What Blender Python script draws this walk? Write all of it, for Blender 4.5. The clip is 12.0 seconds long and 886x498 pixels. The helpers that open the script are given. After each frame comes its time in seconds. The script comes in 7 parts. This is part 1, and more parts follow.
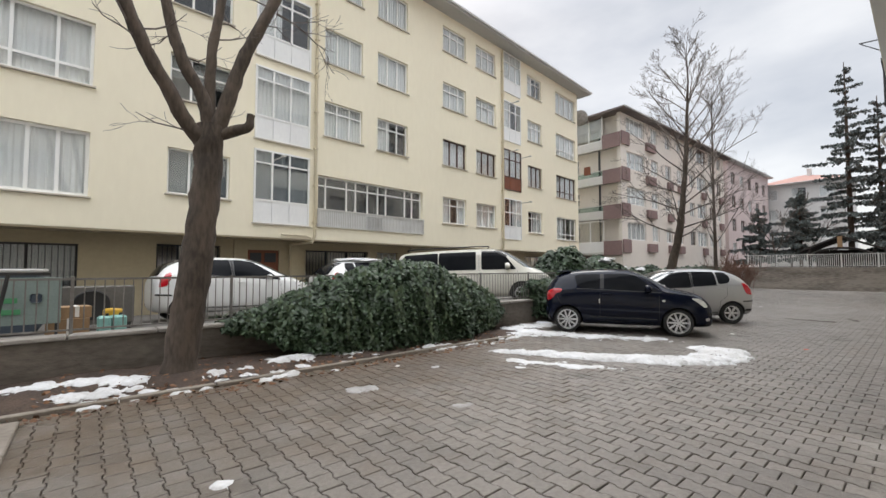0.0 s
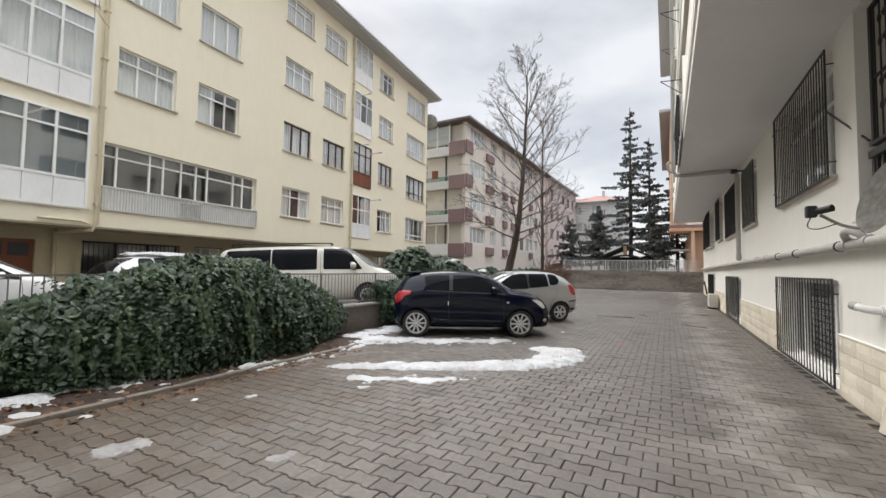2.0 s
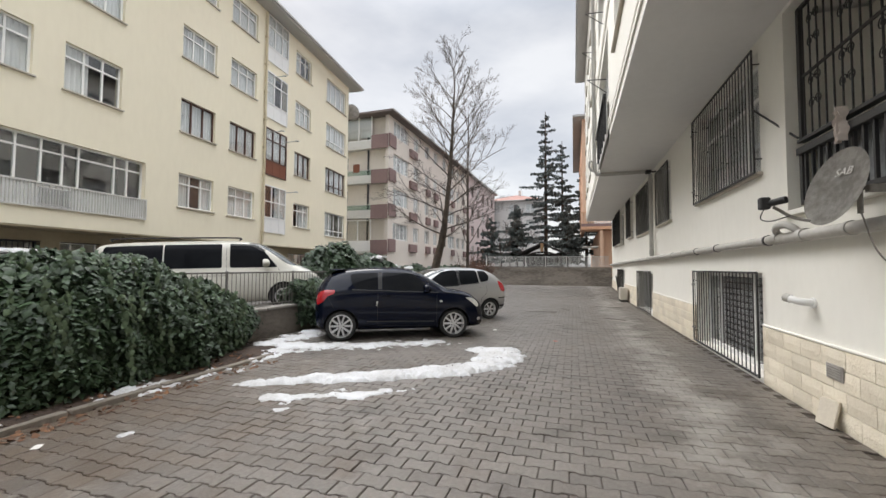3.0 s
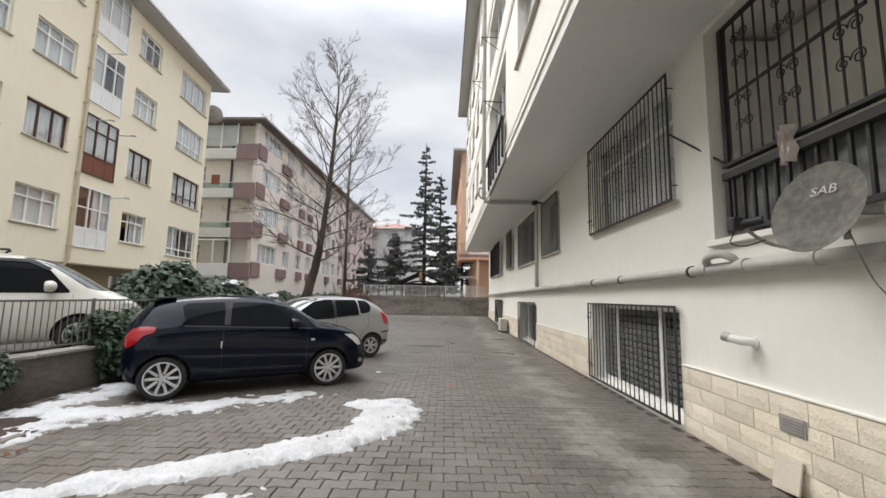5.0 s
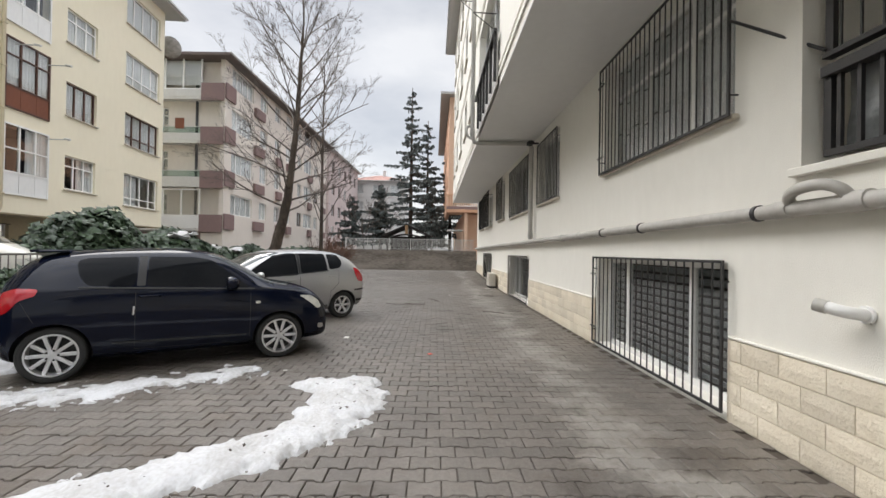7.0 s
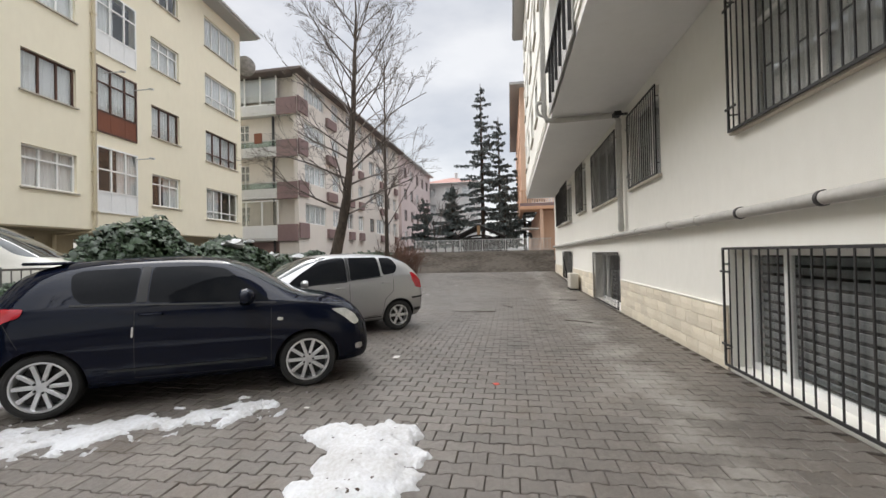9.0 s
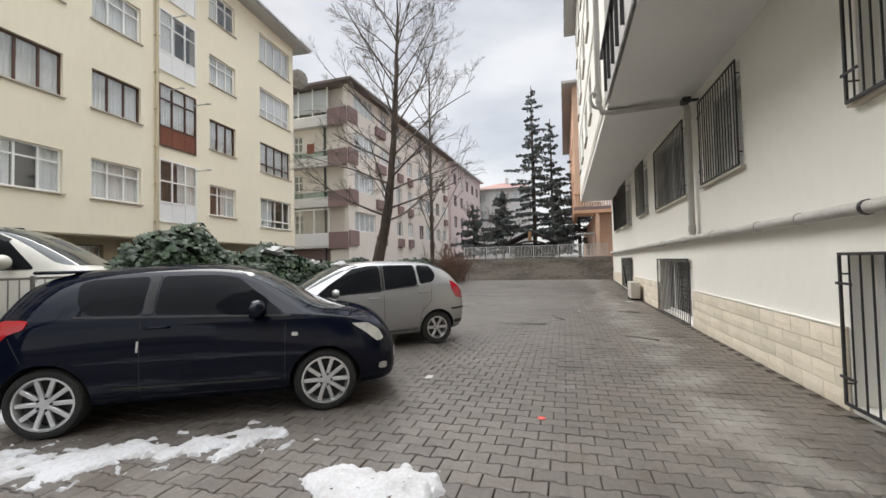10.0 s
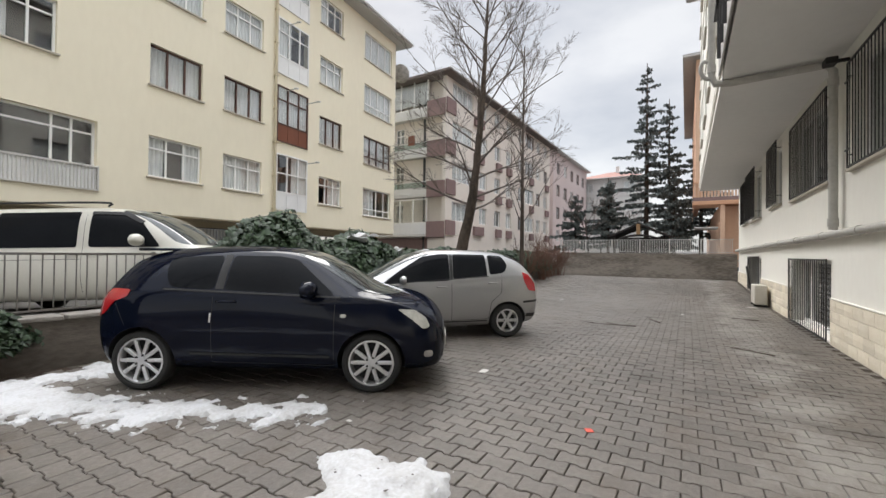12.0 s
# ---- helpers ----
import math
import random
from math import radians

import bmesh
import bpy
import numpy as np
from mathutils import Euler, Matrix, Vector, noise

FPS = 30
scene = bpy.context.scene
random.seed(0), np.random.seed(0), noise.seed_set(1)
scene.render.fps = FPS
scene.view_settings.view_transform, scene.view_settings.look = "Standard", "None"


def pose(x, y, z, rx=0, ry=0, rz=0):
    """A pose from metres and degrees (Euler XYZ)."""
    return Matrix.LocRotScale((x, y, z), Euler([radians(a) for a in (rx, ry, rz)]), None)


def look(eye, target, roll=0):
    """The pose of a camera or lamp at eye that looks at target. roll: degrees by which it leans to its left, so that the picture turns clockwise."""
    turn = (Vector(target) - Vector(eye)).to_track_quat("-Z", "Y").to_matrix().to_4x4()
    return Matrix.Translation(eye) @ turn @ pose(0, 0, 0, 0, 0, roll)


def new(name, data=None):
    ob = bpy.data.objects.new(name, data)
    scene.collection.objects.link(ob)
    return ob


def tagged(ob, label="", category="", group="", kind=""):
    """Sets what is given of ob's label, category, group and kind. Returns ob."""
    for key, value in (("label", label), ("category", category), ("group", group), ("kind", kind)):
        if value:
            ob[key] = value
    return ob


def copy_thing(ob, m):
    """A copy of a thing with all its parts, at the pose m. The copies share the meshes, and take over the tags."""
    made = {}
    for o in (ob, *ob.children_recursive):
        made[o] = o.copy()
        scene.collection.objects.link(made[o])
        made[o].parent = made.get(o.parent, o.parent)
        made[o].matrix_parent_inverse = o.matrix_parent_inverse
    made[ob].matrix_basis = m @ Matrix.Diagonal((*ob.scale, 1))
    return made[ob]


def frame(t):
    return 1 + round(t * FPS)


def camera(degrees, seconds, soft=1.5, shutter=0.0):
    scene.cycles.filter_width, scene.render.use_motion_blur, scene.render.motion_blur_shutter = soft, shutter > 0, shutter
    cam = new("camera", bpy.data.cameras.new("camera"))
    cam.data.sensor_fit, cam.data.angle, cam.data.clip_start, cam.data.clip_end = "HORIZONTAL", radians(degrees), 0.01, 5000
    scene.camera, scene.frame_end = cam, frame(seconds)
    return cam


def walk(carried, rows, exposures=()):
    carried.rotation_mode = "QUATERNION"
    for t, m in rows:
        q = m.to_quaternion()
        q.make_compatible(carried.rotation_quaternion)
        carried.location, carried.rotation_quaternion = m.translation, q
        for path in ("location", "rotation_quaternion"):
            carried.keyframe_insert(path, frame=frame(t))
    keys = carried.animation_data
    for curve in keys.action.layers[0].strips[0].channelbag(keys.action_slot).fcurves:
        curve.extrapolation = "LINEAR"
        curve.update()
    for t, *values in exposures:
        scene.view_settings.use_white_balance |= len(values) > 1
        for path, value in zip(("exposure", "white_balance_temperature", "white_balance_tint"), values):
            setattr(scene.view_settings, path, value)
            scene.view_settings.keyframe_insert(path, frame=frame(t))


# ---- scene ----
cam = camera(94.0, 12.0)
PATH = [
    (0, (0.191, -1.135, 1.538), (1.489, 0.384, 1.63), -0.0),
    (0.5, (0.348, -0.908, 1.531), (1.778, 0.488, 1.611), -0.1),
    (1, (0.573, -0.935, 1.55), (2.126, 0.322, 1.63), 0.2),
    (1.5, (0.778, -0.728, 1.548), (2.445, 0.376, 1.622), 0.6),
    (2, (1.03, -0.456, 1.532), (2.785, 0.498, 1.63), 0.8),
    (2.5, (1.336, -0.222, 1.507), (3.172, 0.562, 1.628), 0.6),
    (3, (1.569, 0.03, 1.517), (3.475, 0.632, 1.606), 0.3),
    (3.5, (1.856, 0.256, 1.511), (3.811, 0.674, 1.572), 0.2),
    (3.7, (2.016, 0.307, 1.51), (3.984, 0.656, 1.569), 0.1),
    (5.3, (3.151, 0.541, 1.54), (5.132, 0.508, 1.818), 1.0),
    (5.5, (3.271, 0.517, 1.543), (5.246, 0.471, 1.854), 1.1),
    (6, (3.627, 0.501, 1.513), (5.6, 0.407, 1.832), 1.5),
    (6.5, (4.012, 0.44, 1.518), (6.003, 0.339, 1.673), 1.4),
    (7, (4.38, 0.367, 1.52), (6.38, 0.323, 1.533), 0.9),
    (7.2, (4.526, 0.34, 1.499), (6.525, 0.329, 1.472), 0.7),
    (8.8, (5.678, 0.199, 1.469), (7.655, 0.498, 1.468), -1.2),
    (9, (5.83, 0.212, 1.473), (7.804, 0.533, 1.497), -1.2),
    (9.5, (6.2, 0.176, 1.453), (8.15, 0.614, 1.505), -1.4),
    (10, (6.527, 0.151, 1.477), (8.445, 0.714, 1.539), -1.3),
    (10.5, (6.867, 0.162, 1.465), (8.745, 0.846, 1.556), -0.8),
    (11, (7.053, 0.059, 1.459), (8.879, 0.872, 1.525), -0.2),
    (11.5, (7.075, -0.105, 1.443), (8.857, 0.801, 1.49), 0.4),
    (12, (6.936, -0.285, 1.45), (8.658, 0.731, 1.471), 0.7),
]
walk(cam, [(t, look(eye, target, roll)) for t, eye, target, roll in PATH])

# ---- light ----
world = bpy.data.worlds.new("overcast_sky")
scene.world = world
world.use_nodes = True
wn, wl = world.node_tree.nodes, world.node_tree.links
wn.clear()
w_out = wn.new("ShaderNodeOutputWorld")
w_bg = wn.new("ShaderNodeBackground")
w_sky = wn.new("ShaderNodeTexSky")
w_sky.sky_type, w_sky.sun_disc = "NISHITA", False
w_sky.sun_elevation, w_sky.sun_rotation = radians(41), radians(39)
w_co = wn.new("ShaderNodeTexCoord")
w_map = wn.new("ShaderNodeMapping")
w_map.inputs["Scale"].default_value = (1.0, 1.0, 2.6)
w_noise = wn.new("ShaderNodeTexNoise")
w_noise.inputs["Scale"].default_value = 2.3
w_noise.inputs["Detail"].default_value = 7
w_noise.inputs["Roughness"].default_value = 0.52
w_ramp = wn.new("ShaderNodeValToRGB")
w_ramp.color_ramp.elements[0].position, w_ramp.color_ramp.elements[0].color = 0.36, (2.35, 2.42, 2.55, 1)
w_ramp.color_ramp.elements[1].position, w_ramp.color_ramp.elements[1].color = 0.66, (3.65, 3.62, 3.6, 1)
w_mix = wn.new("ShaderNodeMix")
w_mix.data_type = "RGBA"
w_mix.inputs["Factor"].default_value = 0.9
wl.new(w_co.outputs["Generated"], w_map.inputs["Vector"])
wl.new(w_map.outputs["Vector"], w_noise.inputs["Vector"])
wl.new(w_noise.outputs["Fac"], w_ramp.inputs["Fac"])
wl.new(w_sky.outputs["Color"], w_mix.inputs["A"])
wl.new(w_ramp.outputs["Color"], w_mix.inputs["B"])
# An overcast sky is brighter overhead than at the horizon.
w_sep = wn.new("ShaderNodeSeparateXYZ")
w_el = wn.new("ShaderNodeMapRange")
w_el.interpolation_type = "SMOOTHSTEP"
w_el.inputs["From Min"].default_value, w_el.inputs["From Max"].default_value = 0.5, 1.0
w_el.inputs["To Min"].default_value, w_el.inputs["To Max"].default_value = 1.0, 5.6
w_mul = wn.new("ShaderNodeVectorMath")
w_mul.operation = "SCALE"
wl.new(w_co.outputs["Generated"], w_sep.inputs["Vector"])
wl.new(w_sep.outputs["Z"], w_el.inputs["Value"])
wl.new(w_mix.outputs["Result"], w_mul.inputs[0])
wl.new(w_el.outputs["Result"], w_mul.inputs["Scale"])
wl.new(w_mul.outputs["Vector"], w_bg.inputs["Color"])
wl.new(w_bg.outputs["Background"], w_out.inputs["Surface"])
w_bg.inputs["Strength"].default_value = 0.09

sun = new("sun", bpy.data.lights.new("sun", "SUN"))
sun.data.energy, sun.data.angle, sun.data.color = 1.0, radians(40), (1.0, 0.97, 0.93)
sun.matrix_world = look((32, 40, 45), (0, 0, 0))
scene.view_settings.exposure = 1.47


# ---- materials ----
def pmat(name, col, col2=None, rough=0.7, metal=0.0, s1=1.3, s2=35.0, bump=0.25, bscale=90.0, coat=0.0, rnd=0.0,
         island=0.0, mud=None, scuff=None, stretch=(1, 1, 1), spec=0.5, lo=0.35, hi=0.7, stain=None):
    """Painted, mineral or plant surface: two colours mixed by coarse and fine noise, with fine relief."""
    m = bpy.data.materials.new(name)
    m.use_nodes = True
    n, l = m.node_tree.nodes, m.node_tree.links
    b = n["Principled BSDF"]
    col2 = col2 or tuple(c * 0.8 for c in col)
    geo = n.new("ShaderNodeNewGeometry")
    mp = n.new("ShaderNodeMapping")
    mp.inputs["Scale"].default_value = stretch
    l.new(geo.outputs["Position"], mp.inputs["Vector"])
    big, fine, bmp = (n.new("ShaderNodeTexNoise") for _ in range(3))
    for tex, sc, det in ((big, s1, 5), (fine, s2, 3), (bmp, bscale, 4)):
        tex.inputs["Scale"].default_value, tex.inputs["Detail"].default_value = sc, det
        l.new(mp.outputs["Vector"], tex.inputs["Vector"])
    add = n.new("ShaderNodeMath")
    add.operation = "MULTIPLY_ADD"
    add.inputs[1].default_value, add.inputs[2].default_value = 0.4, 0.0
    l.new(fine.outputs["Fac"], add.inputs[0])
    sm = n.new("ShaderNodeMath")
    sm.operation = "MULTIPLY_ADD"
    sm.inputs[1].default_value = 0.6
    l.new(big.outputs["Fac"], sm.inputs[0])
    l.new(add.outputs[0], sm.inputs[2])
    mr = n.new("ShaderNodeMapRange")
    mr.inputs["From Min"].default_value, mr.inputs["From Max"].default_value = lo, hi
    l.new(sm.outputs[0], mr.inputs["Value"])
    mix = n.new("ShaderNodeMix")
    mix.data_type = "RGBA"
    mix.inputs["A"].default_value, mix.inputs["B"].default_value = (*col, 1), (*col2, 1)
    l.new(mr.outputs["Result"], mix.inputs["Factor"])
    out = mix.outputs["Result"]
    if stain:
        st_n, st_r, st_m = n.new("ShaderNodeTexNoise"), n.new("ShaderNodeMapRange"), n.new("ShaderNodeMix")
        st_n.inputs["Scale"].default_value, st_n.inputs["Detail"].default_value = stain[1], 6
        st_r.inputs["From Min"].default_value, st_r.inputs["From Max"].default_value = stain[2], stain[2] + 0.12
        st_r.inputs["To Max"].default_value = stain[3]
        st_m.data_type = "RGBA"
        st_m.inputs["B"].default_value = (*stain[0], 1)
        l.new(geo.outputs["Position"], st_n.inputs["Vector"])
        l.new(st_n.outputs["Fac"], st_r.inputs["Value"])
        l.new(st_r.outputs["Result"], st_m.inputs["Factor"])
        l.new(out, st_m.inputs["A"])
        out = st_m.outputs["Result"]
    if mud:
        # Soil trodden out from the planting strip: thins out away from it, in patches.
        sp, my, mx, mn, ad, mr2, mm = (n.new("ShaderNodeSeparateXYZ"), n.new("ShaderNodeMapRange"), n.new("ShaderNodeMapRange"), n.new("ShaderNodeTexNoise"),
                                       n.new("ShaderNodeMath"), n.new("ShaderNodeMapRange"), n.new("ShaderNodeMix"))
        l.new(geo.outputs["Position"], sp.inputs[0])
        l.new(sp.outputs["Y"], my.inputs["Value"])
        my.inputs["From Min"].default_value, my.inputs["From Max"].default_value = 1.4, 5.2
        my.inputs["To Max"].default_value = 0.42
        l.new(sp.outputs["X"], mx.inputs["Value"])
        mx.inputs["From Min"].default_value, mx.inputs["From Max"].default_value = 9.0, 4.5
        mn.inputs["Scale"].default_value, mn.inputs["Detail"].default_value = 1.9, 8
        mn.inputs["Roughness"].default_value = 0.62
        l.new(geo.outputs["Position"], mn.inputs["Vector"])
        ad.operation = "MULTIPLY_ADD"
        l.new(my.outputs["Result"], ad.inputs[0])
        l.new(mx.outputs["Result"], ad.inputs[1])
        l.new(mn.outputs["Fac"], ad.inputs[2])
        l.new(ad.outputs[0], mr2.inputs["Value"])
        mr2.inputs["From Min"].default_value, mr2.inputs["From Max"].default_value = 0.54, 0.84
        mr2.inputs["To Max"].default_value = 0.85
        mm.data_type = "RGBA"
        mm.inputs["B"].default_value = (*mud, 1)
        l.new(mr2.outputs["Result"], mm.inputs["Factor"])
        l.new(out, mm.inputs["A"])
        out = mm.outputs["Result"]
    if scuff:
        # Pale wear and dried salt along the strip where cars and feet pass, in broken patches.
        sp, sy, sn, sa, sr, sm2 = (n.new("ShaderNodeSeparateXYZ"), n.new("ShaderNodeMapRange"), n.new("ShaderNodeTexNoise"), n.new("ShaderNodeMath"), n.new("ShaderNodeMapRange"), n.new("ShaderNodeMix"))
        off, ab = n.new("ShaderNodeMath"), n.new("ShaderNodeMath")
        l.new(geo.outputs["Position"], sp.inputs[0])
        off.operation, ab.operation, sa.operation = "ADD", "ABSOLUTE", "ADD"
        off.inputs[1].default_value = 1.25
        l.new(sp.outputs["Y"], off.inputs[0])
        l.new(off.outputs[0], ab.inputs[0])
        l.new(ab.outputs[0], sy.inputs["Value"])
        sy.inputs["From Min"].default_value, sy.inputs["From Max"].default_value = 0.1, 0.75
        sy.inputs["To Min"].default_value, sy.inputs["To Max"].default_value = 0.2, 0.0
        sn.inputs["Scale"].default_value, sn.inputs["Detail"].default_value, sn.inputs["Roughness"].default_value = 1.6, 9, 0.7
        l.new(geo.outputs["Position"], sn.inputs["Vector"])
        l.new(sy.outputs["Result"], sa.inputs[0])
        l.new(sn.outputs["Fac"], sa.inputs[1])
        l.new(sa.outputs[0], sr.inputs["Value"])
        sr.inputs["From Min"].default_value, sr.inputs["From Max"].default_value, sr.inputs["To Max"].default_value = 0.60, 0.76, 0.7
        sm2.data_type = "RGBA"
        sm2.inputs["B"].default_value = (*scuff, 1)
        l.new(sr.outputs["Result"], sm2.inputs["Factor"])
        l.new(out, sm2.inputs["A"])
        out = sm2.outputs["Result"]
    if rnd or island:
        if rnd:
            src = n.new("ShaderNodeObjectInfo").outputs["Random"]
        else:
            src = geo.outputs["Random Per Island"]
        rr = n.new("ShaderNodeMapRange")
        rr.inputs["To Min"].default_value, rr.inputs["To Max"].default_value = 1 - (rnd or island), 1 + (rnd or island)
        l.new(src, rr.inputs["Value"])
        hsv = n.new("ShaderNodeHueSaturation")
        l.new(rr.outputs["Result"], hsv.inputs["Value"])
        l.new(out, hsv.inputs["Color"])
        out = hsv.outputs["Color"]
    l.new(out, b.inputs["Base Color"])
    rg = n.new("ShaderNodeMapRange")
    rg.inputs["To Min"].default_value, rg.inputs["To Max"].default_value = max(0.0, rough - min(0.08, rough * 0.3)), min(1.0, rough + min(0.08, rough * 0.3))
    l.new(fine.outputs["Fac"], rg.inputs["Value"])
    l.new(rg.outputs["Result"], b.inputs["Roughness"])
    b.inputs["Metallic"].default_value = metal
    b.inputs["Coat Weight"].default_value = coat
    b.inputs["Coat Roughness"].default_value = 0.04
    b.inputs["Specular IOR Level"].default_value = spec
    if bump:
        bn = n.new("ShaderNodeBump")
        bn.inputs["Strength"].default_value, bn.inputs["Distance"].default_value = bump, 0.01
        l.new(bmp.outputs["Fac"], bn.inputs["Height"])
        l.new(bn.outputs["Normal"], b.inputs["Normal"])
    return m


def glass_mat(name, tint, rough=0.02, base=0.09):
    """Window glass: clear pane that mirrors more at flat angles."""
    m = bpy.data.materials.new(name)
    m.use_nodes = True
    n, l = m.node_tree.nodes, m.node_tree.links
    n.remove(n["Principled BSDF"])
    tr, gl, lw, mx = (n.new("ShaderNodeBsdfTransparent"), n.new("ShaderNodeBsdfGlossy"), n.new("ShaderNodeLayerWeight"), n.new("ShaderNodeMixShader"))
    tr.inputs["Color"].default_value = (*tint, 1)
    gl.inputs["Roughness"].default_value = rough
    lw.inputs["Blend"].default_value = 0.5
    pw, ma = n.new("ShaderNodeMath"), n.new("ShaderNodeMath")
    pw.operation, ma.operation = "POWER", "MULTIPLY_ADD"
    pw.inputs[1].default_value = 4.0
    ma.inputs[1].default_value, ma.inputs[2].default_value = 0.85, base
    l.new(lw.outputs["Facing"], pw.inputs[0])
    l.new(pw.outputs[0], ma.inputs[0])
    l.new(ma.outputs[0], mx.inputs[0])
    l.new(tr.outputs[0], mx.inputs[1])
    l.new(gl.outputs[0], mx.inputs[2])
    l.new(mx.outputs[0], n["Material Output"].inputs["Surface"])
    return m


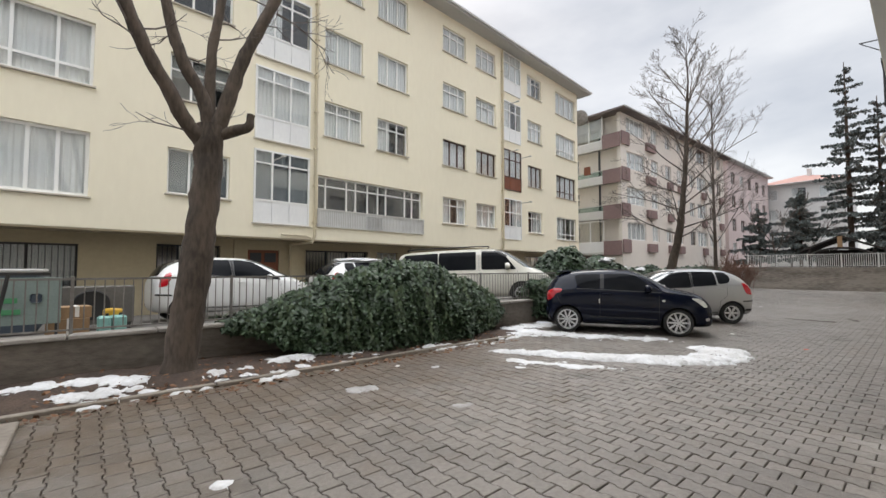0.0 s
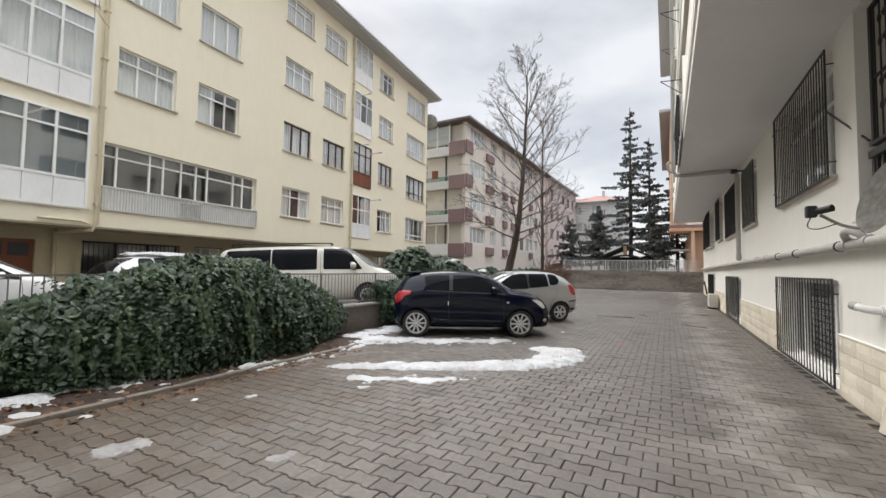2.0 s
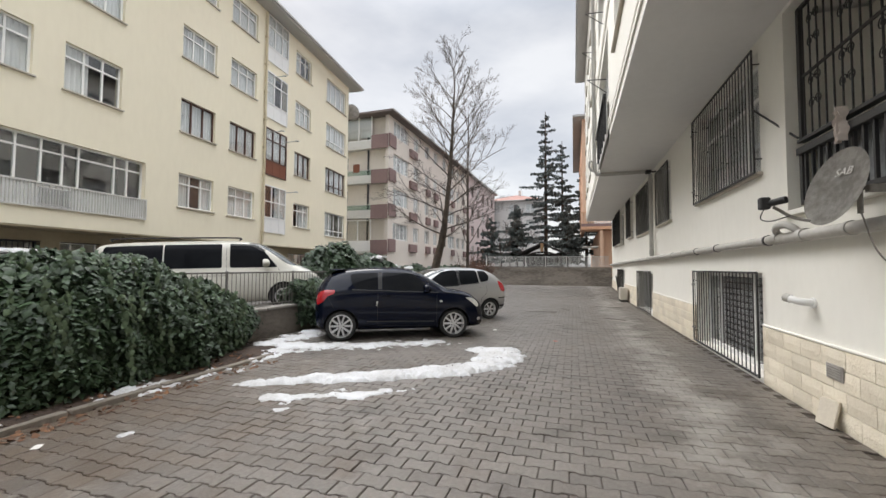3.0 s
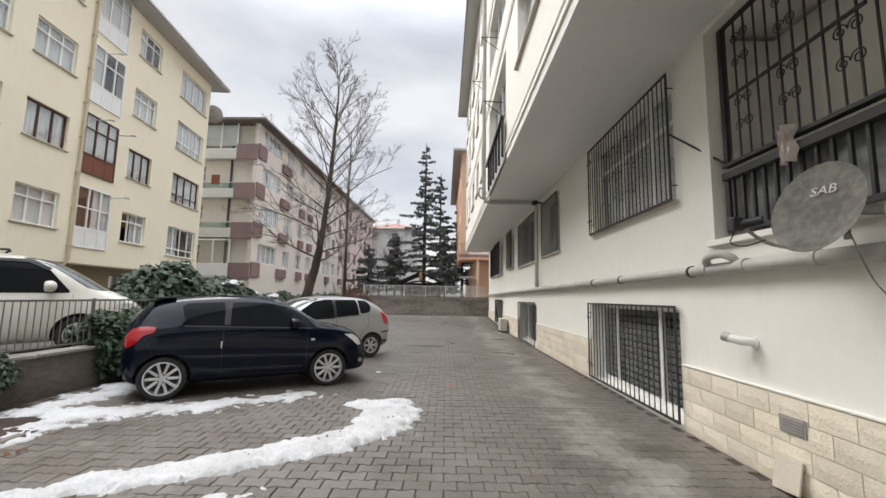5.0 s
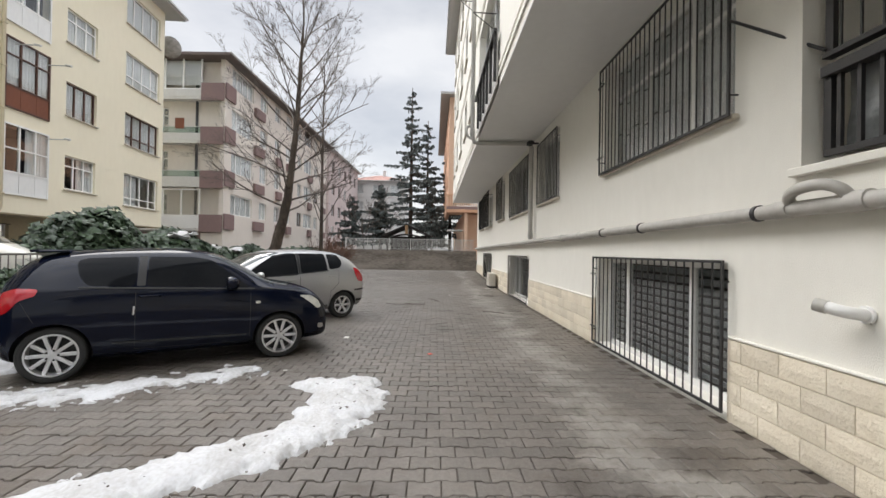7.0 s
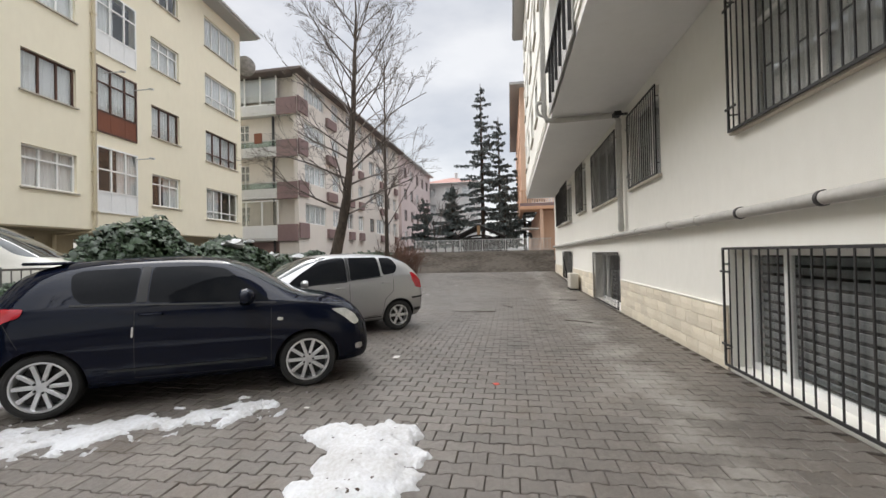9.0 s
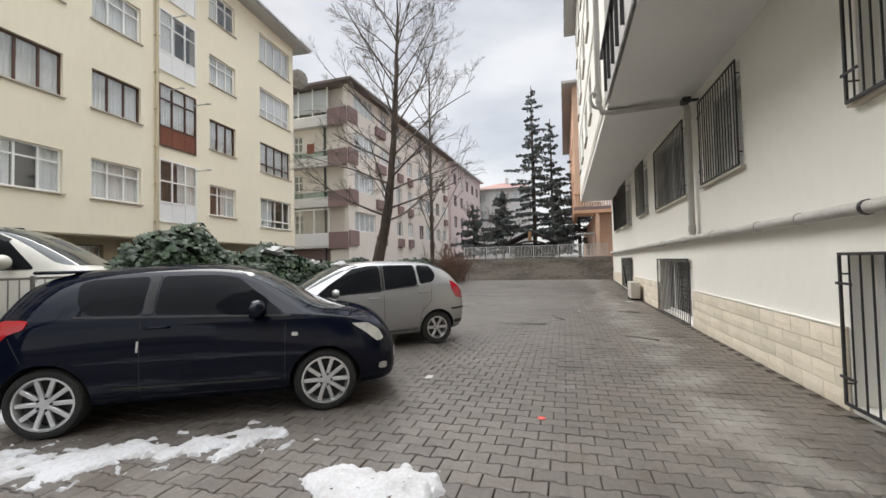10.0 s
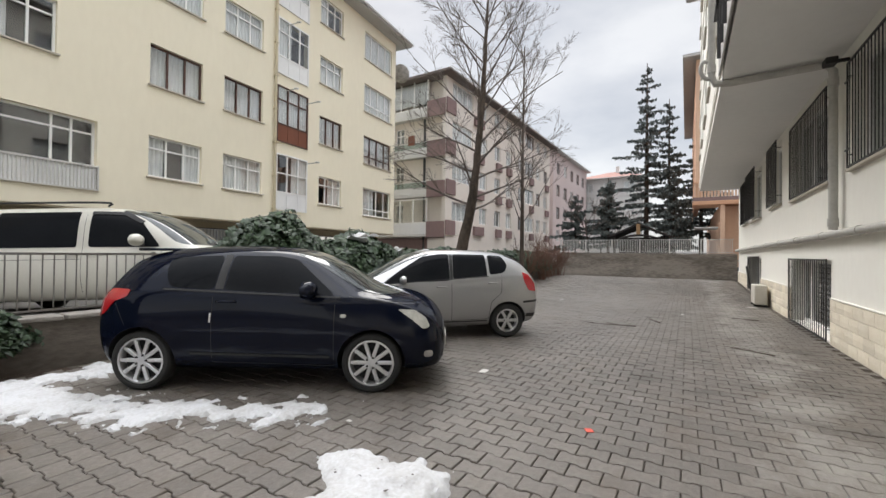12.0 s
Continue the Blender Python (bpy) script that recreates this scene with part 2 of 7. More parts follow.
M = dict(
    cream=pmat("cream_render", (0.85, 0.785, 0.62), (0.80, 0.735, 0.575), 0.85, s1=0.25, s2=6, bump=0.25, bscale=120, stretch=(1, 1, 0.35)),
    # Same cream render, darkened by hand for the shade below the overhang.
    cream_shade=pmat("cream_render_shaded", (0.47, 0.40, 0.27), (0.40, 0.34, 0.235), 0.88, s1=0.5, s2=9, bump=0.3),
    white_wall=pmat("white_render", (0.84, 0.82, 0.755), (0.79, 0.77, 0.705), 0.85, s1=0.35, s2=8, bump=0.3, bscale=140, stretch=(1, 1, 0.5)),
    soffit=pmat("white_soffit_paint", (0.80, 0.79, 0.77), (0.75, 0.74, 0.72), 0.85, s1=0.4, s2=7, bump=0.2),
    plinth_stone=pmat("cream_split_stone", (0.78, 0.71, 0.58), (0.68, 0.60, 0.47), 0.88, s1=2.5, s2=30, bump=0.9, bscale=45, rnd=0.10),
    joint=pmat("pale_mortar", (0.66, 0.60, 0.49), (0.56, 0.50, 0.41), 0.9, s1=3, bump=0.4),
    pvc=pmat("white_pvc", (0.84, 0.84, 0.82), (0.78, 0.77, 0.75), 0.45, s1=2, bump=0.05),
    panel_white=pmat("white_bay_panel", (0.82, 0.82, 0.81), (0.74, 0.74, 0.74), 0.55, s1=1.2, s2=14, bump=0.1, stretch=(1, 1, 0.4)),
    brown_pvc=pmat("brown_window_frame", (0.10, 0.045, 0.028), (0.07, 0.032, 0.02), 0.5, s1=2, bump=0.05),
    brown_panel=pmat("red_brown_panel", (0.20, 0.062, 0.028), (0.15, 0.045, 0.02), 0.5, s1=1.5, bump=0.1, stretch=(1, 1, 0.3)),
    maroon=pmat("maroon_render", (0.25, 0.17, 0.16), (0.21, 0.14, 0.135), 0.85, s1=0.6, s2=8, bump=0.3),
    pinkish=pmat("pale_pink_render", (0.72, 0.665, 0.60), (0.66, 0.605, 0.55), 0.88, s1=0.3, s2=5, bump=0.3, stretch=(1, 1, 0.4)),
    rose=pmat("rose_render", (0.60, 0.50, 0.48), (0.55, 0.455, 0.44), 0.88, s1=0.3, s2=5, bump=0.3),
    offwhite=pmat("off_white_render", (0.66, 0.65, 0.63), (0.58, 0.57, 0.55), 0.88, s1=0.3, s2=5, bump=0.3),
    orange=pmat("orange_render", (0.62, 0.36, 0.23), (0.56, 0.32, 0.20), 0.88, s1=0.3, s2=6, bump=0.3),
    orange_pale=pmat("peach_render", (0.68, 0.46, 0.33), (0.62, 0.42, 0.30), 0.88, s1=0.3, s2=6, bump=0.3),
    roof_tile=pmat("red_roof_tiles", (0.34, 0.19, 0.155), (0.27, 0.15, 0.125), 0.85, s1=1, s2=12, bump=0.6, bscale=14),
    eave=pmat("grey_eave_boards", (0.50, 0.49, 0.47), (0.42, 0.41, 0.40), 0.7, s1=1, s2=10, bump=0.2, stretch=(0.2, 1, 1)),
    eave_brown=pmat("weathered_brown_eave", (0.17, 0.135, 0.12), (0.12, 0.10, 0.09), 0.8, s1=1, bump=0.3),
    sill=pmat("stone_sill", (0.55, 0.50, 0.42), (0.45, 0.41, 0.35), 0.75, s1=3, bump=0.2),
    glass=glass_mat("window_glass", (0.92, 0.93, 0.93)),
    glass_green=glass_mat("balcony_glass", (0.70, 0.80, 0.78)),
    curtain=pmat("white_net_curtain", (0.86, 0.86, 0.85), (0.76, 0.77, 0.77), 0.9, s1=1.2, s2=20, bump=0.1, stretch=(3, 3, 0.3)),
    blind=pmat("grey_window_blind", (0.24, 0.26, 0.275), (0.15, 0.17, 0.18), 0.8, s1=1, s2=20, bump=0.1, stretch=(0.3, 0.3, 5)),
    slat=pmat("grey_shutter_slat", (0.33, 0.35, 0.36), (0.25, 0.27, 0.28), 0.6, s1=2, s2=20, bump=0.1),
    vent_grey=pmat("dusty_grey_vent", (0.36, 0.34, 0.31), (0.29, 0.27, 0.25), 0.7, s1=4, s2=30, bump=0.2),
    # Near-black room surfaces: the dimness behind the panes is put into the colour.
    dark_room=pmat("unlit_room_tone", (0.075, 0.078, 0.08), (0.05, 0.05, 0.055), 0.9, s1=1, bump=0),
    iron=pmat("black_painted_iron", (0.022, 0.022, 0.024), (0.035, 0.032, 0.03), 0.55, s1=6, bump=0.25),
    rail_white=pmat("white_painted_rail", (0.66, 0.65, 0.62), (0.54, 0.52, 0.49), 0.55, s1=3, s2=25, bump=0.2),
    fence_grey=pmat("grey_painted_fence", (0.19, 0.185, 0.175), (0.14, 0.115, 0.10), 0.6, s1=4, s2=30, bump=0.3),
    fence_pale=pmat("pale_grey_fence", (0.62, 0.62, 0.61), (0.50, 0.50, 0.48), 0.6, s1=3, s2=30, bump=0.2),
    concrete=pmat("weathered_concrete", (0.165, 0.142, 0.12), (0.085, 0.072, 0.06), 0.92, s1=0.9, s2=11, bump=0.8, bscale=30, stretch=(0.6, 0.6, 1.5), lo=0.38, hi=0.62),
    concrete_far=pmat("grey_block_wall", (0.30, 0.265, 0.23), (0.15, 0.13, 0.11), 0.92, lo=0.42, hi=0.6, s1=1.0, s2=9, bump=0.8, bscale=25, stretch=(0.5, 0.5, 2.5)),
    coping=pmat("concrete_coping", (0.34, 0.315, 0.285), (0.22, 0.2, 0.18), 0.9, s1=1.5, s2=16, bump=0.6, bscale=40),
    kerb=pmat("concrete_kerb", (0.25, 0.22, 0.185), (0.15, 0.125, 0.10), 0.92, s1=1.6, s2=20, bump=0.6, bscale=50),
    paver=pmat("grey_concrete_paver", (0.170, 0.150, 0.130), (0.108, 0.094, 0.081), 0.46, mud=(0.09, 0.063, 0.04), scuff=(0.30, 0.28, 0.25), stain=((0.07, 0.058, 0.046), 1.5, 0.575, 0.8), s1=0.45, s2=26, bump=0.5, bscale=130, island=0.14, lo=0.36, hi=0.64),
    paver_one=pmat("grey_concrete_paver_single", (0.170, 0.150, 0.130), (0.108, 0.094, 0.081), 0.46, mud=(0.09, 0.063, 0.04), scuff=(0.30, 0.28, 0.25), stain=((0.07, 0.058, 0.046), 1.5, 0.575, 0.8), s1=0.45, s2=26, bump=0.5, bscale=130, rnd=0.14, lo=0.36, hi=0.64),
    joint_dirt=pmat("sandy_joint_dirt", (0.105, 0.087, 0.068), (0.06, 0.05, 0.04), 0.95, s1=0.8, s2=30, bump=0.8),
    soil=pmat("damp_brown_soil", (0.07, 0.045, 0.031), (0.032, 0.021, 0.015), 0.95, s1=2.2, s2=28, bump=1.0, bscale=45, lo=0.4, hi=0.6),
    asphalt=pmat("worn_asphalt", (0.085, 0.083, 0.08), (0.06, 0.058, 0.056), 0.92, s1=0.5, s2=30, bump=0.6, bscale=80),
    lot=pmat("upper_lot_concrete", (0.14, 0.13, 0.118), (0.10, 0.093, 0.083), 0.9, s1=0.6, s2=20, bump=0.5),
    snow=pmat("old_snow", (0.60, 0.605, 0.615), (0.43, 0.42, 0.405), 0.8, s1=2.6, s2=34, bump=1.0, bscale=30, lo=0.42, hi=0.68),
    slush=pmat("grey_slush", (0.36, 0.35, 0.34), (0.2, 0.19, 0.18), 0.6, s1=5, s2=40, bump=0.7, bscale=40),
    bark=pmat("grey_brown_bark", (0.105, 0.08, 0.062), (0.045, 0.035, 0.028), 0.95, s1=3, s2=22, bump=1.0, bscale=26, stretch=(1, 1, 0.3), lo=0.4, hi=0.6),
    twig=pmat("bare_twig_bark", (0.15, 0.125, 0.11), (0.10, 0.083, 0.072), 0.95, s1=4, bump=0.3),
    twig_far=pmat("dry_red_brown_twigs", (0.16, 0.085, 0.058), (0.1, 0.055, 0.04), 0.95, s1=4, bump=0.2),
    leaf=pmat("dark_ivy_leaf", (0.046, 0.074, 0.036), (0.02, 0.036, 0.018), 0.48, spec=0.3, s1=1.5, s2=30, bump=0.1, island=0.45),
    leaf_pale=pmat("pale_hanging_ivy_shoot", (0.075, 0.11, 0.056), (0.05, 0.078, 0.038), 0.55, s1=2, s2=30, bump=0.1, island=0.35),
    # Ivy green taken near black: depth shade between the leaves is in the colour.
    inner_shade=pmat("ivy_inner_shade", (0.016, 0.028, 0.012), (0.01, 0.018, 0.008), 0.8, s1=2, bump=0.3),
    dead_leaf=pmat("fallen_brown_leaf", (0.17, 0.085, 0.04), (0.09, 0.045, 0.025), 0.85, s1=5, bump=0.1, island=0.4),
    # Spruce needles lifted towards grey; distance haze is put into their colour.
    needle=pmat("hazed_spruce_needles", (0.125, 0.143, 0.138), (0.085, 0.102, 0.10), 0.9, s1=0.8, s2=12, bump=0.2, island=0.35),
    black_paint=pmat("black_car_paint", (0.004, 0.006, 0.015), (0.005, 0.007, 0.016), 0.5, s1=1, bump=0, coat=0.5, spec=0.0),
    silver_paint=pmat("silver_car_paint", (0.40, 0.40, 0.40), (0.37, 0.37, 0.375), 0.34, metal=0.55, s1=1, bump=0, coat=0.8),
    white_paint=pmat("white_car_paint", (0.74, 0.74, 0.73), (0.68, 0.68, 0.67), 0.35, s1=0.8, bump=0, coat=0.7),
    cream_paint=pmat("off_white_van_paint", (0.66, 0.64, 0.57), (0.58, 0.56, 0.5), 0.38, s1=0.8, bump=0, coat=0.6),
    tint=pmat("dark_tinted_glass", (0.008, 0.009, 0.011), (0.012, 0.013, 0.015), 0.015, s1=2, bump=0, spec=0.06),
    wscreen=pmat("windscreen_glass", (0.045, 0.055, 0.055), (0.03, 0.036, 0.036), 0.02, s1=2, bump=0, spec=0.6),
    rubber=pmat("tyre_rubber", (0.018, 0.018, 0.018), (0.03, 0.029, 0.028), 0.85, s1=5, bump=0.3),
    alloy=pmat("silver_alloy", (0.70, 0.70, 0.71), (0.6, 0.6, 0.61), 0.35, metal=0.75, s1=5, bump=0.05),
    plastic=pmat("black_plastic", (0.015, 0.015, 0.016), (0.022, 0.022, 0.022), 0.6, s1=5, bump=0.15),
    red_lamp=pmat("red_lamp_lens", (0.46, 0.004, 0.012), (0.38, 0.003, 0.01), 0.15, s1=6, bump=0, coat=1.0),
    clear_lamp=pmat("clear_lamp_lens", (0.66, 0.65, 0.60), (0.42, 0.42, 0.38), 0.15, s1=9, bump=0.1, coat=1.0),
    chrome=pmat("chrome", (0.72, 0.72, 0.73), (0.65, 0.65, 0.66), 0.12, metal=1.0, s1=4, bump=0),
    pipe=pmat("painted_drain_pipe", (0.50, 0.485, 0.45), (0.38, 0.365, 0.335), 0.6, s1=2, s2=18, bump=0.2),
    pipe_cream=pmat("cream_downpipe", (0.62, 0.54, 0.38), (0.55, 0.48, 0.34), 0.65, s1=1, s2=18, bump=0.2),
    dish=pmat("weathered_dish_metal", (0.34, 0.32, 0.29), (0.20, 0.185, 0.165), 0.65, s1=4, s2=20, bump=0.3, lo=0.4, hi=0.6),
    ac=pmat("cream_appliance_paint", (0.62, 0.59, 0.52), (0.52, 0.49, 0.42), 0.5, s1=2, bump=0.05),
    cloth=pmat("pinkish_grey_cloth", (0.62, 0.55, 0.50), (0.5, 0.44, 0.40), 0.95, s1=6, bump=0.5),
    tarp=pmat("crinkled_plastic_sheet", (0.26, 0.275, 0.28), (0.15, 0.16, 0.165), 0.35, s1=4, s2=16, bump=0.9, bscale=14),
    carton=pmat("brown_cardboard", (0.30, 0.19, 0.10), (0.24, 0.15, 0.08), 0.9, s1=3, bump=0.2),
    yellow=pmat("yellow_plastic", (0.6, 0.36, 0.04), (0.5, 0.3, 0.03), 0.5, s1=3, bump=0.05),
    teal=pmat("pale_green_plastic", (0.22, 0.42, 0.38), (0.18, 0.36, 0.33), 0.5, s1=3, bump=0.05),
    sign_white=pmat("faded_white_banner", (0.22, 0.27, 0.25), (0.15, 0.19, 0.18), 0.7, s1=2, bump=0.1),
    sign_green=pmat("green_print", (0.07, 0.28, 0.12), (0.06, 0.22, 0.1), 0.7, s1=3, bump=0),
    sign_dark=pmat("dark_print", (0.05, 0.07, 0.09), (0.04, 0.05, 0.07), 0.7, s1=3, bump=0),
    hut=pmat("dark_weathered_wood", (0.04, 0.033, 0.03), (0.025, 0.021, 0.02), 0.9, s1=2, s2=20, bump=0.5),
    red_rag=pmat("red_scrap", (0.75, 0.13, 0.09), (0.6, 0.1, 0.08), 0.8, s1=9, bump=0),
    paper=pmat("white_scrap_paper", (0.7, 0.68, 0.64), (0.6, 0.58, 0.54), 0.8, s1=9, bump=0.1),
    decal=pmat("pale_grey_print", (0.55, 0.53, 0.5), (0.45, 0.43, 0.4), 0.7, s1=9, bump=0),
)


# ---- mesh helpers ----
def link_mesh(name, mesh, material, parent=None, label="", smooth=False):
    ob = new(name, mesh)
    for m in (material if isinstance(material, (list, tuple)) else [material]):
        mesh.materials.append(m)
    if smooth:
        for p in mesh.polygons:
            p.use_smooth = True
        mesh.set_sharp_from_angle(angle=radians(38))
    if parent is not None:
        ob.parent = parent
    if label:
        ob["label"] = label
    return ob


def part(name, bm, material, parent=None, label="", smooth=False):
    mesh = bpy.data.meshes.new(name)
    bmesh.ops.recalc_face_normals(bm, faces=bm.faces)
    bm.to_mesh(mesh)
    bm.free()
    return link_mesh(name, mesh, material, parent, label, smooth)


def raw(name, verts, faces, material, parent=None, label="", smooth=False):
    mesh = bpy.data.meshes.new(name)
    mesh.from_pydata([tuple(v) for v in verts], [], [tuple(f) for f in faces])
    return link_mesh(name, mesh, material, parent, label, smooth)


def thing(name, label, category, group="", kind="", m=None):
    ob = new(name)
    ob.empty_display_size = 0.1
    if m is not None:
        ob.matrix_basis = m
    return tagged(ob, label, category, group, kind)


def box(bm, x0, x1, y0, y1, z0, z1, bevel=0.0, m=None):
    vs = [bm.verts.new((x, y, z)) for x in (x0, x1) for y in (y0, y1) for z in (z0, z1)]
    fs = [bm.faces.new([vs[i] for i in f]) for f in ((0, 1, 3, 2), (4, 6, 7, 5), (0, 4, 5, 1), (2, 3, 7, 6), (0, 2, 6, 4), (1, 5, 7, 3))]
    if bevel:
        r = bmesh.ops.bevel(bm, geom=list({e for f in fs for e in f.edges}), offset=bevel, segments=1, affect="EDGES", profile=0.5)
        vs = list({v for f in r["faces"] for v in f.verts} | {v for v in vs if v.is_valid})
    if m is not None:
        bmesh.ops.transform(bm, matrix=m, verts=[v for v in vs if v.is_valid])
    return bm


def boxes(*dims, bevel=0.0):
    bm = bmesh.new()
    for d in dims:
        box(bm, *d, bevel=bevel)
    return bm


def tube_data(points, radii, sides=8, cap=True):
    """Vertices and faces of a tube along points."""
    pts = [Vector(p) for p in points]
    V, F = [], []
    ref = None
    for i, p in enumerate(pts):
        d = (pts[min(i + 1, len(pts) - 1)] - pts[max(i - 1, 0)]).normalized()
        if ref is None or abs(ref.dot(d)) > 0.95:
            ref = Vector((0, 0, 1)) if abs(d.z) < 0.9 else Vector((1, 0, 0))
        a = (ref - d * ref.dot(d)).normalized()
        ref = a
        b = d.cross(a)
        r = radii[i] if isinstance(radii, (list, tuple)) else radii
        for k in range(sides):
            t = 2 * math.pi * k / sides
            V.append(p + a * (r * math.cos(t)) + b * (r * math.sin(t)))
    for i in range(len(pts) - 1):
        for k in range(sides):
            q = i * sides
            F.append((q + k, q + (k + 1) % sides, q + sides + (k + 1) % sides, q + sides + k))
    if cap:
        F.append(tuple(range(sides))[::-1])
        F.append(tuple((len(pts) - 1) * sides + k for k in range(sides)))
    return V, F


def tubes(name, lines, material, parent=None, label="", sides=8):
    """One mesh of several tubes: lines is a list of (points, radii)."""
    V, F = [], []
    for pts, rad in lines:
        v, f = tube_data(pts, rad, sides)
        o = len(V)
        V += v
        F += [tuple(i + o for i in q) for q in f]
    return raw(name, V, F, material, parent, label, True)


def smooth_line(pts, n=6):
    """Catmull-Rom points through pts."""
    P = [Vector(p) for p in pts]
    P = [P[0] * 2 - P[1]] + P + [P[-1] * 2 - P[-2]]
    out = []
    for i in range(1, len(P) - 2):
        for k in range(n):
            t = k / n
            a, b, c, d = P[i - 1:i + 3]
            out.append(0.5 * ((2 * b) + (c - a) * t + (2 * a - 5 * b + 4 * c - d) * t * t + (3 * b - a - 3 * c + d) * t ** 3))
    return out + [P[-2]]


def rounded(poly, r=0.05, n=4):
    """2D outline with rounded corners."""
    out = []
    P = [Vector(p) for p in poly]
    for i, p in enumerate(P):
        a, b = P[i - 1] - p, P[(i + 1) % len(P)] - p
        rr = min(r, a.length * 0.45, b.length * 0.45)
        s, e = p + a.normalized() * rr, p + b.normalized() * rr
        for k in range(n + 1):
            t = k / n
            out.append((1 - t) ** 2 * s + 2 * t * (1 - t) * p + t * t * e)
    return [(v.x, v.y) for v in out]


def sheet_with_holes(bm, s0, s1, z0, z1, holes, y0, y1):
    """A wall from s0 to s1 and z0 to z1, from depth y0 (outside) to y1, with rectangular holes right through it."""
    S = sorted({s0, s1, *(h[0] for h in holes), *(h[1] for h in holes)})
    Z = sorted({z0, z1, *(h[2] for h in holes), *(h[3] for h in holes)})
    S = [s for s in S if s0 <= s <= s1]
    Z = [z for z in Z if z0 <= z <= z1]

    def solid(i, j):
        if not (0 <= i < len(S) - 1 and 0 <= j < len(Z) - 1):
            return False
        cs, cz = (S[i] + S[i + 1]) / 2, (Z[j] + Z[j + 1]) / 2
        return not any(h[0] < cs < h[1] and h[2] < cz < h[3] for h in holes)

    vert = {}

    def v(s, y, z):
        k = (round(s, 4), y, round(z, 4))
        if k not in vert:
            vert[k] = bm.verts.new((s, y, z))
        return vert[k]

    for i in range(len(S) - 1):
        for j in range(len(Z) - 1):
            if not solid(i, j):
                continue
            a, b, c, d = S[i], S[i + 1], Z[j], Z[j + 1]
            bm.faces.new((v(a, y0, c), v(b, y0, c), v(b, y0, d), v(a, y0, d)))
            bm.faces.new((v(a, y1, d), v(b, y1, d), v(b, y1, c), v(a, y1, c)))
            if not solid(i - 1, j):
                bm.faces.new((v(a, y0, c), v(a, y0, d), v(a, y1, d), v(a, y1, c)))
            if not solid(i + 1, j):
                bm.faces.new((v(b, y0, d), v(b, y0, c), v(b, y1, c), v(b, y1, d)))
            if not solid(i, j - 1):
                bm.faces.new((v(b, y0, c), v(a, y0, c), v(a, y1, c), v(b, y1, c)))
            if not solid(i, j + 1):
                bm.faces.new((v(a, y0, d), v(b, y0, d), v(b, y1, d), v(a, y1, d)))
    return bm


def rise(x):
    """Height of the yard: it climbs a little towards its far end."""
    t = min(1.0, max(0.0, (x - 21.0) / 10.5))
    return 0.3 * t * t * (3 - 2 * t)


# ---- ground, kerbs, yard walls ----
def ground_sheet(name, x0, x1, y0, y1, step, fn, material, label, category="ground", kind="structure"):
    nx, ny = max(1, int((x1 - x0) / step)), max(1, int((y1 - y0) / step))
    V = [(x0 + (x1 - x0) * i / nx, y0 + (y1 - y0) * j / ny) for i in range(nx + 1) for j in range(ny + 1)]
    V = [(x, y, fn(x, y)) for x, y in V]
    F = [(i * (ny + 1) + j, (i + 1) * (ny + 1) + j, (i + 1) * (ny + 1) + j + 1, i * (ny + 1) + j + 1) for i in range(nx) for j in range(ny)]
    return tagged(raw(name, V, F, material, None, "", True), label, category, "", kind)


bm = bmesh.new()
bmesh.ops.create_grid(bm, x_segments=2, y_segments=2, size=1500)
bmesh.ops.translate(bm, verts=bm.verts, vec=(0, 0, -0.25))
ground = tagged(part("ground", bm, M["asphalt"]), "dark worn asphalt ground reaching the horizon", "ground", "", "structure")
yard_bed = ground_sheet("pavement_bed", -12, 31.7, -2.5, 6.4, 0.5, lambda x, y: rise(x) - 0.022, M["joint_dirt"], "sandy dirt between the yard's pavers", "pavement")


def bed_height(x, y):
    n = noise.noise(Vector((x * 1.7, y * 1.7, 3.1))) * 0.035 + noise.noise(Vector((x * 6, y * 6, 0.4))) * 0.012
    k = min(1.0, max(0.0, (y - 4.98) / 0.5))
    fade = 1.0 if x < 7.2 else max(0.0, 1 - (x - 7.2) / 1.2)
    return rise(x) - 0.02 + (0.05 + 0.075 * k + n) * fade


soil_bed = ground_sheet("soil_strip", -8, 9.0, 4.96, 6.42, 0.09, bed_height, M["soil"], "damp brown soil strip below the retaining wall", "soil")
soil_side = ground_sheet("soil_patch", -6, -0.46, 0.2, 4.98, 0.12, lambda x, y: 0.02 + noise.noise(Vector((x * 2, y * 2, 8))) * 0.03, M["soil"], "bare brown soil beside the paved yard", "soil")


def lot_height(y):
    return 0.46 - 0.045 * (y - 6.5)


lot = ground_sheet("parking_lot", -12, 31.5, 6.55, 16.0, 0.8, lambda x, y: lot_height(y) + rise(x) * 0.8, M["lot"], "grey concrete parking strip above the retaining wall", "parking lot")
back_lot = ground_sheet("road_beyond", 31.8, 110, -30, 40, 6.0, lambda x, y: 1.25 + 0.02 * max(0, x - 50), M["asphalt"], "raised road beyond the boundary wall", "road")

# Retaining wall with a coping of cast blocks.
retaining_wall = thing("wall_retaining", "stained concrete retaining wall with a rough coping", "wall", "", "structure")
V, F = [], []
nx = 300
for i in range(nx + 1):
    x = -8 + 39.6 * i / nx
    for j, z in enumerate((-0.3, 0.05, 0.2, 0.35, 0.47, 0.57)):
        w = noise.noise(Vector((x * 1.3, z * 2.5, 1.0))) * 0.018 + noise.noise(Vector((x * 5, z * 6, 5.0))) * 0.007
        V.append((x, 6.35 + w, z + rise(x)))
    V.append((x, 6.62, 0.57 + rise(x)))
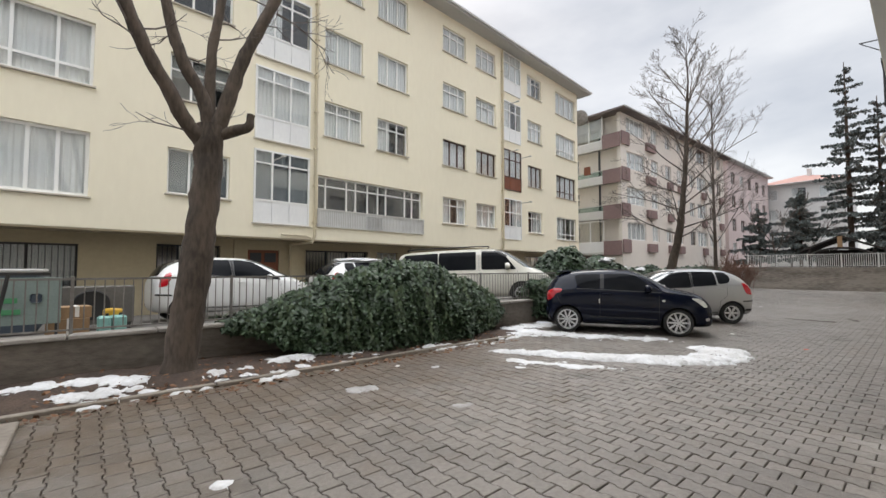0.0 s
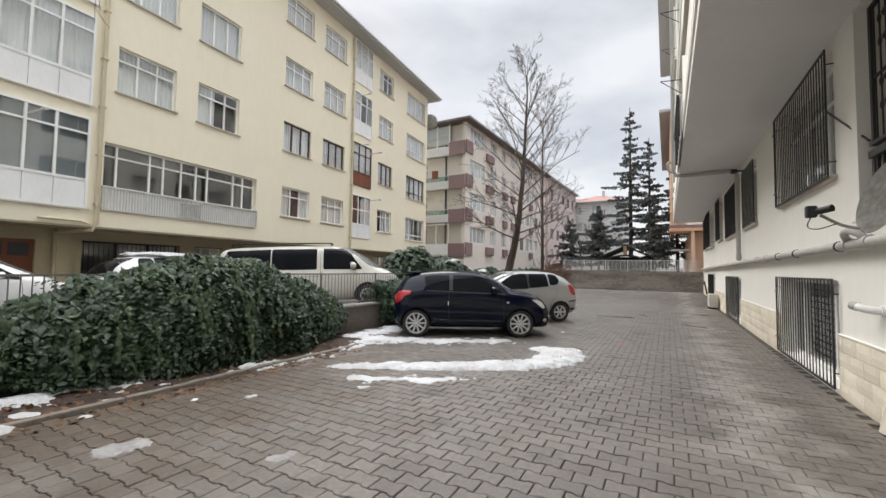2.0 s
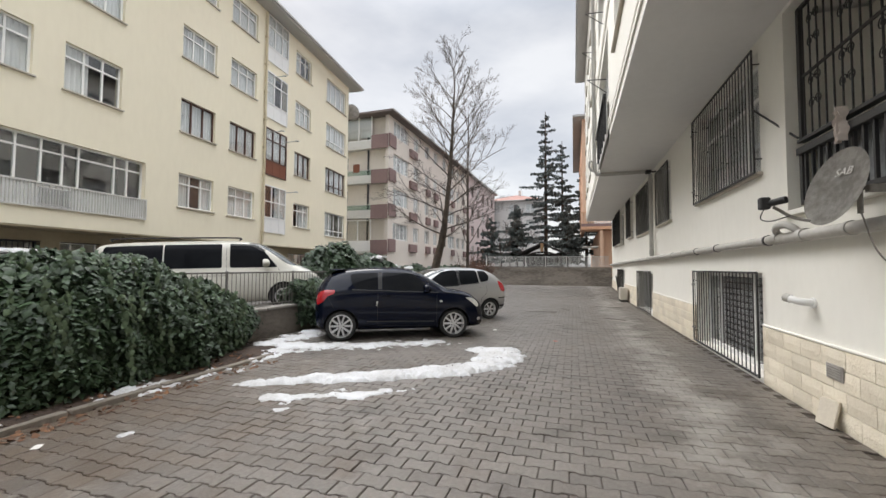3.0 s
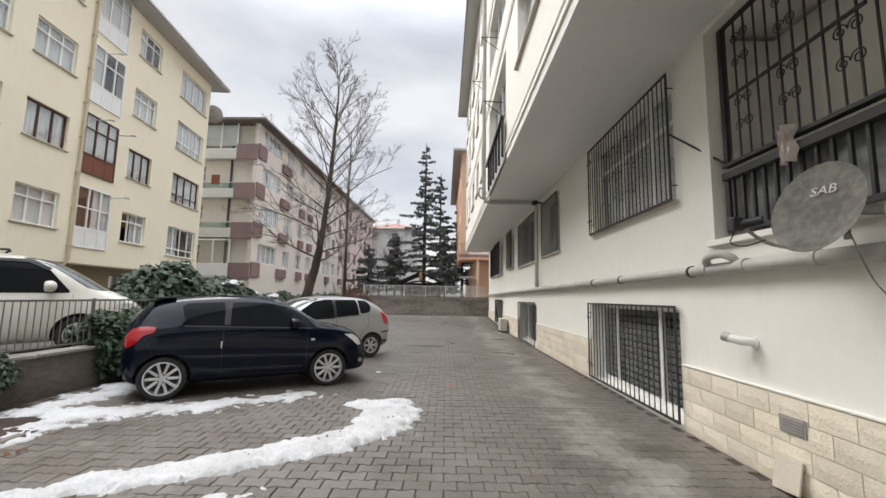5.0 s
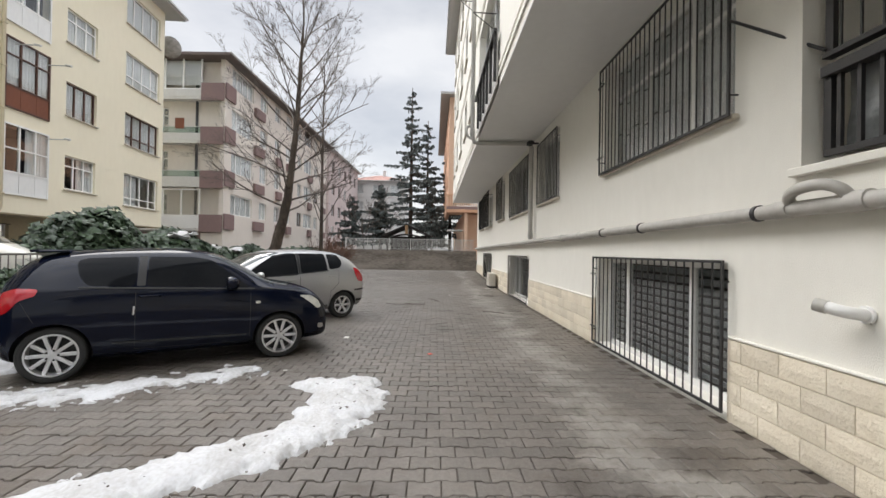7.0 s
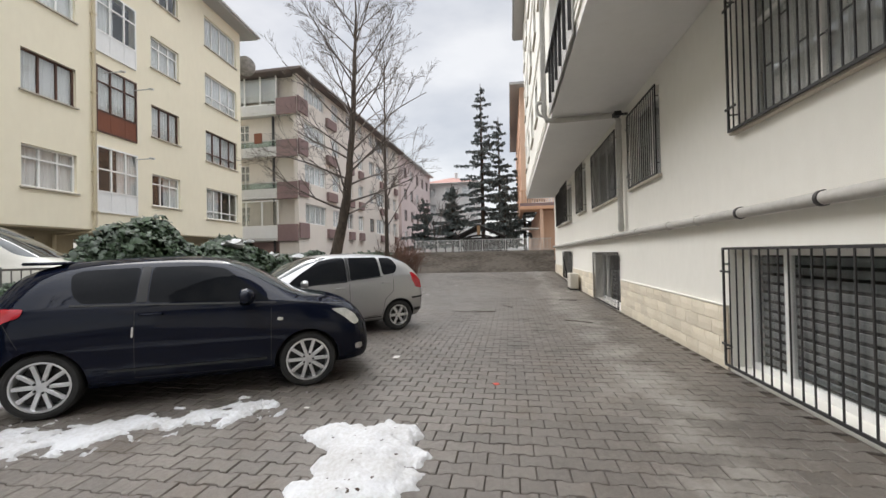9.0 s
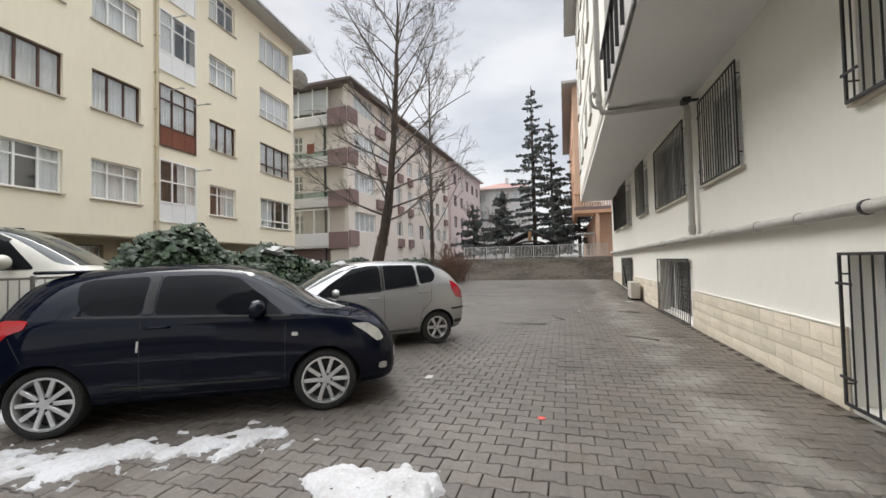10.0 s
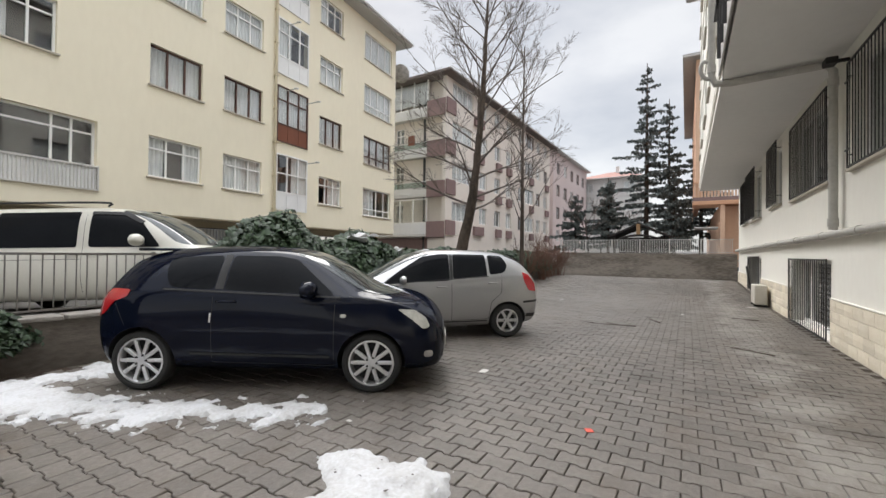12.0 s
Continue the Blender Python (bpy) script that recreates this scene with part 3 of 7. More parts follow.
for i in range(nx):
    for j in range(6):
        a = i * 7 + j
        F.append((a, a + 7, a + 8, a + 1))
raw("wall_face", V, F, M["concrete"], retaining_wall, "", True)
x = -8.0
while x < 31.2:
    w = 0.98 + 0.02 * math.sin(x * 3)
    bm = boxes((x, x + w, 6.32, 6.62, 0.575 + rise(x + 0.5), 0.635 + rise(x + 0.5)), bevel=0.012)
    for v in bm.verts:
        v.co += noise.noise_vector(v.co * 2.3) * 0.012
    part("coping_block", bm, M["coping"], retaining_wall)
    x += 1.0

far_wall = thing("wall_far", "patched grey concrete boundary wall", "wall", "", "structure")
V, F = [], []
for i in range(91):
    y = -2.42 + 8.8 * i / 90
    for z in (0.0, 0.35, 0.6, 0.85, 1.1, 1.35, 1.54):
        lump = 0.05 if z < 0.55 + 0.3 * noise.noise(Vector((y * 0.9, 4, 2))) else 0.0
        V.append((31.6 - lump + noise.noise(Vector((y * 2, z * 3, 9))) * 0.02, y, z))
    V.append((31.85, y, 1.54))
for i in range(90):
    for j in range(7):
        a = i * 8 + j
        F.append((a, a + 1, a + 9, a + 8))
raw("wall_face", V, F, M["concrete_far"], far_wall, "", True)
y = -2.4
while y < 6.3:
    part("coping_block", boxes((31.57, 31.88, y, y + 1.08, 1.545, 1.6), bevel=0.01), M["coping"], far_wall)
    y += 1.1

# Kerb lines round the soil.
kerb_strip = thing("kerb", "low concrete edging between pavers and soil", "kerb", "", "structure")
x = -0.5
while x < 7.4:
    bm = boxes((x, x + 0.98, 4.90, 5.0, -0.1, 0.045), bevel=0.01)
    for v in bm.verts:
        v.co += noise.noise_vector(v.co * 3) * 0.012
    part("kerb_stone", bm, M["kerb"], kerb_strip)
    x += 1.0
side_kerb = thing("kerb_side", "pale concrete kerb beside a soil patch", "kerb", "", "structure")
y = -0.3
while y < 4.4:
    bm = boxes((-0.47, -0.29, y, y + 0.985, -0.1, 0.05), bevel=0.012)
    for v in bm.verts:
        v.co += noise.noise_vector(v.co * 3) * 0.01
    part("kerb_stone", bm, M["kerb"], side_kerb)
    y += 1.0


def railing(name, label, a, b, z0, z1, panel, gap, bar_r, material, post=0.04, group="yard railings", wavy=False):
    """Railing panels from a to b (x, y) with posts, two rails and upright bars."""
    a, b = Vector(a), Vector(b)
    length = (b - a).length
    d = (b - a) / length
    count = max(1, round(length / panel))
    ang = math.atan2(d.y, d.x)
    w = length / count
    first = None
    for k in range(count):
        p = a + d * (w * k)
        zz = rise(p.x + 1) if p.x < 31 else 0
        m = pose(p.x, p.y, zz, 0, 0, math.degrees(ang))
        if first is not None:
            copy_thing(first, m)
            continue
        first = thing(name, label, "railing", group, m=m)
        part("post", boxes((0, post, -post / 2, post / 2, z0, z1 + 0.02), bevel=0.004), material, first)
        part("top_rail", boxes((post, w, -0.012, 0.012, z1 - 0.03, z1)), material, first)
        part("bottom_rail", boxes((post, w, -0.012, 0.012, z0 + 0.06, z0 + 0.085)), material, first)
        n = int((w - post) / gap)
        mesh = None
        for i in range(1, n + 1):
            xx = post + (w - post) * i / (n + 1)
            if mesh is None:
                bar = tubes("bar", [([(0, 0, z0 + 0.07), (0, 0, z1 - 0.01)], bar_r)], material, first, "", 6)
                mesh = bar.data
            else:
                bar = new("bar", mesh)
                bar.parent = first
            bar.location = (xx, 0, 0)


railing("wall_railing", "thin grey-painted iron railing on the retaining wall", (-6, 6.5), (12, 6.5), 0.62, 1.40, 2.0, 0.115, 0.008, M["fence_grey"])
railing("boundary_railing", "pale grey metal railing on the boundary wall", (31.72, 6.2), (31.72, -2.3), 1.58, 2.33, 1.42, 0.085, 0.014, M["fence_pale"], 0.07, "boundary railings")


# ---- windows and buildings ----
def window(parent, s0, s1, z0, z1, y0=0.0, cols=(0.5,), transom=None, frame_mat="pvc", cover="", sill=True, recess=0.10,
           panel=0.0, panel_mat="panel_white", fw=0.055, glass="glass", seed=0, split_panes=True):
    """A casement: frame with mullions, a transom and panes; cover: a curtain or blind behind; panel: solid foot of that height."""
    rnd = random.Random(seed + int(s0 * 31 + z0 * 17))
    fy0, fy1 = y0 + recess, y0 + recess + 0.06
    zb = z0 + panel
    xs = [s0 + fw] + [s0 + (s1 - s0) * c for c in cols] + [s1 - fw]
    zt = zb + (z1 - zb) * transom if transom else None
    rows = [(zb + fw, zt - fw * 0.45), (zt + fw * 0.45, z1 - fw)] if zt else [(zb + fw, z1 - fw)]
    cells = []
    for i in range(len(xs) - 1):
        xa, xb = xs[i] + (fw / 2 if i else 0), xs[i + 1] - (fw / 2 if i < len(xs) - 2 else 0)
        cells += [(xa, xb, za, zc) for za, zc in rows]
    gaps = cells + ([(xs[0], xs[-1], z0 + fw, zb - 0.01)] if panel else [])
    win = part("window", sheet_with_holes(bmesh.new(), s0, s1, z0, z1, gaps, fy0, fy1), M[frame_mat], parent)
    pane_boxes = [(xa - 0.005, xb + 0.005, fy0 + 0.026, fy0 + 0.034, za - 0.005, zc + 0.005) for xa, xb, za, zc in cells]
    for d in pane_boxes:
        p = part("pane", boxes(d), M[glass], win)
        p.visible_shadow = False
    if panel:
        for i in range(len(xs) - 1):
            part("panel", boxes((xs[i] + 0.006, xs[i + 1] - 0.006, fy0 + 0.015, fy0 + 0.045, z0 + fw * 0.5, zb - 0.002)), M[panel_mat], win)
    if sill:
        part("sill", boxes((s0 - 0.06, s1 + 0.06, y0 - 0.07, y0 + recess, z0 - 0.05, z0 - 0.005), bevel=0.006), M["sill"], win)
    if cover:
        yc = fy1 + 0.035
        spans = {"full": [(0, 1)], "sides": [(0, 0.3), (0.68, 1)], "left": [(0, 0.45)], "right": [(0.5, 1)], "blind": [(0, 1)], "half": [(0, 1)]}[cover]
        for a, b in spans:
            xa, xb = s0 + 0.02 + (s1 - s0 - 0.04) * a, s0 + 0.02 + (s1 - s0 - 0.04) * b
            top, low = z1 - 0.03, (zb + 0.02 if cover != "half" else zb + (z1 - zb) * 0.5)
            n = max(8, int((xb - xa) / 0.035))
            V, F = [], []
            for i in range(n + 1):
                w = 0.0 if cover in ("blind", "half") else 0.022 * math.sin(i * 1.7 + rnd.random()) + 0.01 * math.sin(i * 0.31)
                for z in (low, top):
                    V.append((xa + (xb - xa) * i / n, yc + w, z))
            F = [(2 * i, 2 * i + 2, 2 * i + 3, 2 * i + 1) for i in range(n)]
            raw("blind" if cover in ("blind", "half") else "curtain", V, F, M["blind" if cover in ("blind", "half") else "curtain"], win, "", cover != "blind")
    return win


COVERS = ["full", "full", "left", "full", "blind", "full", "full", "sides"]


def hip_roof(parent, x0, x1, y0, y1, z, rise_z, over, eave_mat, roof_mat, t=0.18):
    a, b, c, d = x0 - over, x1 + over, y0 - over, y1 + over
    part("eave", boxes((a, b, c, d, z, z + t), bevel=0.02), M[eave_mat], parent)
    my, h = (c + d) / 2, (d - c) / 2
    V = [(a, c, z + t + 0.004), (b, c, z + t + 0.004), (b, d, z + t + 0.004), (a, d, z + t + 0.004), (a + h, my, z + t + rise_z), (b - h, my, z + t + rise_z)]
    raw("roof", V, [(0, 1, 5, 4), (1, 2, 5), (2, 3, 4, 5), (3, 0, 4)], M[roof_mat], parent)
    part("gutter", boxes((a - 0.07, b + 0.07, c - 0.08, c - 0.005, z + t * 0.4, z + t + 0.03), bevel=0.02), M["eave"], parent)


# Cream block across the parking strip; s runs along its front, heights in metres.
LEFT = pose(0, 13.225, 0, 0, 0, 4.5)
left_block = thing("apartment_building", "cream-rendered four-storey apartment block over a recessed ground floor", "building", m=LEFT)
STOREY = 2.905
left_windows = []
for r in range(4):
    dz = STOREY * r
    big = dict(cols=(0.26, 0.7), transom=0.78 if r == 1 else (0.22 if r == 0 else 0.75), cover="full")
    if r == 0:
        left_windows.append((-3.0, 0.10, 3.43, 5.16, dict(cols=(0.3, 0.62, 0.8), cover="full", fw=0.08)))
    else:
        left_windows.append((-3.0, 0.12, 3.5 + dz, 5.24 + dz, dict(cols=(0.25, 0.5, 0.77), transom=0.27, cover="full", fw=0.07)))
    left_windows.append((1.86, 3.58, 3.76 + dz, 5.14 + dz, dict(cols=(0.34, 0.68), transom=None if r == 0 else 0.66, cover="blind" if r == 0 else "half")))
    left_windows.append((4.33, 6.33, 3.08 + dz, 5.62 + dz, dict(cols=(0.31, 0.62), transom=0.74, panel=0.76, recess=-0.05, sill=True,
                                                             cover=["blind", "full", "left", "full"][r], fw=0.06)))
    if r == 0:
        left_windows.append((6.70, 12.05, 3.77, 5.08, dict(cols=(0.075, 0.25, 0.33, 0.44, 0.54, 0.62, 0.82, 0.9), transom=0.72, sill=False, recess=0.16)))
    else:
        left_windows.append((6.93, 8.66, 3.74 + dz, 5.12 + dz, dict(cols=(0.34, 0.67), transom=0.72 if r == 1 else None, cover="full")))
        left_windows.append((9.43, 11.11, 3.70 + dz, 5.10 + dz, dict(cols=(0.34, 0.67), transom=0.72 if r == 1 else None, cover="left" if r == 1 else "full")))
    tri = dict(cols=(0.34, 0.67), transom=None if r == 1 else 0.7, frame_mat="brown_pvc" if r == 1 else "pvc")
    left_windows.append((13.40, 15.12, 3.77 + dz, 5.07 + dz, dict(tri, cover=["sides", "full", "full", "full"][r])))
    left_windows.append((15.95, 17.66, 3.77 + dz, 5.05 + dz, dict(tri, cover=["full", "full", "full", "full"][r])))
    left_windows.append((18.36, 20.13, 3.22 + dz, 5.62 + dz, dict(cols=(0.33, 0.68), transom=0.64 if r != 0 else 0.5, panel=0.74, recess=-0.05, sill=False,
                                                                frame_mat="brown_pvc" if r == 1 else "pvc", panel_mat="brown_panel" if r == 1 else "panel_white",
                                                                cover=["right", "full", "left", "full"][r])))
    left_windows.append((20.92, 22.55, 3.75 + dz, 5.08 + dz, dict(tri, cover=["right", "full", "full", "left"][r])))
    left_windows.append((24.38, 27.10, 3.50 + dz, 5.04 + dz, dict(cols=(0.25, 0.5, 0.77), transom=[0.25, 0.28, 0.3, None][r], frame_mat="brown_pvc" if r == 1 else "pvc",
                                                                cover=["left", "full", "full", "full"][r])))
holes = [(a, b, c, d) for a, b, c, d, _ in left_windows] + [(6.70, 12.05, 3.12, 3.7699)]
part("wall", sheet_with_holes(bmesh.new(), -9.0, 27.5, 2.60, 14.40, holes, 0.0, 0.28), M["cream"], left_block)
for i, (a, b, c, d, kw) in enumerate(left_windows):
    window(left_block, a, b, c, d, seed=i, **kw)
part("end_wall", boxes((27.22, 27.5, 0.285, 11.0, 2.6, 14.4), (-9.0, -8.72, 0.285, 11.0, 2.6, 14.4), (-8.7, 27.2, 10.7, 11.0, -0.2, 14.4)), M["cream"], left_block)
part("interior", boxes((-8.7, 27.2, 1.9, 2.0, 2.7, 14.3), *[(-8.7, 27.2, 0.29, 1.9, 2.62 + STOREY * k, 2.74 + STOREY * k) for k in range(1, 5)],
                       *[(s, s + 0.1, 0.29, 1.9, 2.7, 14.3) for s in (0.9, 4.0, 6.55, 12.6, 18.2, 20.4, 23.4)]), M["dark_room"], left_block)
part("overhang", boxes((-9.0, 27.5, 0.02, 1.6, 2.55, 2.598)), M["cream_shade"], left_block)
hip_roof(left_block, -9.0, 27.5, 0.0, 11.0, 14.40, 2.2, 0.75, "eave", "roof_tile")
# Ground floor, set back under the overhang.
low = [(-3.0, 0.02, 0.35, 2.22), (1.86, 3.69, 0.9, 2.30), (4.61, 5.75, 0.05, 2.2), (6.82, 9.75, 0.9, 2.25), (10.29, 11.46, 0.9, 2.25), (13.0, 14.4, 0.9, 2.3), (15.56, 17.22, 1.1, 2.33), (18.6, 20.0, 0.9, 2.3), (22.2, 24.4, 0.9, 2.3)]
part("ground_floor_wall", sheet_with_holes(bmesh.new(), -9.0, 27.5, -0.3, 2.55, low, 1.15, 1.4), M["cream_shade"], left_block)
for i, (a, b, c, d) in enumerate(low):
    if i == 2:
        door = part("door", boxes((a, b, 1.22, 1.27, c, d)), M["brown_panel"], left_block, "brown wooden basement door")
        part("door_panel", boxes((a + 0.1, a + 0.5, 1.20, 1.218, 1.75, 2.1), (a + 0.62, b - 0.1, 1.20, 1.218, 1.75, 2.1), bevel=0.004), M["dark_room"], door)
        continue
    window(left_block, a, b, c, d, 1.15, cols=(0.33, 0.66), cover="blind" if i == 0 else "", sill=False, recess=0.12, seed=40 + i, frame_mat="plastic" if i in (0, 1, 3) else "pvc")
    bars = [([(a + 0.02 + (b - a - 0.04) * k / n, 1.10, c + 0.02), (a + 0.02 + (b - a - 0.04) * k / n, 1.10, d - 0.02)], 0.009) for n in [int((b - a) / 0.13)] for k in range(n + 1)]
    g = thing("window_grille", "black iron bars over a ground floor window", "window grille", "ground floor grilles", m=LEFT)
    part("rail", boxes((a, b, 1.085, 1.115, d - 0.04, d - 0.01)), M["iron"], g)
    part("rail", boxes((a, b, 1.085, 1.115, c + 0.01, c + 0.04)), M["iron"], g)
    if i < 4 or i == 6:
        for pts, rad in bars:
            tubes("bar", [(pts, rad)], M["iron"], g, "", 5)
for a, b in ((4.1, 4.3), (6.15, 6.5), (12.2, 12.5)):
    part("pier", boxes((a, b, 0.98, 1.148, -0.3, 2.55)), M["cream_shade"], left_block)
for s in (6.55, 18.24):
    pts = [(s, -0.09, 14.3), (s, -0.09, 2.75), (s - 0.05, -0.02, 2.5), (s - 0.3, 0.5, 2.45), (s - 0.4, 1.05, 2.42), (s - 0.4, 1.08, 0.2)]
    tubes("downpipe", [(pts, 0.055)], M["pipe_cream"], left_block, "cream-painted downpipe")
    for k in range(8):
        part("pipe_clip", boxes((s - 0.07, s + 0.07, -0.16, -0.001, 3.2 + k * 1.4, 3.24 + k * 1.4)), M["pipe_cream"], left_block)
tubes("overflow_pipe", [([(5.3, -0.05, 2.72), (6.2, -0.06, 2.72), (6.42, -0.07, 2.64)], 0.03)], M["pipe_cream"], left_block)
# Slatted balcony front below the long glazed row.
part("balcony_apron", boxes((6.72, 12.03, -0.02, 0.04, 3.125, 3.765)), M["panel_white"], left_block)
n_b = 66
for i in range(n_b):
    s = 6.74 + (12.0 - 6.74) * i / (n_b - 1)
    if 8.9 < s < 9.6 and i % 2:
        continue
    part("balcony_slat", boxes((s - 0.013, s + 0.013, -0.06, -0.035, 3.14, 3.75)), M["rail_white"], left_block)
part("balcony_rail", boxes((6.70, 12.05, -0.075, -0.02, 3.75, 3.80), (6.70, 12.05, -0.07, -0.025, 3.10, 3.14), (6.67, 6.71, -0.07, -0.003, 3.1, 3.8), (12.04, 12.08, -0.07, -0.003, 3.1, 3.8)), M["rail_white"], left_block)
part("vent_grille", boxes(*[(8.92 + 0.07 * k, 8.95 + 0.07 * k, -0.09, -0.062, 3.2, 3.62) for k in range(11)], (8.88, 9.68, -0.09, -0.062, 3.62, 3.66), (8.88, 9.68, -0.09, -0.062, 3.16, 3.2)), M["eave"], left_block)
# Side balconies on the far end.
for r in range(4):
    z = 2.75 + STOREY * r
    part("side_balcony", boxes((27.505, 28.35, 0.5, 3.6, z, z + 0.14)), M["cream"], left_block)
    part("side_balcony_rail", boxes((28.29, 28.33, 0.5, 3.6, z + 1.0, z + 1.05), (27.51, 28.33, 0.5, 0.54, z + 1.0, z + 1.05), *[(28.3, 28.32, 0.5 + 0.14 * k, 0.52 + 0.14 * k, z + 0.14, z + 1.0) for k in range(22)],
                                 *[(27.53 + 0.13 * k, 27.55 + 0.13 * k, 0.51, 0.53, z + 0.14, z + 1.0) for k in range(6)]), M["rail_white"], left_block)
    if r >= 1:
        g = part("side_balcony_glass", boxes((28.29, 28.31, 0.6, 3.6, z + 1.06, z + 2.6), (27.53, 28.28, 0.51, 0.53, z + 1.06, z + 2.6)), M["glass_green"], left_block)
        g.visible_shadow = False
for s, z in ((20.02, 5.45), (20.02, 8.2), (18.7, 8.32), (5.0, 5.3), (18.8, 11.2)):
    tubes("clothes_arm", [([(s, -0.04, z), (s + 0.05, -0.75, z + 0.03)], 0.022), ([(s + 0.05, -0.6, z + 0.05), (s + 0.06, -0.8, z + 0.02)], 0.04)], M["rail_white"], left_block, "short wall-mounted flue pipe", 6)


def grille(x0, x1, z0, z1, y, label="black iron security grille on a window", step=0.115, mids=(0.5,), blocks=True, hinge=True):
    """Security grille standing off the white wall: outer frame, uprights and short cross pieces."""
    g = thing("security_grille", label, "security grille", "security grilles on the white wall")
    part("frame", boxes((x0, x1, y - 0.01, y + 0.01, z0, z0 + 0.028), (x0, x1, y - 0.01, y + 0.01, z1 - 0.028, z1), (x0, x0 + 0.028, y - 0.01, y + 0.01, z0 + 0.028, z1 - 0.028),
                        (x1 - 0.028, x1, y - 0.01, y + 0.01, z0 + 0.028, z1 - 0.028)), M["iron"], g)
    n = int((x1 - x0) / step)
    mesh = None
    for i in range(1, n):
        xx = x0 + (x1 - x0) * i / n
        if mesh is None:
            b = part("bar", boxes((-0.007, 0.007, y - 0.006, y + 0.006, z0 + 0.028, z1 - 0.028)), M["iron"], g)
            mesh = b.data
        else:
            b = new("bar", mesh)
            b.parent = g
        b.location = (xx, 0, 0)
    if blocks:
        w = (x1 - x0) / n
        for i in range(n // 3, n - n // 5, 2):
            for k in range(3):
                zz = z0 + (z1 - z0) * (0.22 + 0.26 * k + 0.04 * ((i // 2) % 2))
                part("cross_piece", boxes((x0 + w * i + 0.008, x0 + w * (i + 1) - 0.008, y - 0.005, y + 0.005, zz, zz + 0.012)), M["iron"], g)
    for xx in (x0 + 0.02, x1 - 0.02):
        for zz in (z0 + 0.2, z1 - 0.2):
            tubes("bracket", [([(xx, y - 0.011, zz), (xx, -2.399, zz)], 0.009)], M["iron"], g, "", 5)
    if hinge:
        for zz in (z0 + 0.25, z1 - 0.3):
            part("hinge", boxes((x1 - 0.2, x1 + 0.02, y + 0.011, y + 0.024, zz, zz + 0.025)), M["iron"], g)
    return g


# White block: lower wall at y = -2.4, upper storeys carried out to y = -0.82.
RIGHT = pose(0, 0, 0, 0, 0, 180)
right_block = thing("apartment_building", "white-rendered apartment block with overhanging upper storeys", "building", m=RIGHT)
FX0, FX1 = -9.0, 30.8
ground_windows = [(4.3, 7.44, 2.2, 4.60), (8.14, 11.05, 2.83, 4.49), (13.5, 15.28, 2.79, 4.36), (16.33, 19.3, 2.77, 4.40), (20.6, 22.1, 2.86, 4.52), (23.95, 26.4, 2.77, 4.48), (27.2, 28.9, 2.8, 4.48)]
base_windows = [(8.2, 11.3, 0.05, 1.46), (16.33, 19.3, 0.02, 1.41), (24.0, 26.8, 0.22, 1.46)]
part("wall", sheet_with_holes(bmesh.new(), -FX1, -FX0, -0.3, 4.648, [(-b, -a, c, d) for a, b, c, d in ground_windows + base_windows], 2.4, 2.75), M["white_wall"], right_block)
for i, (a, b, c, d) in enumerate(ground_windows):
    if i == 0:
        continue
    window(right_block, -b, -a, c, d, 2.4, cols=(0.36, 0.7) if b - a > 2 else (0.5,), transom=0.7 if i == 1 else None, recess=0.16, cover="full", seed=60 + i)
for i, (a, b, c, d) in enumerate(base_windows):
    window(right_block, -b, -a, c, d, 2.4, cols=(0.22, 0.72), recess=0.2, sill=False, seed=70 + i, fw=0.075)
    for k in range(int((d - c - 0.12) / 0.105)):
        z = c + 0.08 + 0.105 * k
        bm = boxes((-b + 0.08, -a - 0.08, -0.004, 0.004, -0.042, 0.042))
        bmesh.ops.transform(bm, matrix=pose(0, 2.70, z + 0.04, 28), verts=bm.verts)
        part("shutter_slat", bm, M["slat"], right_block)
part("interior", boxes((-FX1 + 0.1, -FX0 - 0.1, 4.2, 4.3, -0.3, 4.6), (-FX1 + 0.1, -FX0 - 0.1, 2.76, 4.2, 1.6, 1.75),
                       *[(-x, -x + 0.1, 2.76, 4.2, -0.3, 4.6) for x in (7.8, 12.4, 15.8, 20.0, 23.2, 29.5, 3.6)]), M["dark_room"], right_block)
part("soffit", boxes((-FX1, -FX0, 0.82, 4.4, 4.65, 4.70)), M["soffit"], right_block)
part("end_wall", boxes((-FX1, -FX1 + 0.3, 2.76, 12.0, -0.3, 4.64), (-FX1, -FX1 + 0.3, 1.13, 12.0, 4.705, 14.4), (-FX0 - 0.3, -FX0, 1.13, 12.0, 4.705, 14.4), (-FX0 - 0.3, -FX0, 2.76, 12.0, -0.3, 4.64)), M["white_wall"], right_block)
upper = []
for r in range(3):
    dz = 2.9 * r
    for a, b in ((-1.0, 1.2), (3.0, 5.2), (8.3, 10.6), (17.2, 18.8), (20.2, 21.4), (22.8, 24.4), (26.0, 27.4), (28.8, 30.0)):
        upper.append((a, b, 6.05 + dz, 7.45 + dz))
balc = [(12.2, 15.75, 5.75 + 2.9 * r, 7.45 + 2.9 * r) for r in range(3)]
part("upper_wall", sheet_with_holes(bmesh.new(), -FX1, -FX0, 4.705, 14.4, [(-b, -a, c, d) for a, b, c, d in upper + balc], 0.82, 1.12), M["white_wall"], right_block)
for i, (a, b, c, d) in enumerate(upper):
    window(right_block, -b, -a, c, d, 0.82, cols=(0.5,), recess=0.12, cover=COVERS[i % 8], seed=80 + i)
for i, (a, b, c, d) in enumerate(balc):
    window(right_block, -b, -a, c, d, 0.82, cols=(0.25, 0.5, 0.75), recess=0.16, cover="half", sill=False, seed=120 + i)
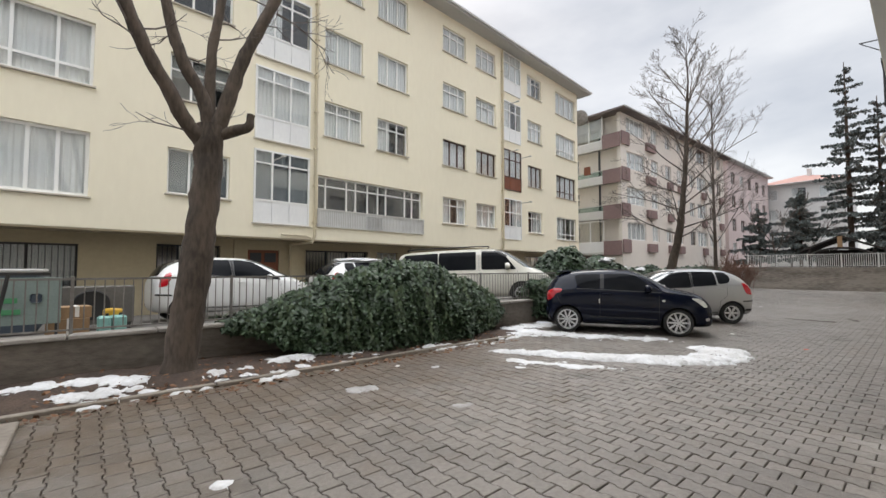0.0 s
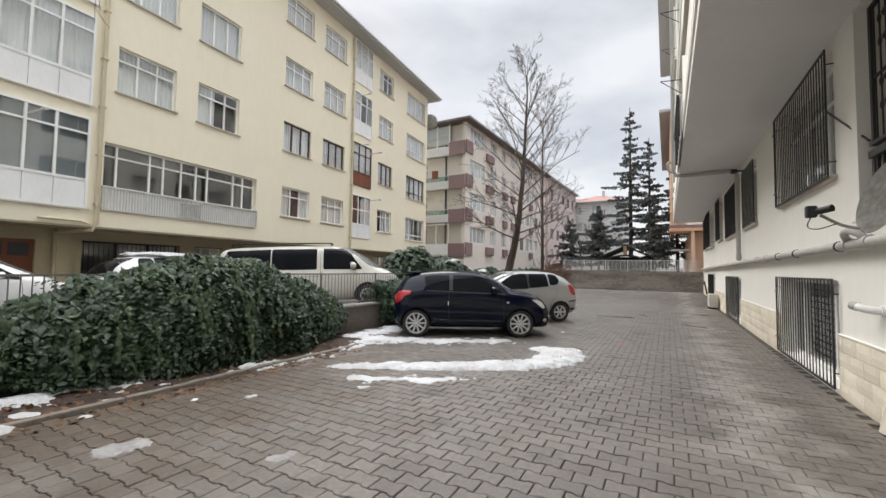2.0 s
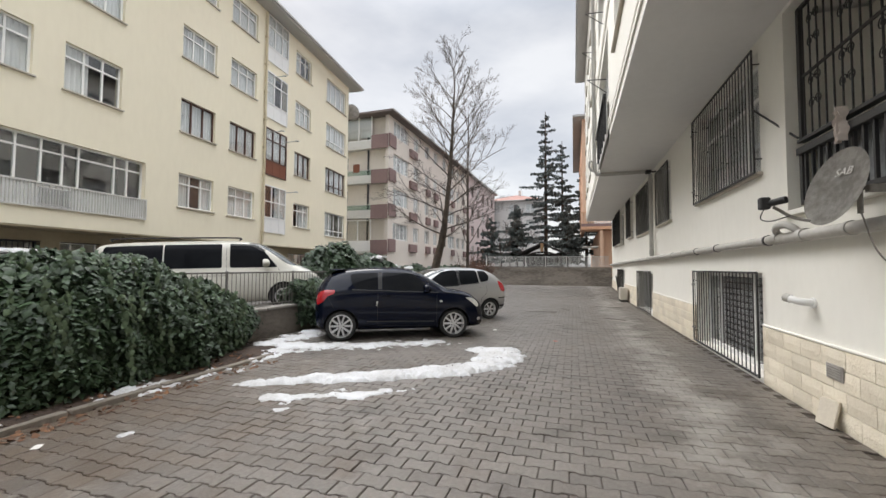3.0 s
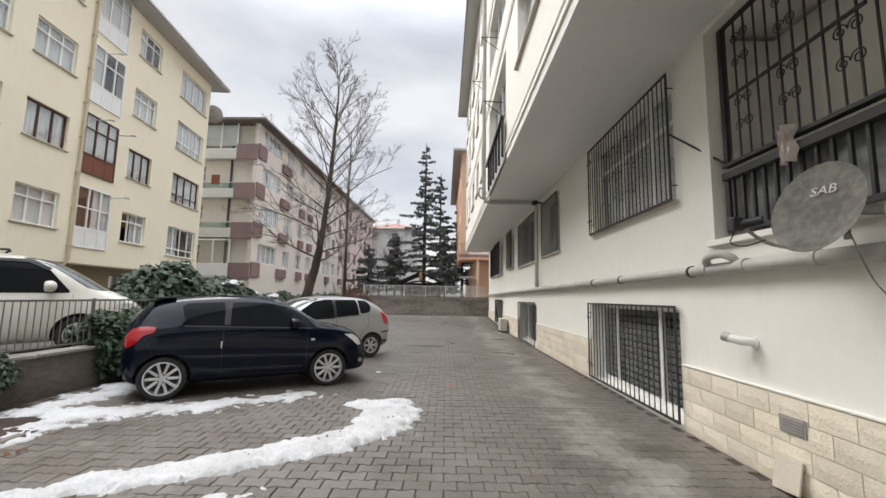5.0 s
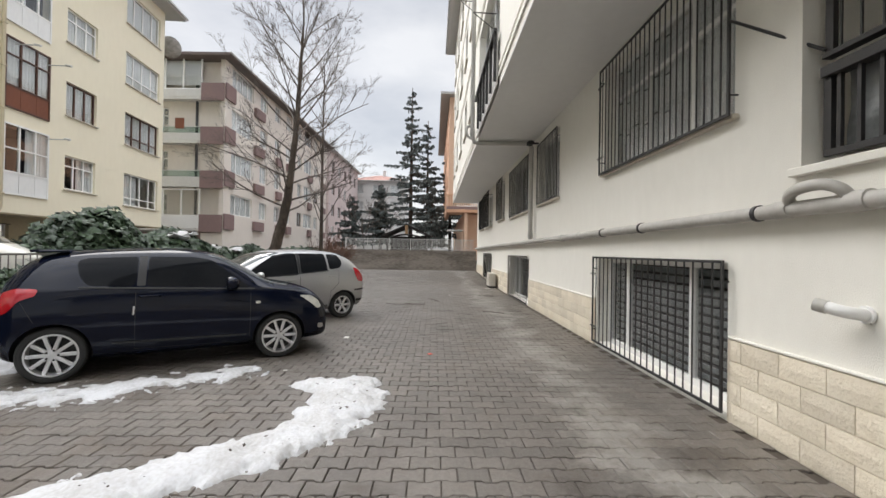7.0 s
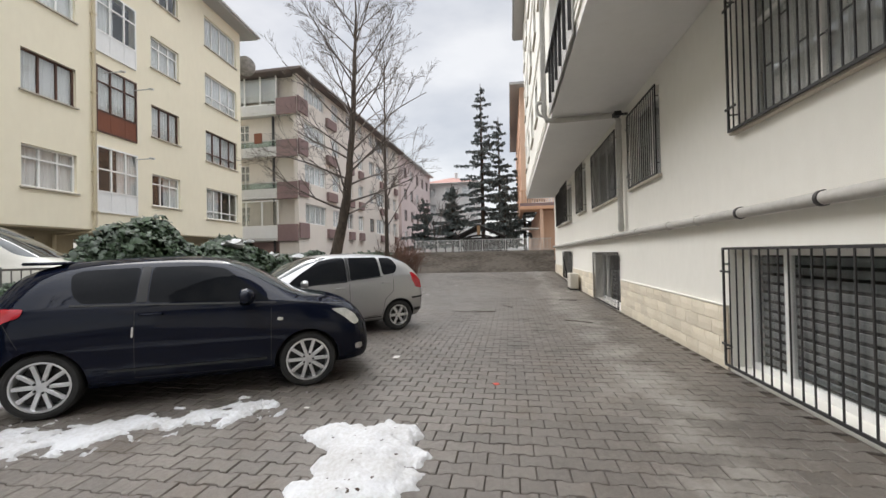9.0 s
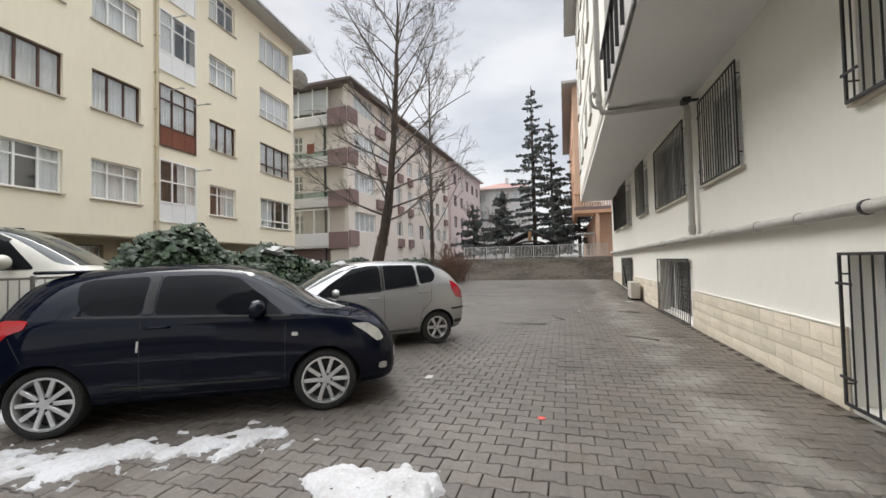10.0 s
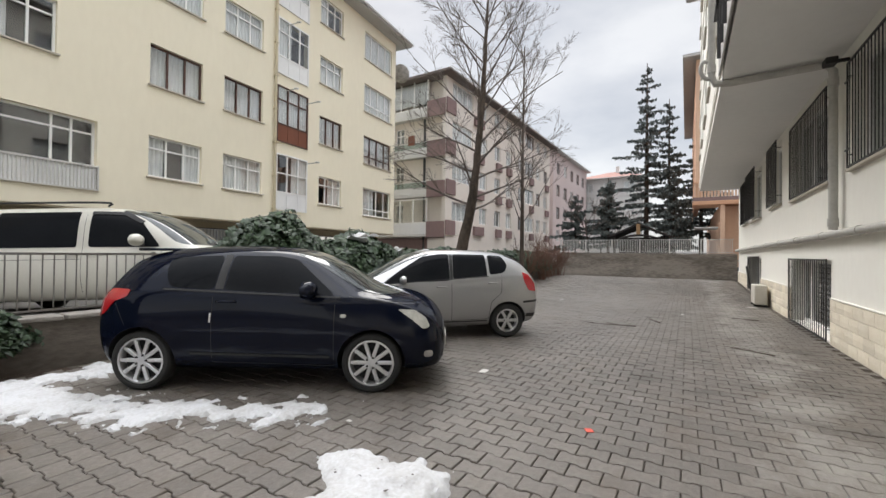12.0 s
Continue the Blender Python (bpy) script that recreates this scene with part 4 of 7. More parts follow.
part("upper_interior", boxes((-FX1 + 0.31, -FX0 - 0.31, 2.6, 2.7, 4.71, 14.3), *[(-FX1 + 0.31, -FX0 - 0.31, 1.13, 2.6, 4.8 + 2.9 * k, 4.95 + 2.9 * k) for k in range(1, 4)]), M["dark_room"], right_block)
for r in range(4):
    for o in (0.0, 0.16):
        part("cornice", boxes((-FX1 - 0.02, -FX0, 0.79, 0.818, 4.83 + 2.9 * r + o, 4.91 + 2.9 * r + o)), M["white_wall"], right_block)
hip_roof(right_block, -FX1, -FX0, 0.82, 12.0, 14.4, 2.2, 0.55, "eave", "roof_tile")
# Blue-grey sheet front of the lowest balcony.
part("balcony_front", boxes((-15.7, -12.1, 0.755, 0.785, 4.66, 5.7), bevel=0.008), M["eave"], right_block, "grey-blue metal balcony front")
part("balcony_front_rail", boxes((-15.75, -12.05, 0.68, 0.75, 5.66, 5.72)), M["iron"], right_block)
for k in range(6):
    part("rail_post", boxes((-12.15 - 0.6 * k, -12.12 - 0.6 * k, 0.70, 0.754, 4.75, 5.66)), M["iron"], right_block)
# Big barred balcony opening.
part("balcony_back", boxes((-7.6, -4.35, 3.3, 3.35, 2.2, 4.6)), M["white_wall"], right_block)
part("balcony_side", boxes((-7.60, -7.54, 2.76, 3.298, 2.2, 4.6)), M["white_wall"], right_block)
bm = boxes((-7.3, -4.4, 2.62, 2.66, 2.3, 2.95))
bmesh.ops.subdivide_edges(bm, edges=bm.edges[:], cuts=14, use_grid_fill=True)
for v in bm.verts:
    v.co.y += noise.noise(v.co * 5.0) * 0.05
part("plastic_sheet", bm, M["tarp"], right_block, "crinkled clear plastic sheet behind the balustrade", True)
part("balcony_sill", boxes((-7.5, -4.1, 2.34, 2.75, 2.13, 2.195), bevel=0.008), M["white_wall"], right_block)

grille(8.08, 11.06, 2.80, 4.50, -2.305)
grille(13.5, 15.28, 2.79, 4.36, -2.335, blocks=False)
grille(16.33, 19.3, 2.78, 4.40, -2.335, blocks=False)
grille(20.6, 22.1, 2.87, 4.52, -2.28, blocks=False)
grille(23.95, 26.4, 2.78, 4.48, -2.2, blocks=False)
grille(27.2, 28.9, 2.81, 4.48, -2.28, blocks=False)
for a, b, c, d in base_windows:
    grille(a - 0.03, b + 0.03, c + 0.01, d + 0.02, -2.33, "black iron security grille over a basement window", 0.145, blocks=False)

# Barred balcony front: balustrade below, scrolled bars above.
bg = thing("balcony_grille", "black wrought-iron balcony grille with scrolls and a heavy rail", "balcony grille", m=pose(0.17, 0, 0))
for d, nm in (((4.3, 7.19, -2.56, -2.46, 2.84, 2.92), "hand_rail"), ((4.3, 7.19, -2.55, -2.47, 2.98, 3.02), "upper_rail"), ((4.3, 7.19, -2.53, -2.49, 2.26, 2.31), "bottom_rail")):
    part(nm, boxes(d, bevel=0.004), M["iron"], bg)
part("frame", boxes((7.13, 7.19, -2.53, -2.49, 2.31, 2.835), (7.12, 7.18, -2.53, -2.49, 3.025, 4.57), (4.3, 7.1, -2.53, -2.49, 4.535, 4.57), (5.6, 7.1, -2.52, -2.5, 3.72, 3.75)), M["iron"], bg)
for i in range(20):
    xx = 4.4 + i * 0.141
    part("baluster", boxes((xx - 0.014, xx + 0.014, -2.525, -2.495, 2.312, 2.838)), M["iron"], bg)
    part("bar", boxes((xx - 0.007, xx + 0.007, -2.517, -2.503, 3.021, 4.534)), M["iron"], bg)


def scroll(cx, cz, r, flip):
    pts = []
    for k in range(22):
        a = k * 0.5
        rr = r * (1 - k / 26)
        pts.append((cx + flip * (rr * math.cos(a) - r), -2.51, cz + rr * math.sin(a)))
    return pts, 0.006


for xx in (6.87, 6.31, 5.75, 5.18, 4.62):
    for zz in (4.2, 3.5):
        for f in (1, -1):
            for s in (1, -1):
                tubes("scroll", [scroll(xx, zz + s * 0.13, 0.065, f)], M["iron"], bg, "wrought-iron scroll", 5)

# Split-stone plinth: tiles with recessed joints between the basement windows.
plinth = thing("wall_plinth", "cream split-stone tile plinth on the white wall", "wall cladding", "", "structure")
for a, b in ((-1.0, 8.16), (11.36, 16.27), (19.36, 23.94), (26.86, 30.8)):
    part("mortar_bed", boxes((a, b, -2.399, -2.385, -0.2, 0.775)), M["joint"], plinth)
    part("ledge", boxes((a, b, -2.398, -2.366, 0.757, 0.782), bevel=0.006), M["white_wall"], plinth)

# Drain pipe along the wall with clamps.
run = thing("drain_pipe", "pale painted drain pipe clamped along the white wall", "drain pipe")
pts = [(x, -2.30, 1.90 - 0.0055 * (x - 3)) for x in (2, 4, 5.4, 7, 9, 12, 15, 18, 22, 26, 30.7)]
tubes("pipe", [(pts, 0.058)], M["pipe"], run, "", 14)
for x in (6.1, 7.72, 9.63, 10.85, 11.9, 12.9, 14.6, 16.4, 18.3, 20.2, 22.3, 24.5, 27.0, 29.4):
    z = 1.90 - 0.0055 * (x - 3)
    tubes("clamp", [([(x - 0.02, -2.30, z), (x + 0.02, -2.30, z)], 0.068)], M["iron"] if x in (7.72, 9.63, 10.85) else M["pipe"], run, "", 12)
    tubes("clamp_arm", [([(x, -2.345, z + 0.03), (x, -2.399, z + 0.03)], 0.008)], M["iron"], run, "", 5)
tubes("branch", [(smooth_line([(7.42, -2.30, 1.90), (7.36, -2.24, 1.97), (7.24, -2.21, 2.005), (7.08, -2.21, 2.01), (6.99, -2.25, 1.97), (6.96, -2.30, 1.90)], 5), 0.04)], M["pipe"], run, "curved branch pipe", 10)
for a, b in ((6.84, 6.96), (7.40, 7.54)):
    tubes("collar", [([(a, -2.3, 1.883), (b, -2.3, 1.880)], 0.07)], M["pipe"], run, "", 12)
down = thing("downpipe", "pale painted downpipe running under the soffit", "drain pipe")
tubes("pipe", [([(15.75, -2.29, 1.9), (15.75, -2.29, 4.45), (15.76, -2.2, 4.56), (15.9, -0.95, 4.57), (15.92, -0.72, 4.6), (15.92, -0.66, 4.75), (15.92, -0.66, 13.9)], 0.06)], M["pipe"], down, "", 12)
for x, y, z in ((15.75, -2.29, 1.95), (15.75, -2.29, 4.2), (15.92, -0.66, 4.82)):
    tubes("collar", [([(x, y, z), (x, y, z + 0.13)], 0.072)], M["pipe"], down, "", 12)
loop = smooth_line([(15.92, -0.68, 5.0), (15.92, -0.54, 5.04), (15.92, -0.49, 4.92), (15.92, -0.54, 4.76), (15.92, -0.64, 4.70)], 5)
tubes("overflow_bend", [(loop, 0.035)], M["pipe"], down, "", 8)


# ---- cars ----
from mathutils.bvhtree import BVHTree


def car_body(name, stations, wheels, arch, paint, parent):
    """Lofted, smoothed body shell with round wheel arches. Stations: X, underside, belt, top, half widths at sill, side, belt, roof."""
    V, F = [], []
    for X, zb, ze, zt, ws, wm, wb, wr in stations:
        k = min(1.0, max(0.0, (zt - ze) / 0.3))
        p5, p8 = (wb, ze), (wr, zt - 0.035 - 0.06 * k)
        p6 = (wb - 0.012 - 0.018 * k, ze + 0.02 + 0.02 * k if k > 0.05 else ze + 0.01)
        p7 = ((p6[0] + p8[0]) / 2 + 0.02 * k, (p6[1] + p8[1]) / 2)
        half = [(ws * 0.82, zb), (ws, zb + 0.06), (wm, zb + (ze - zb) * 0.4), (wm * 1.0, zb + (ze - zb) * 0.72), p5, p6, p7, p8, (wr * 0.72, zt - 0.012)]
        ring = [(X, 0, zb)] + [(X, y, z) for y, z in half] + [(X, 0, zt)] + [(X, -y, z) for y, z in reversed(half)]
        V += ring
    n = 20
    for i in range(len(stations) - 1):
        for j in range(n):
            F.append((i * n + j, i * n + (j + 1) % n, (i + 1) * n + (j + 1) % n, (i + 1) * n + j))
    F.append(tuple(range(n)))
    F.append(tuple((len(stations) - 1) * n + j for j in reversed(range(n))))
    mesh = bpy.data.meshes.new("shell")
    mesh.from_pydata(V, [], F)
    bm = bmesh.new()
    bm.from_mesh(mesh)
    bmesh.ops.recalc_face_normals(bm, faces=bm.faces)
    bm.to_mesh(mesh)
    bm.free()
    shell = new("shell", mesh)
    mesh.materials.append(paint)
    mesh.materials.append(M["plastic"])
    sub = shell.modifiers.new("smooth", "SUBSURF")
    sub.levels = sub.render_levels = 2
    bm = bmesh.new()
    for X, Y, Z in wheels:
        s = 1 if Y > 0 else -1
        r = bmesh.ops.create_cone(bm, cap_ends=True, segments=36, radius1=arch, radius2=arch, depth=0.6)
        bmesh.ops.transform(bm, matrix=pose(X, s * (abs(Y) + 0.1), Z, 90), verts=r["verts"])
    cm = bpy.data.meshes.new("cutter")
    bm.to_mesh(cm)
    bm.free()
    cm.materials.append(M["plastic"])
    for p in cm.polygons:
        p.material_index = 0
    cutter = new("cutter", cm)
    bo = shell.modifiers.new("arches", "BOOLEAN")
    bo.operation, bo.solver, bo.object = "DIFFERENCE", "EXACT", cutter
    bo.material_mode = "TRANSFER"
    deps = bpy.context.evaluated_depsgraph_get()
    done = bpy.data.meshes.new_from_object(shell.evaluated_get(deps), preserve_all_data_layers=True, depsgraph=deps)
    bpy.data.objects.remove(shell)
    bpy.data.objects.remove(cutter)
    done.name = name
    for p in done.polygons:
        p.use_smooth = True
    done.set_sharp_from_angle(angle=radians(40))
    ob = new(name, done)
    ob.parent = parent
    bm = bmesh.new()
    bm.from_mesh(done)
    tree = BVHTree.FromBMesh(bm)
    bm.free()
    return ob, tree


def on_body(name, tree, outline, axis, material, parent, side=1, off=0.005, label="", grid=0.05, skirt=0.02):
    """A panel cut to a 2D outline and laid on the body. axis: 'side' (x, z), 'front' or 'rear' (y, z), 'top' (x, y)."""
    bm = bmesh.new()
    bm.faces.new([bm.verts.new((a, b, 0)) for a, b in outline])
    lo = [min(p[i] for p in outline) for i in (0, 1)]
    hi = [max(p[i] for p in outline) for i in (0, 1)]
    for i in (0, 1):
        n = int((hi[i] - lo[i]) / grid)
        for k in range(1, n + 1):
            co = Vector((0, 0, 0))
            co[i] = lo[i] + (hi[i] - lo[i]) * k / (n + 1)
            no = Vector((0, 0, 0))
            no[i] = 1
            bmesh.ops.bisect_plane(bm, geom=bm.verts[:] + bm.edges[:] + bm.faces[:], plane_co=co, plane_no=no)
    way = {"side": Vector((0, -side, 0)), "front": Vector((-1, 0, 0)), "rear": Vector((1, 0, 0)), "top": Vector((0, 0, -1))}[axis]
    missed = []
    for v in bm.verts:
        a, b = v.co.x, v.co.y
        org = {"side": Vector((a, side * 3, b)), "front": Vector((4, a, b)), "rear": Vector((-4, a, b)), "top": Vector((a, b, 4))}[axis]
        hit, nor, _, _ = tree.ray_cast(org, way)
        if hit is None:
            missed.append(v)
        else:
            if nor.dot(way) > 0:
                nor = -nor
            v.co = hit + nor * off
    bmesh.ops.delete(bm, geom=missed, context="VERTS")
    if skirt:
        rim = [e for e in bm.edges if e.is_boundary]
        ex = bmesh.ops.extrude_edge_only(bm, edges=rim)["geom"]
        for v in (g for g in ex if isinstance(g, bmesh.types.BMVert)):
            v.co += way * skirt
    return part(name, bm, material, parent, label, True)


def strip(a, b, w):
    """Outline of a straight thin strip between two 2D points."""
    a, b = Vector(a), Vector(b)
    n = Vector((-(b - a).y, (b - a).x)).normalized() * (w / 2)
    return [tuple(p) for p in (a + n, b + n, b - n, a - n)]


def lathe(bm, profile, seg=40):
    """Revolve (radius, y) pairs about the y axis."""
    rings = []
    for r, y in profile:
        rings.append([bm.verts.new((r * math.cos(2 * math.pi * k / seg), y, r * math.sin(2 * math.pi * k / seg))) for k in range(seg)])
    for i in range(len(rings) - 1):
        for k in range(seg):
            bm.faces.new((rings[i][k], rings[i][(k + 1) % seg], rings[i + 1][(k + 1) % seg], rings[i + 1][k]))
    return bm


def make_wheel(parent, R, rim_r, width, spokes, at, side, dark=False, spoke_w=0.03):
    """Tyre, alloy rim with spokes and a black disc for the shade behind them; side: +1 or -1, the way the rim faces
    along y.
    """
    s = side
    h = width / 2
    tyre = part("wheel", lathe(bmesh.new(), [(rim_r, -s * h * 0.8), (rim_r + 0.02, -s * h), (R - 0.025, -s * h), (R, -s * h * 0.7), (R, s * h * 0.7), (R - 0.02, s * h * 0.97), (R - 0.05, s * h * 1.02),
                                             (rim_r + 0.03, s * h), (rim_r, s * h * 0.85), (rim_r - 0.01, 0)]), M["rubber"], parent, "black rubber tyre", True)
    tyre.location = at
    bm = lathe(bmesh.new(), [(rim_r + 0.004, s * h * 0.9), (rim_r - 0.012, s * h * 0.92), (rim_r - 0.022, s * h * 0.7), (rim_r - 0.03, -s * h * 0.4)])
    n = 2 * spokes if spokes <= 5 else spokes
    for k in range(spokes):
        m = pose(0, 0, 0, 0, 360 * k / spokes, 0)
        box(bm, 0.03, rim_r - 0.012, min(s * h * 0.45, s * h * 0.78), max(s * h * 0.45, s * h * 0.78), -spoke_w / 2, spoke_w / 2, 0.006, m)
    lathe(bm, [(0.0, s * h * 0.82), (0.035, s * h * 0.82), (0.05, s * h * 0.78), (0.062, s * h * 0.4)], 20)
    part("rim", bm, M["alloy"], tyre, "silver alloy rim", True)
    # Black backing disc in place of the shade inside the rim.
    bm = lathe(bmesh.new(), [(0.0, s * h * 0.12), (rim_r - 0.03, s * h * 0.1), (rim_r - 0.03, -s * h * 0.3)], 28)
    part("brake_disc", bm, M["plastic"], tyre)
    bm = bmesh.new()
    for k in range(5):
        a = 2 * math.pi * k / 5
        r = bmesh.ops.create_cone(bm, cap_ends=True, segments=8, radius1=0.011, radius2=0.011, depth=0.02)
        bmesh.ops.transform(bm, matrix=pose(0.055 * math.cos(a), s * h * 0.80, 0.055 * math.sin(a), 90), verts=r["verts"])
    part("wheel_bolts", bm, M["plastic"], tyre)
    return tyre


def mirror_pod(parent, x, y, z, side, material, s=1.0):
    bm = bmesh.new()
    r = bmesh.ops.create_uvsphere(bm, u_segments=16, v_segments=10, radius=1)
    for v in r["verts"]:
        v.co = Vector((x + v.co.x * 0.07 * s - (0.02 if v.co.x < 0 else 0), y + side * (0.1 * s + v.co.y * 0.105 * s), z + v.co.z * 0.075 * s))
        v.co.x = max(v.co.x, x - 0.05 * s)
    pod = part("wing_mirror", bm, material, parent, "", True)
    part("mirror_foot", boxes((x - 0.02, x + 0.03, min(y - side * 0.04, y + side * 0.05), max(y - side * 0.04, y + side * 0.05), z - 0.075 * s, z - 0.03 * s), bevel=0.008), M["plastic"], pod)


def handle(parent, tree, x, z, side, material, w=0.17):
    hit = tree.ray_cast(Vector((x, side * 3, z)), Vector((0, -side, 0)))[0]
    y = hit.y
    pts = smooth_line([(x - w / 2, y - side * 0.005, z), (x - w / 3, y + side * 0.03, z + 0.004), (x + w / 3, y + side * 0.03, z + 0.004), (x + w / 2, y - side * 0.005, z)], 4)
    tubes("door_handle", [(pts, 0.013)], material, parent, "", 8)


def plate_bars(parent, x, z, rear=True):
    s = -1 if rear else 1
    p = part("number_plate", boxes((min(x, x + s * 0.012), max(x, x + s * 0.012), -0.26, 0.26, z - 0.055, z + 0.055), bevel=0.003), M["paper"], parent, "white number plate")
    x1 = x + s * 0.014
    part("plate_bar", boxes(*[(min(x1, x1 + s * 0.002), max(x1, x1 + s * 0.002), y, y + 0.035, z - 0.03, z + 0.03) for y in (-0.2, -0.14, -0.06, 0.0, 0.06, 0.13)]), M["plastic"], p)


def seams(tree, parent, lines, w=0.007):
    for side in (1, -1):
        for a, b in lines:
            on_body("panel_gap", tree, strip(a, b, w), "side", M["plastic"], parent, side, 0.0015, "", 0.08, 0.0)


def hatchback_black():
    car = thing("hatchback_car", "black three-door hatchback with tinted windows and alloy wheels", "car")
    W = [(1.19, 0.72, 0.305), (1.19, -0.72, 0.305), (-1.19, 0.72, 0.305), (-1.19, -0.72, 0.305)]
    xs = -1.72, -1.69, -1.6, -1.47, -1.2, -0.7, -0.1, 0.25, 0.5, 0.8, 1.02, 1.14, 1.4, 1.68, 1.86, 1.95
    under = 0.4, 0.3, 0.22, 0.2, 0.19, 0.18, 0.18, 0.18, 0.18, 0.18, 0.18, 0.18, 0.19, 0.19, 0.2, 0.26
    belt = 0.80, 0.87, 0.95, 0.99, 1.005, 0.995, 0.98, 0.97, 0.965, 0.96, 0.955, 0.95, 0.91, 0.82, 0.67, 0.52
    top = 0.98, 1.06, 1.22, 1.385, 1.47, 1.51, 1.52, 1.495, 1.42, 1.25, 1.105, 1.04, 1.01, 0.945, 0.80, 0.62
    sill_w = 0.52, 0.66, 0.75, 0.79, 0.8, 0.795, 0.795, 0.795, 0.795, 0.795, 0.8, 0.8, 0.79, 0.75, 0.66, 0.5
    side_w = 0.6, 0.73, 0.81, 0.835, 0.85, 0.84, 0.835, 0.835, 0.838, 0.842, 0.848, 0.85, 0.84, 0.79, 0.69, 0.53
    belt_w = 0.56, 0.69, 0.775, 0.8, 0.82, 0.82, 0.818, 0.815, 0.813, 0.81, 0.8, 0.795, 0.78, 0.735, 0.64, 0.49
    roof_w = 0.46, 0.54, 0.56, 0.565, 0.575, 0.58, 0.585, 0.58, 0.575, 0.6, 0.65, 0.68, 0.66, 0.6, 0.52, 0.4
    st = list(zip(xs, under, belt, top, sill_w, side_w, belt_w, roof_w))
    body, tree = car_body("body", st, W, 0.352, M["black_paint"], car)
    front_win = rounded([(-0.345, 1.045), (0.80, 0.995), (0.34, 1.36), (0.14, 1.395), (-0.335, 1.395)], 0.04)
    rear_win = rounded([(-0.90, 1.065), (-0.46, 1.048), (-0.44, 1.395), (-0.93, 1.375), (-1.02, 1.34), (-0.98, 1.16)], 0.05)
    for side in (1, -1):
        on_body("side_window", tree, front_win, "side", M["tint"], car, side, 0.004, "dark tinted side window")
        on_body("quarter_window", tree, rear_win, "side", M["tint"], car, side, 0.004, "dark tinted side window")
        on_body("door_pillar", tree, rounded([(-0.445, 1.05), (-0.36, 1.05), (-0.35, 1.40), (-0.43, 1.40)], 0.01), "side", M["plastic"], car, side, 0.005)
        on_body("tail_light", tree, rounded([(-1.66, 0.74), (-1.55, 0.80), (-1.46, 0.92), (-1.33, 0.965), (-1.31, 1.035), (-1.50, 1.045), (-1.62, 1.0), (-1.68, 0.88)], 0.035), "side", M["red_lamp"], car, side, 0.008, "red tail light", 0.04)
        on_body("headlight", tree, rounded([(1.45, 0.86), (1.60, 0.755), (1.72, 0.65), (1.79, 0.67), (1.74, 0.77), (1.62, 0.85)], 0.03), "side", M["clear_lamp"], car, side, 0.008, "clear headlight", 0.04)
        on_body("fog_light", tree, rounded([(1.73, 0.36), (1.82, 0.36), (1.82, 0.43), (1.73, 0.43)], 0.03), "side", M["chrome"], car, side, 0.008)
        on_body("side_moulding", tree, rounded(strip((-0.67, 0.395), (0.76, 0.37), 0.022), 0.008), "side", M["plastic"], car, side, 0.012, "", 0.08)
        on_body("indicator", tree, rounded(strip((0.87, 0.795), (0.93, 0.79), 0.034), 0.014), "side", M["clear_lamp"], car, side, 0.008)
        on_body("window_trim", tree, rounded(strip((-0.98, 1.045), (0.86, 0.975), 0.016), 0.006), "side", M["plastic"], car, side, 0.006, "", 0.08)
        on_body("door_guard", tree, rounded(strip((-0.47, 0.71), (-0.465, 0.81), 0.016), 0.005), "side", M["rail_white"], car, side, 0.006, "small pale door edge guard")
        handle(car, tree, -0.31, 0.925, side, M["black_paint"], 0.2)
        mirror_pod(car, 0.57, side * 0.80, 1.06, side, M["black_paint"], 1.25)
    seams(tree, car, [((-0.455, 0.30), (-0.45, 1.03)), ((0.80, 0.27), (0.81, 0.97)), ((-0.455, 0.30), (0.80, 0.27)), ((0.95, 0.985), (1.62, 0.90)), ((-1.45, 0.90), (-1.30, 0.60))])
    on_body("windscreen", tree, rounded([(-0.62, 0.99), (0.62, 0.99), (0.48, 1.44), (-0.48, 1.44)], 0.08), "front", M["wscreen"], car, 1, 0.004, "grey-green windscreen")
    on_body("rear_window", tree, rounded([(-0.55, 1.06), (0.55, 1.06), (0.46, 1.34), (-0.46, 1.34)], 0.08), "rear", M["tint"], car, 1, 0.004)
    on_body("grille", tree, rounded([(-0.38, 0.50), (0.38, 0.50), (0.42, 0.60), (-0.42, 0.60)], 0.03), "front", M["plastic"], car, 1, 0.006)
    on_body("lower_grille", tree, rounded([(-0.45, 0.30), (0.45, 0.30), (0.5, 0.40), (-0.5, 0.40)], 0.03), "front", M["plastic"], car, 1, 0.006)
    part("roof_spoiler", boxes((-1.46, -1.12, -0.5, 0.5, 1.44, 1.472), bevel=0.014), M["black_paint"], car, "", True)
    tubes("wiper", [([(1.0, -0.15, 1.075), (1.1, 0.4, 1.04)], 0.009), ([(1.0, 0.3, 1.07), (1.08, 0.68, 1.02)], 0.009)], M["plastic"], car, "", 5)
    plate_bars(car, -1.715, 0.62)
    plate_bars(car, 1.955, 0.44, False)
    for X, Y, Z in W:
        s = 1 if Y > 0 else -1
        make_wheel(car, 0.308, 0.232, 0.19, 10, (X, Y, Z), s, spoke_w=0.04)
    return car


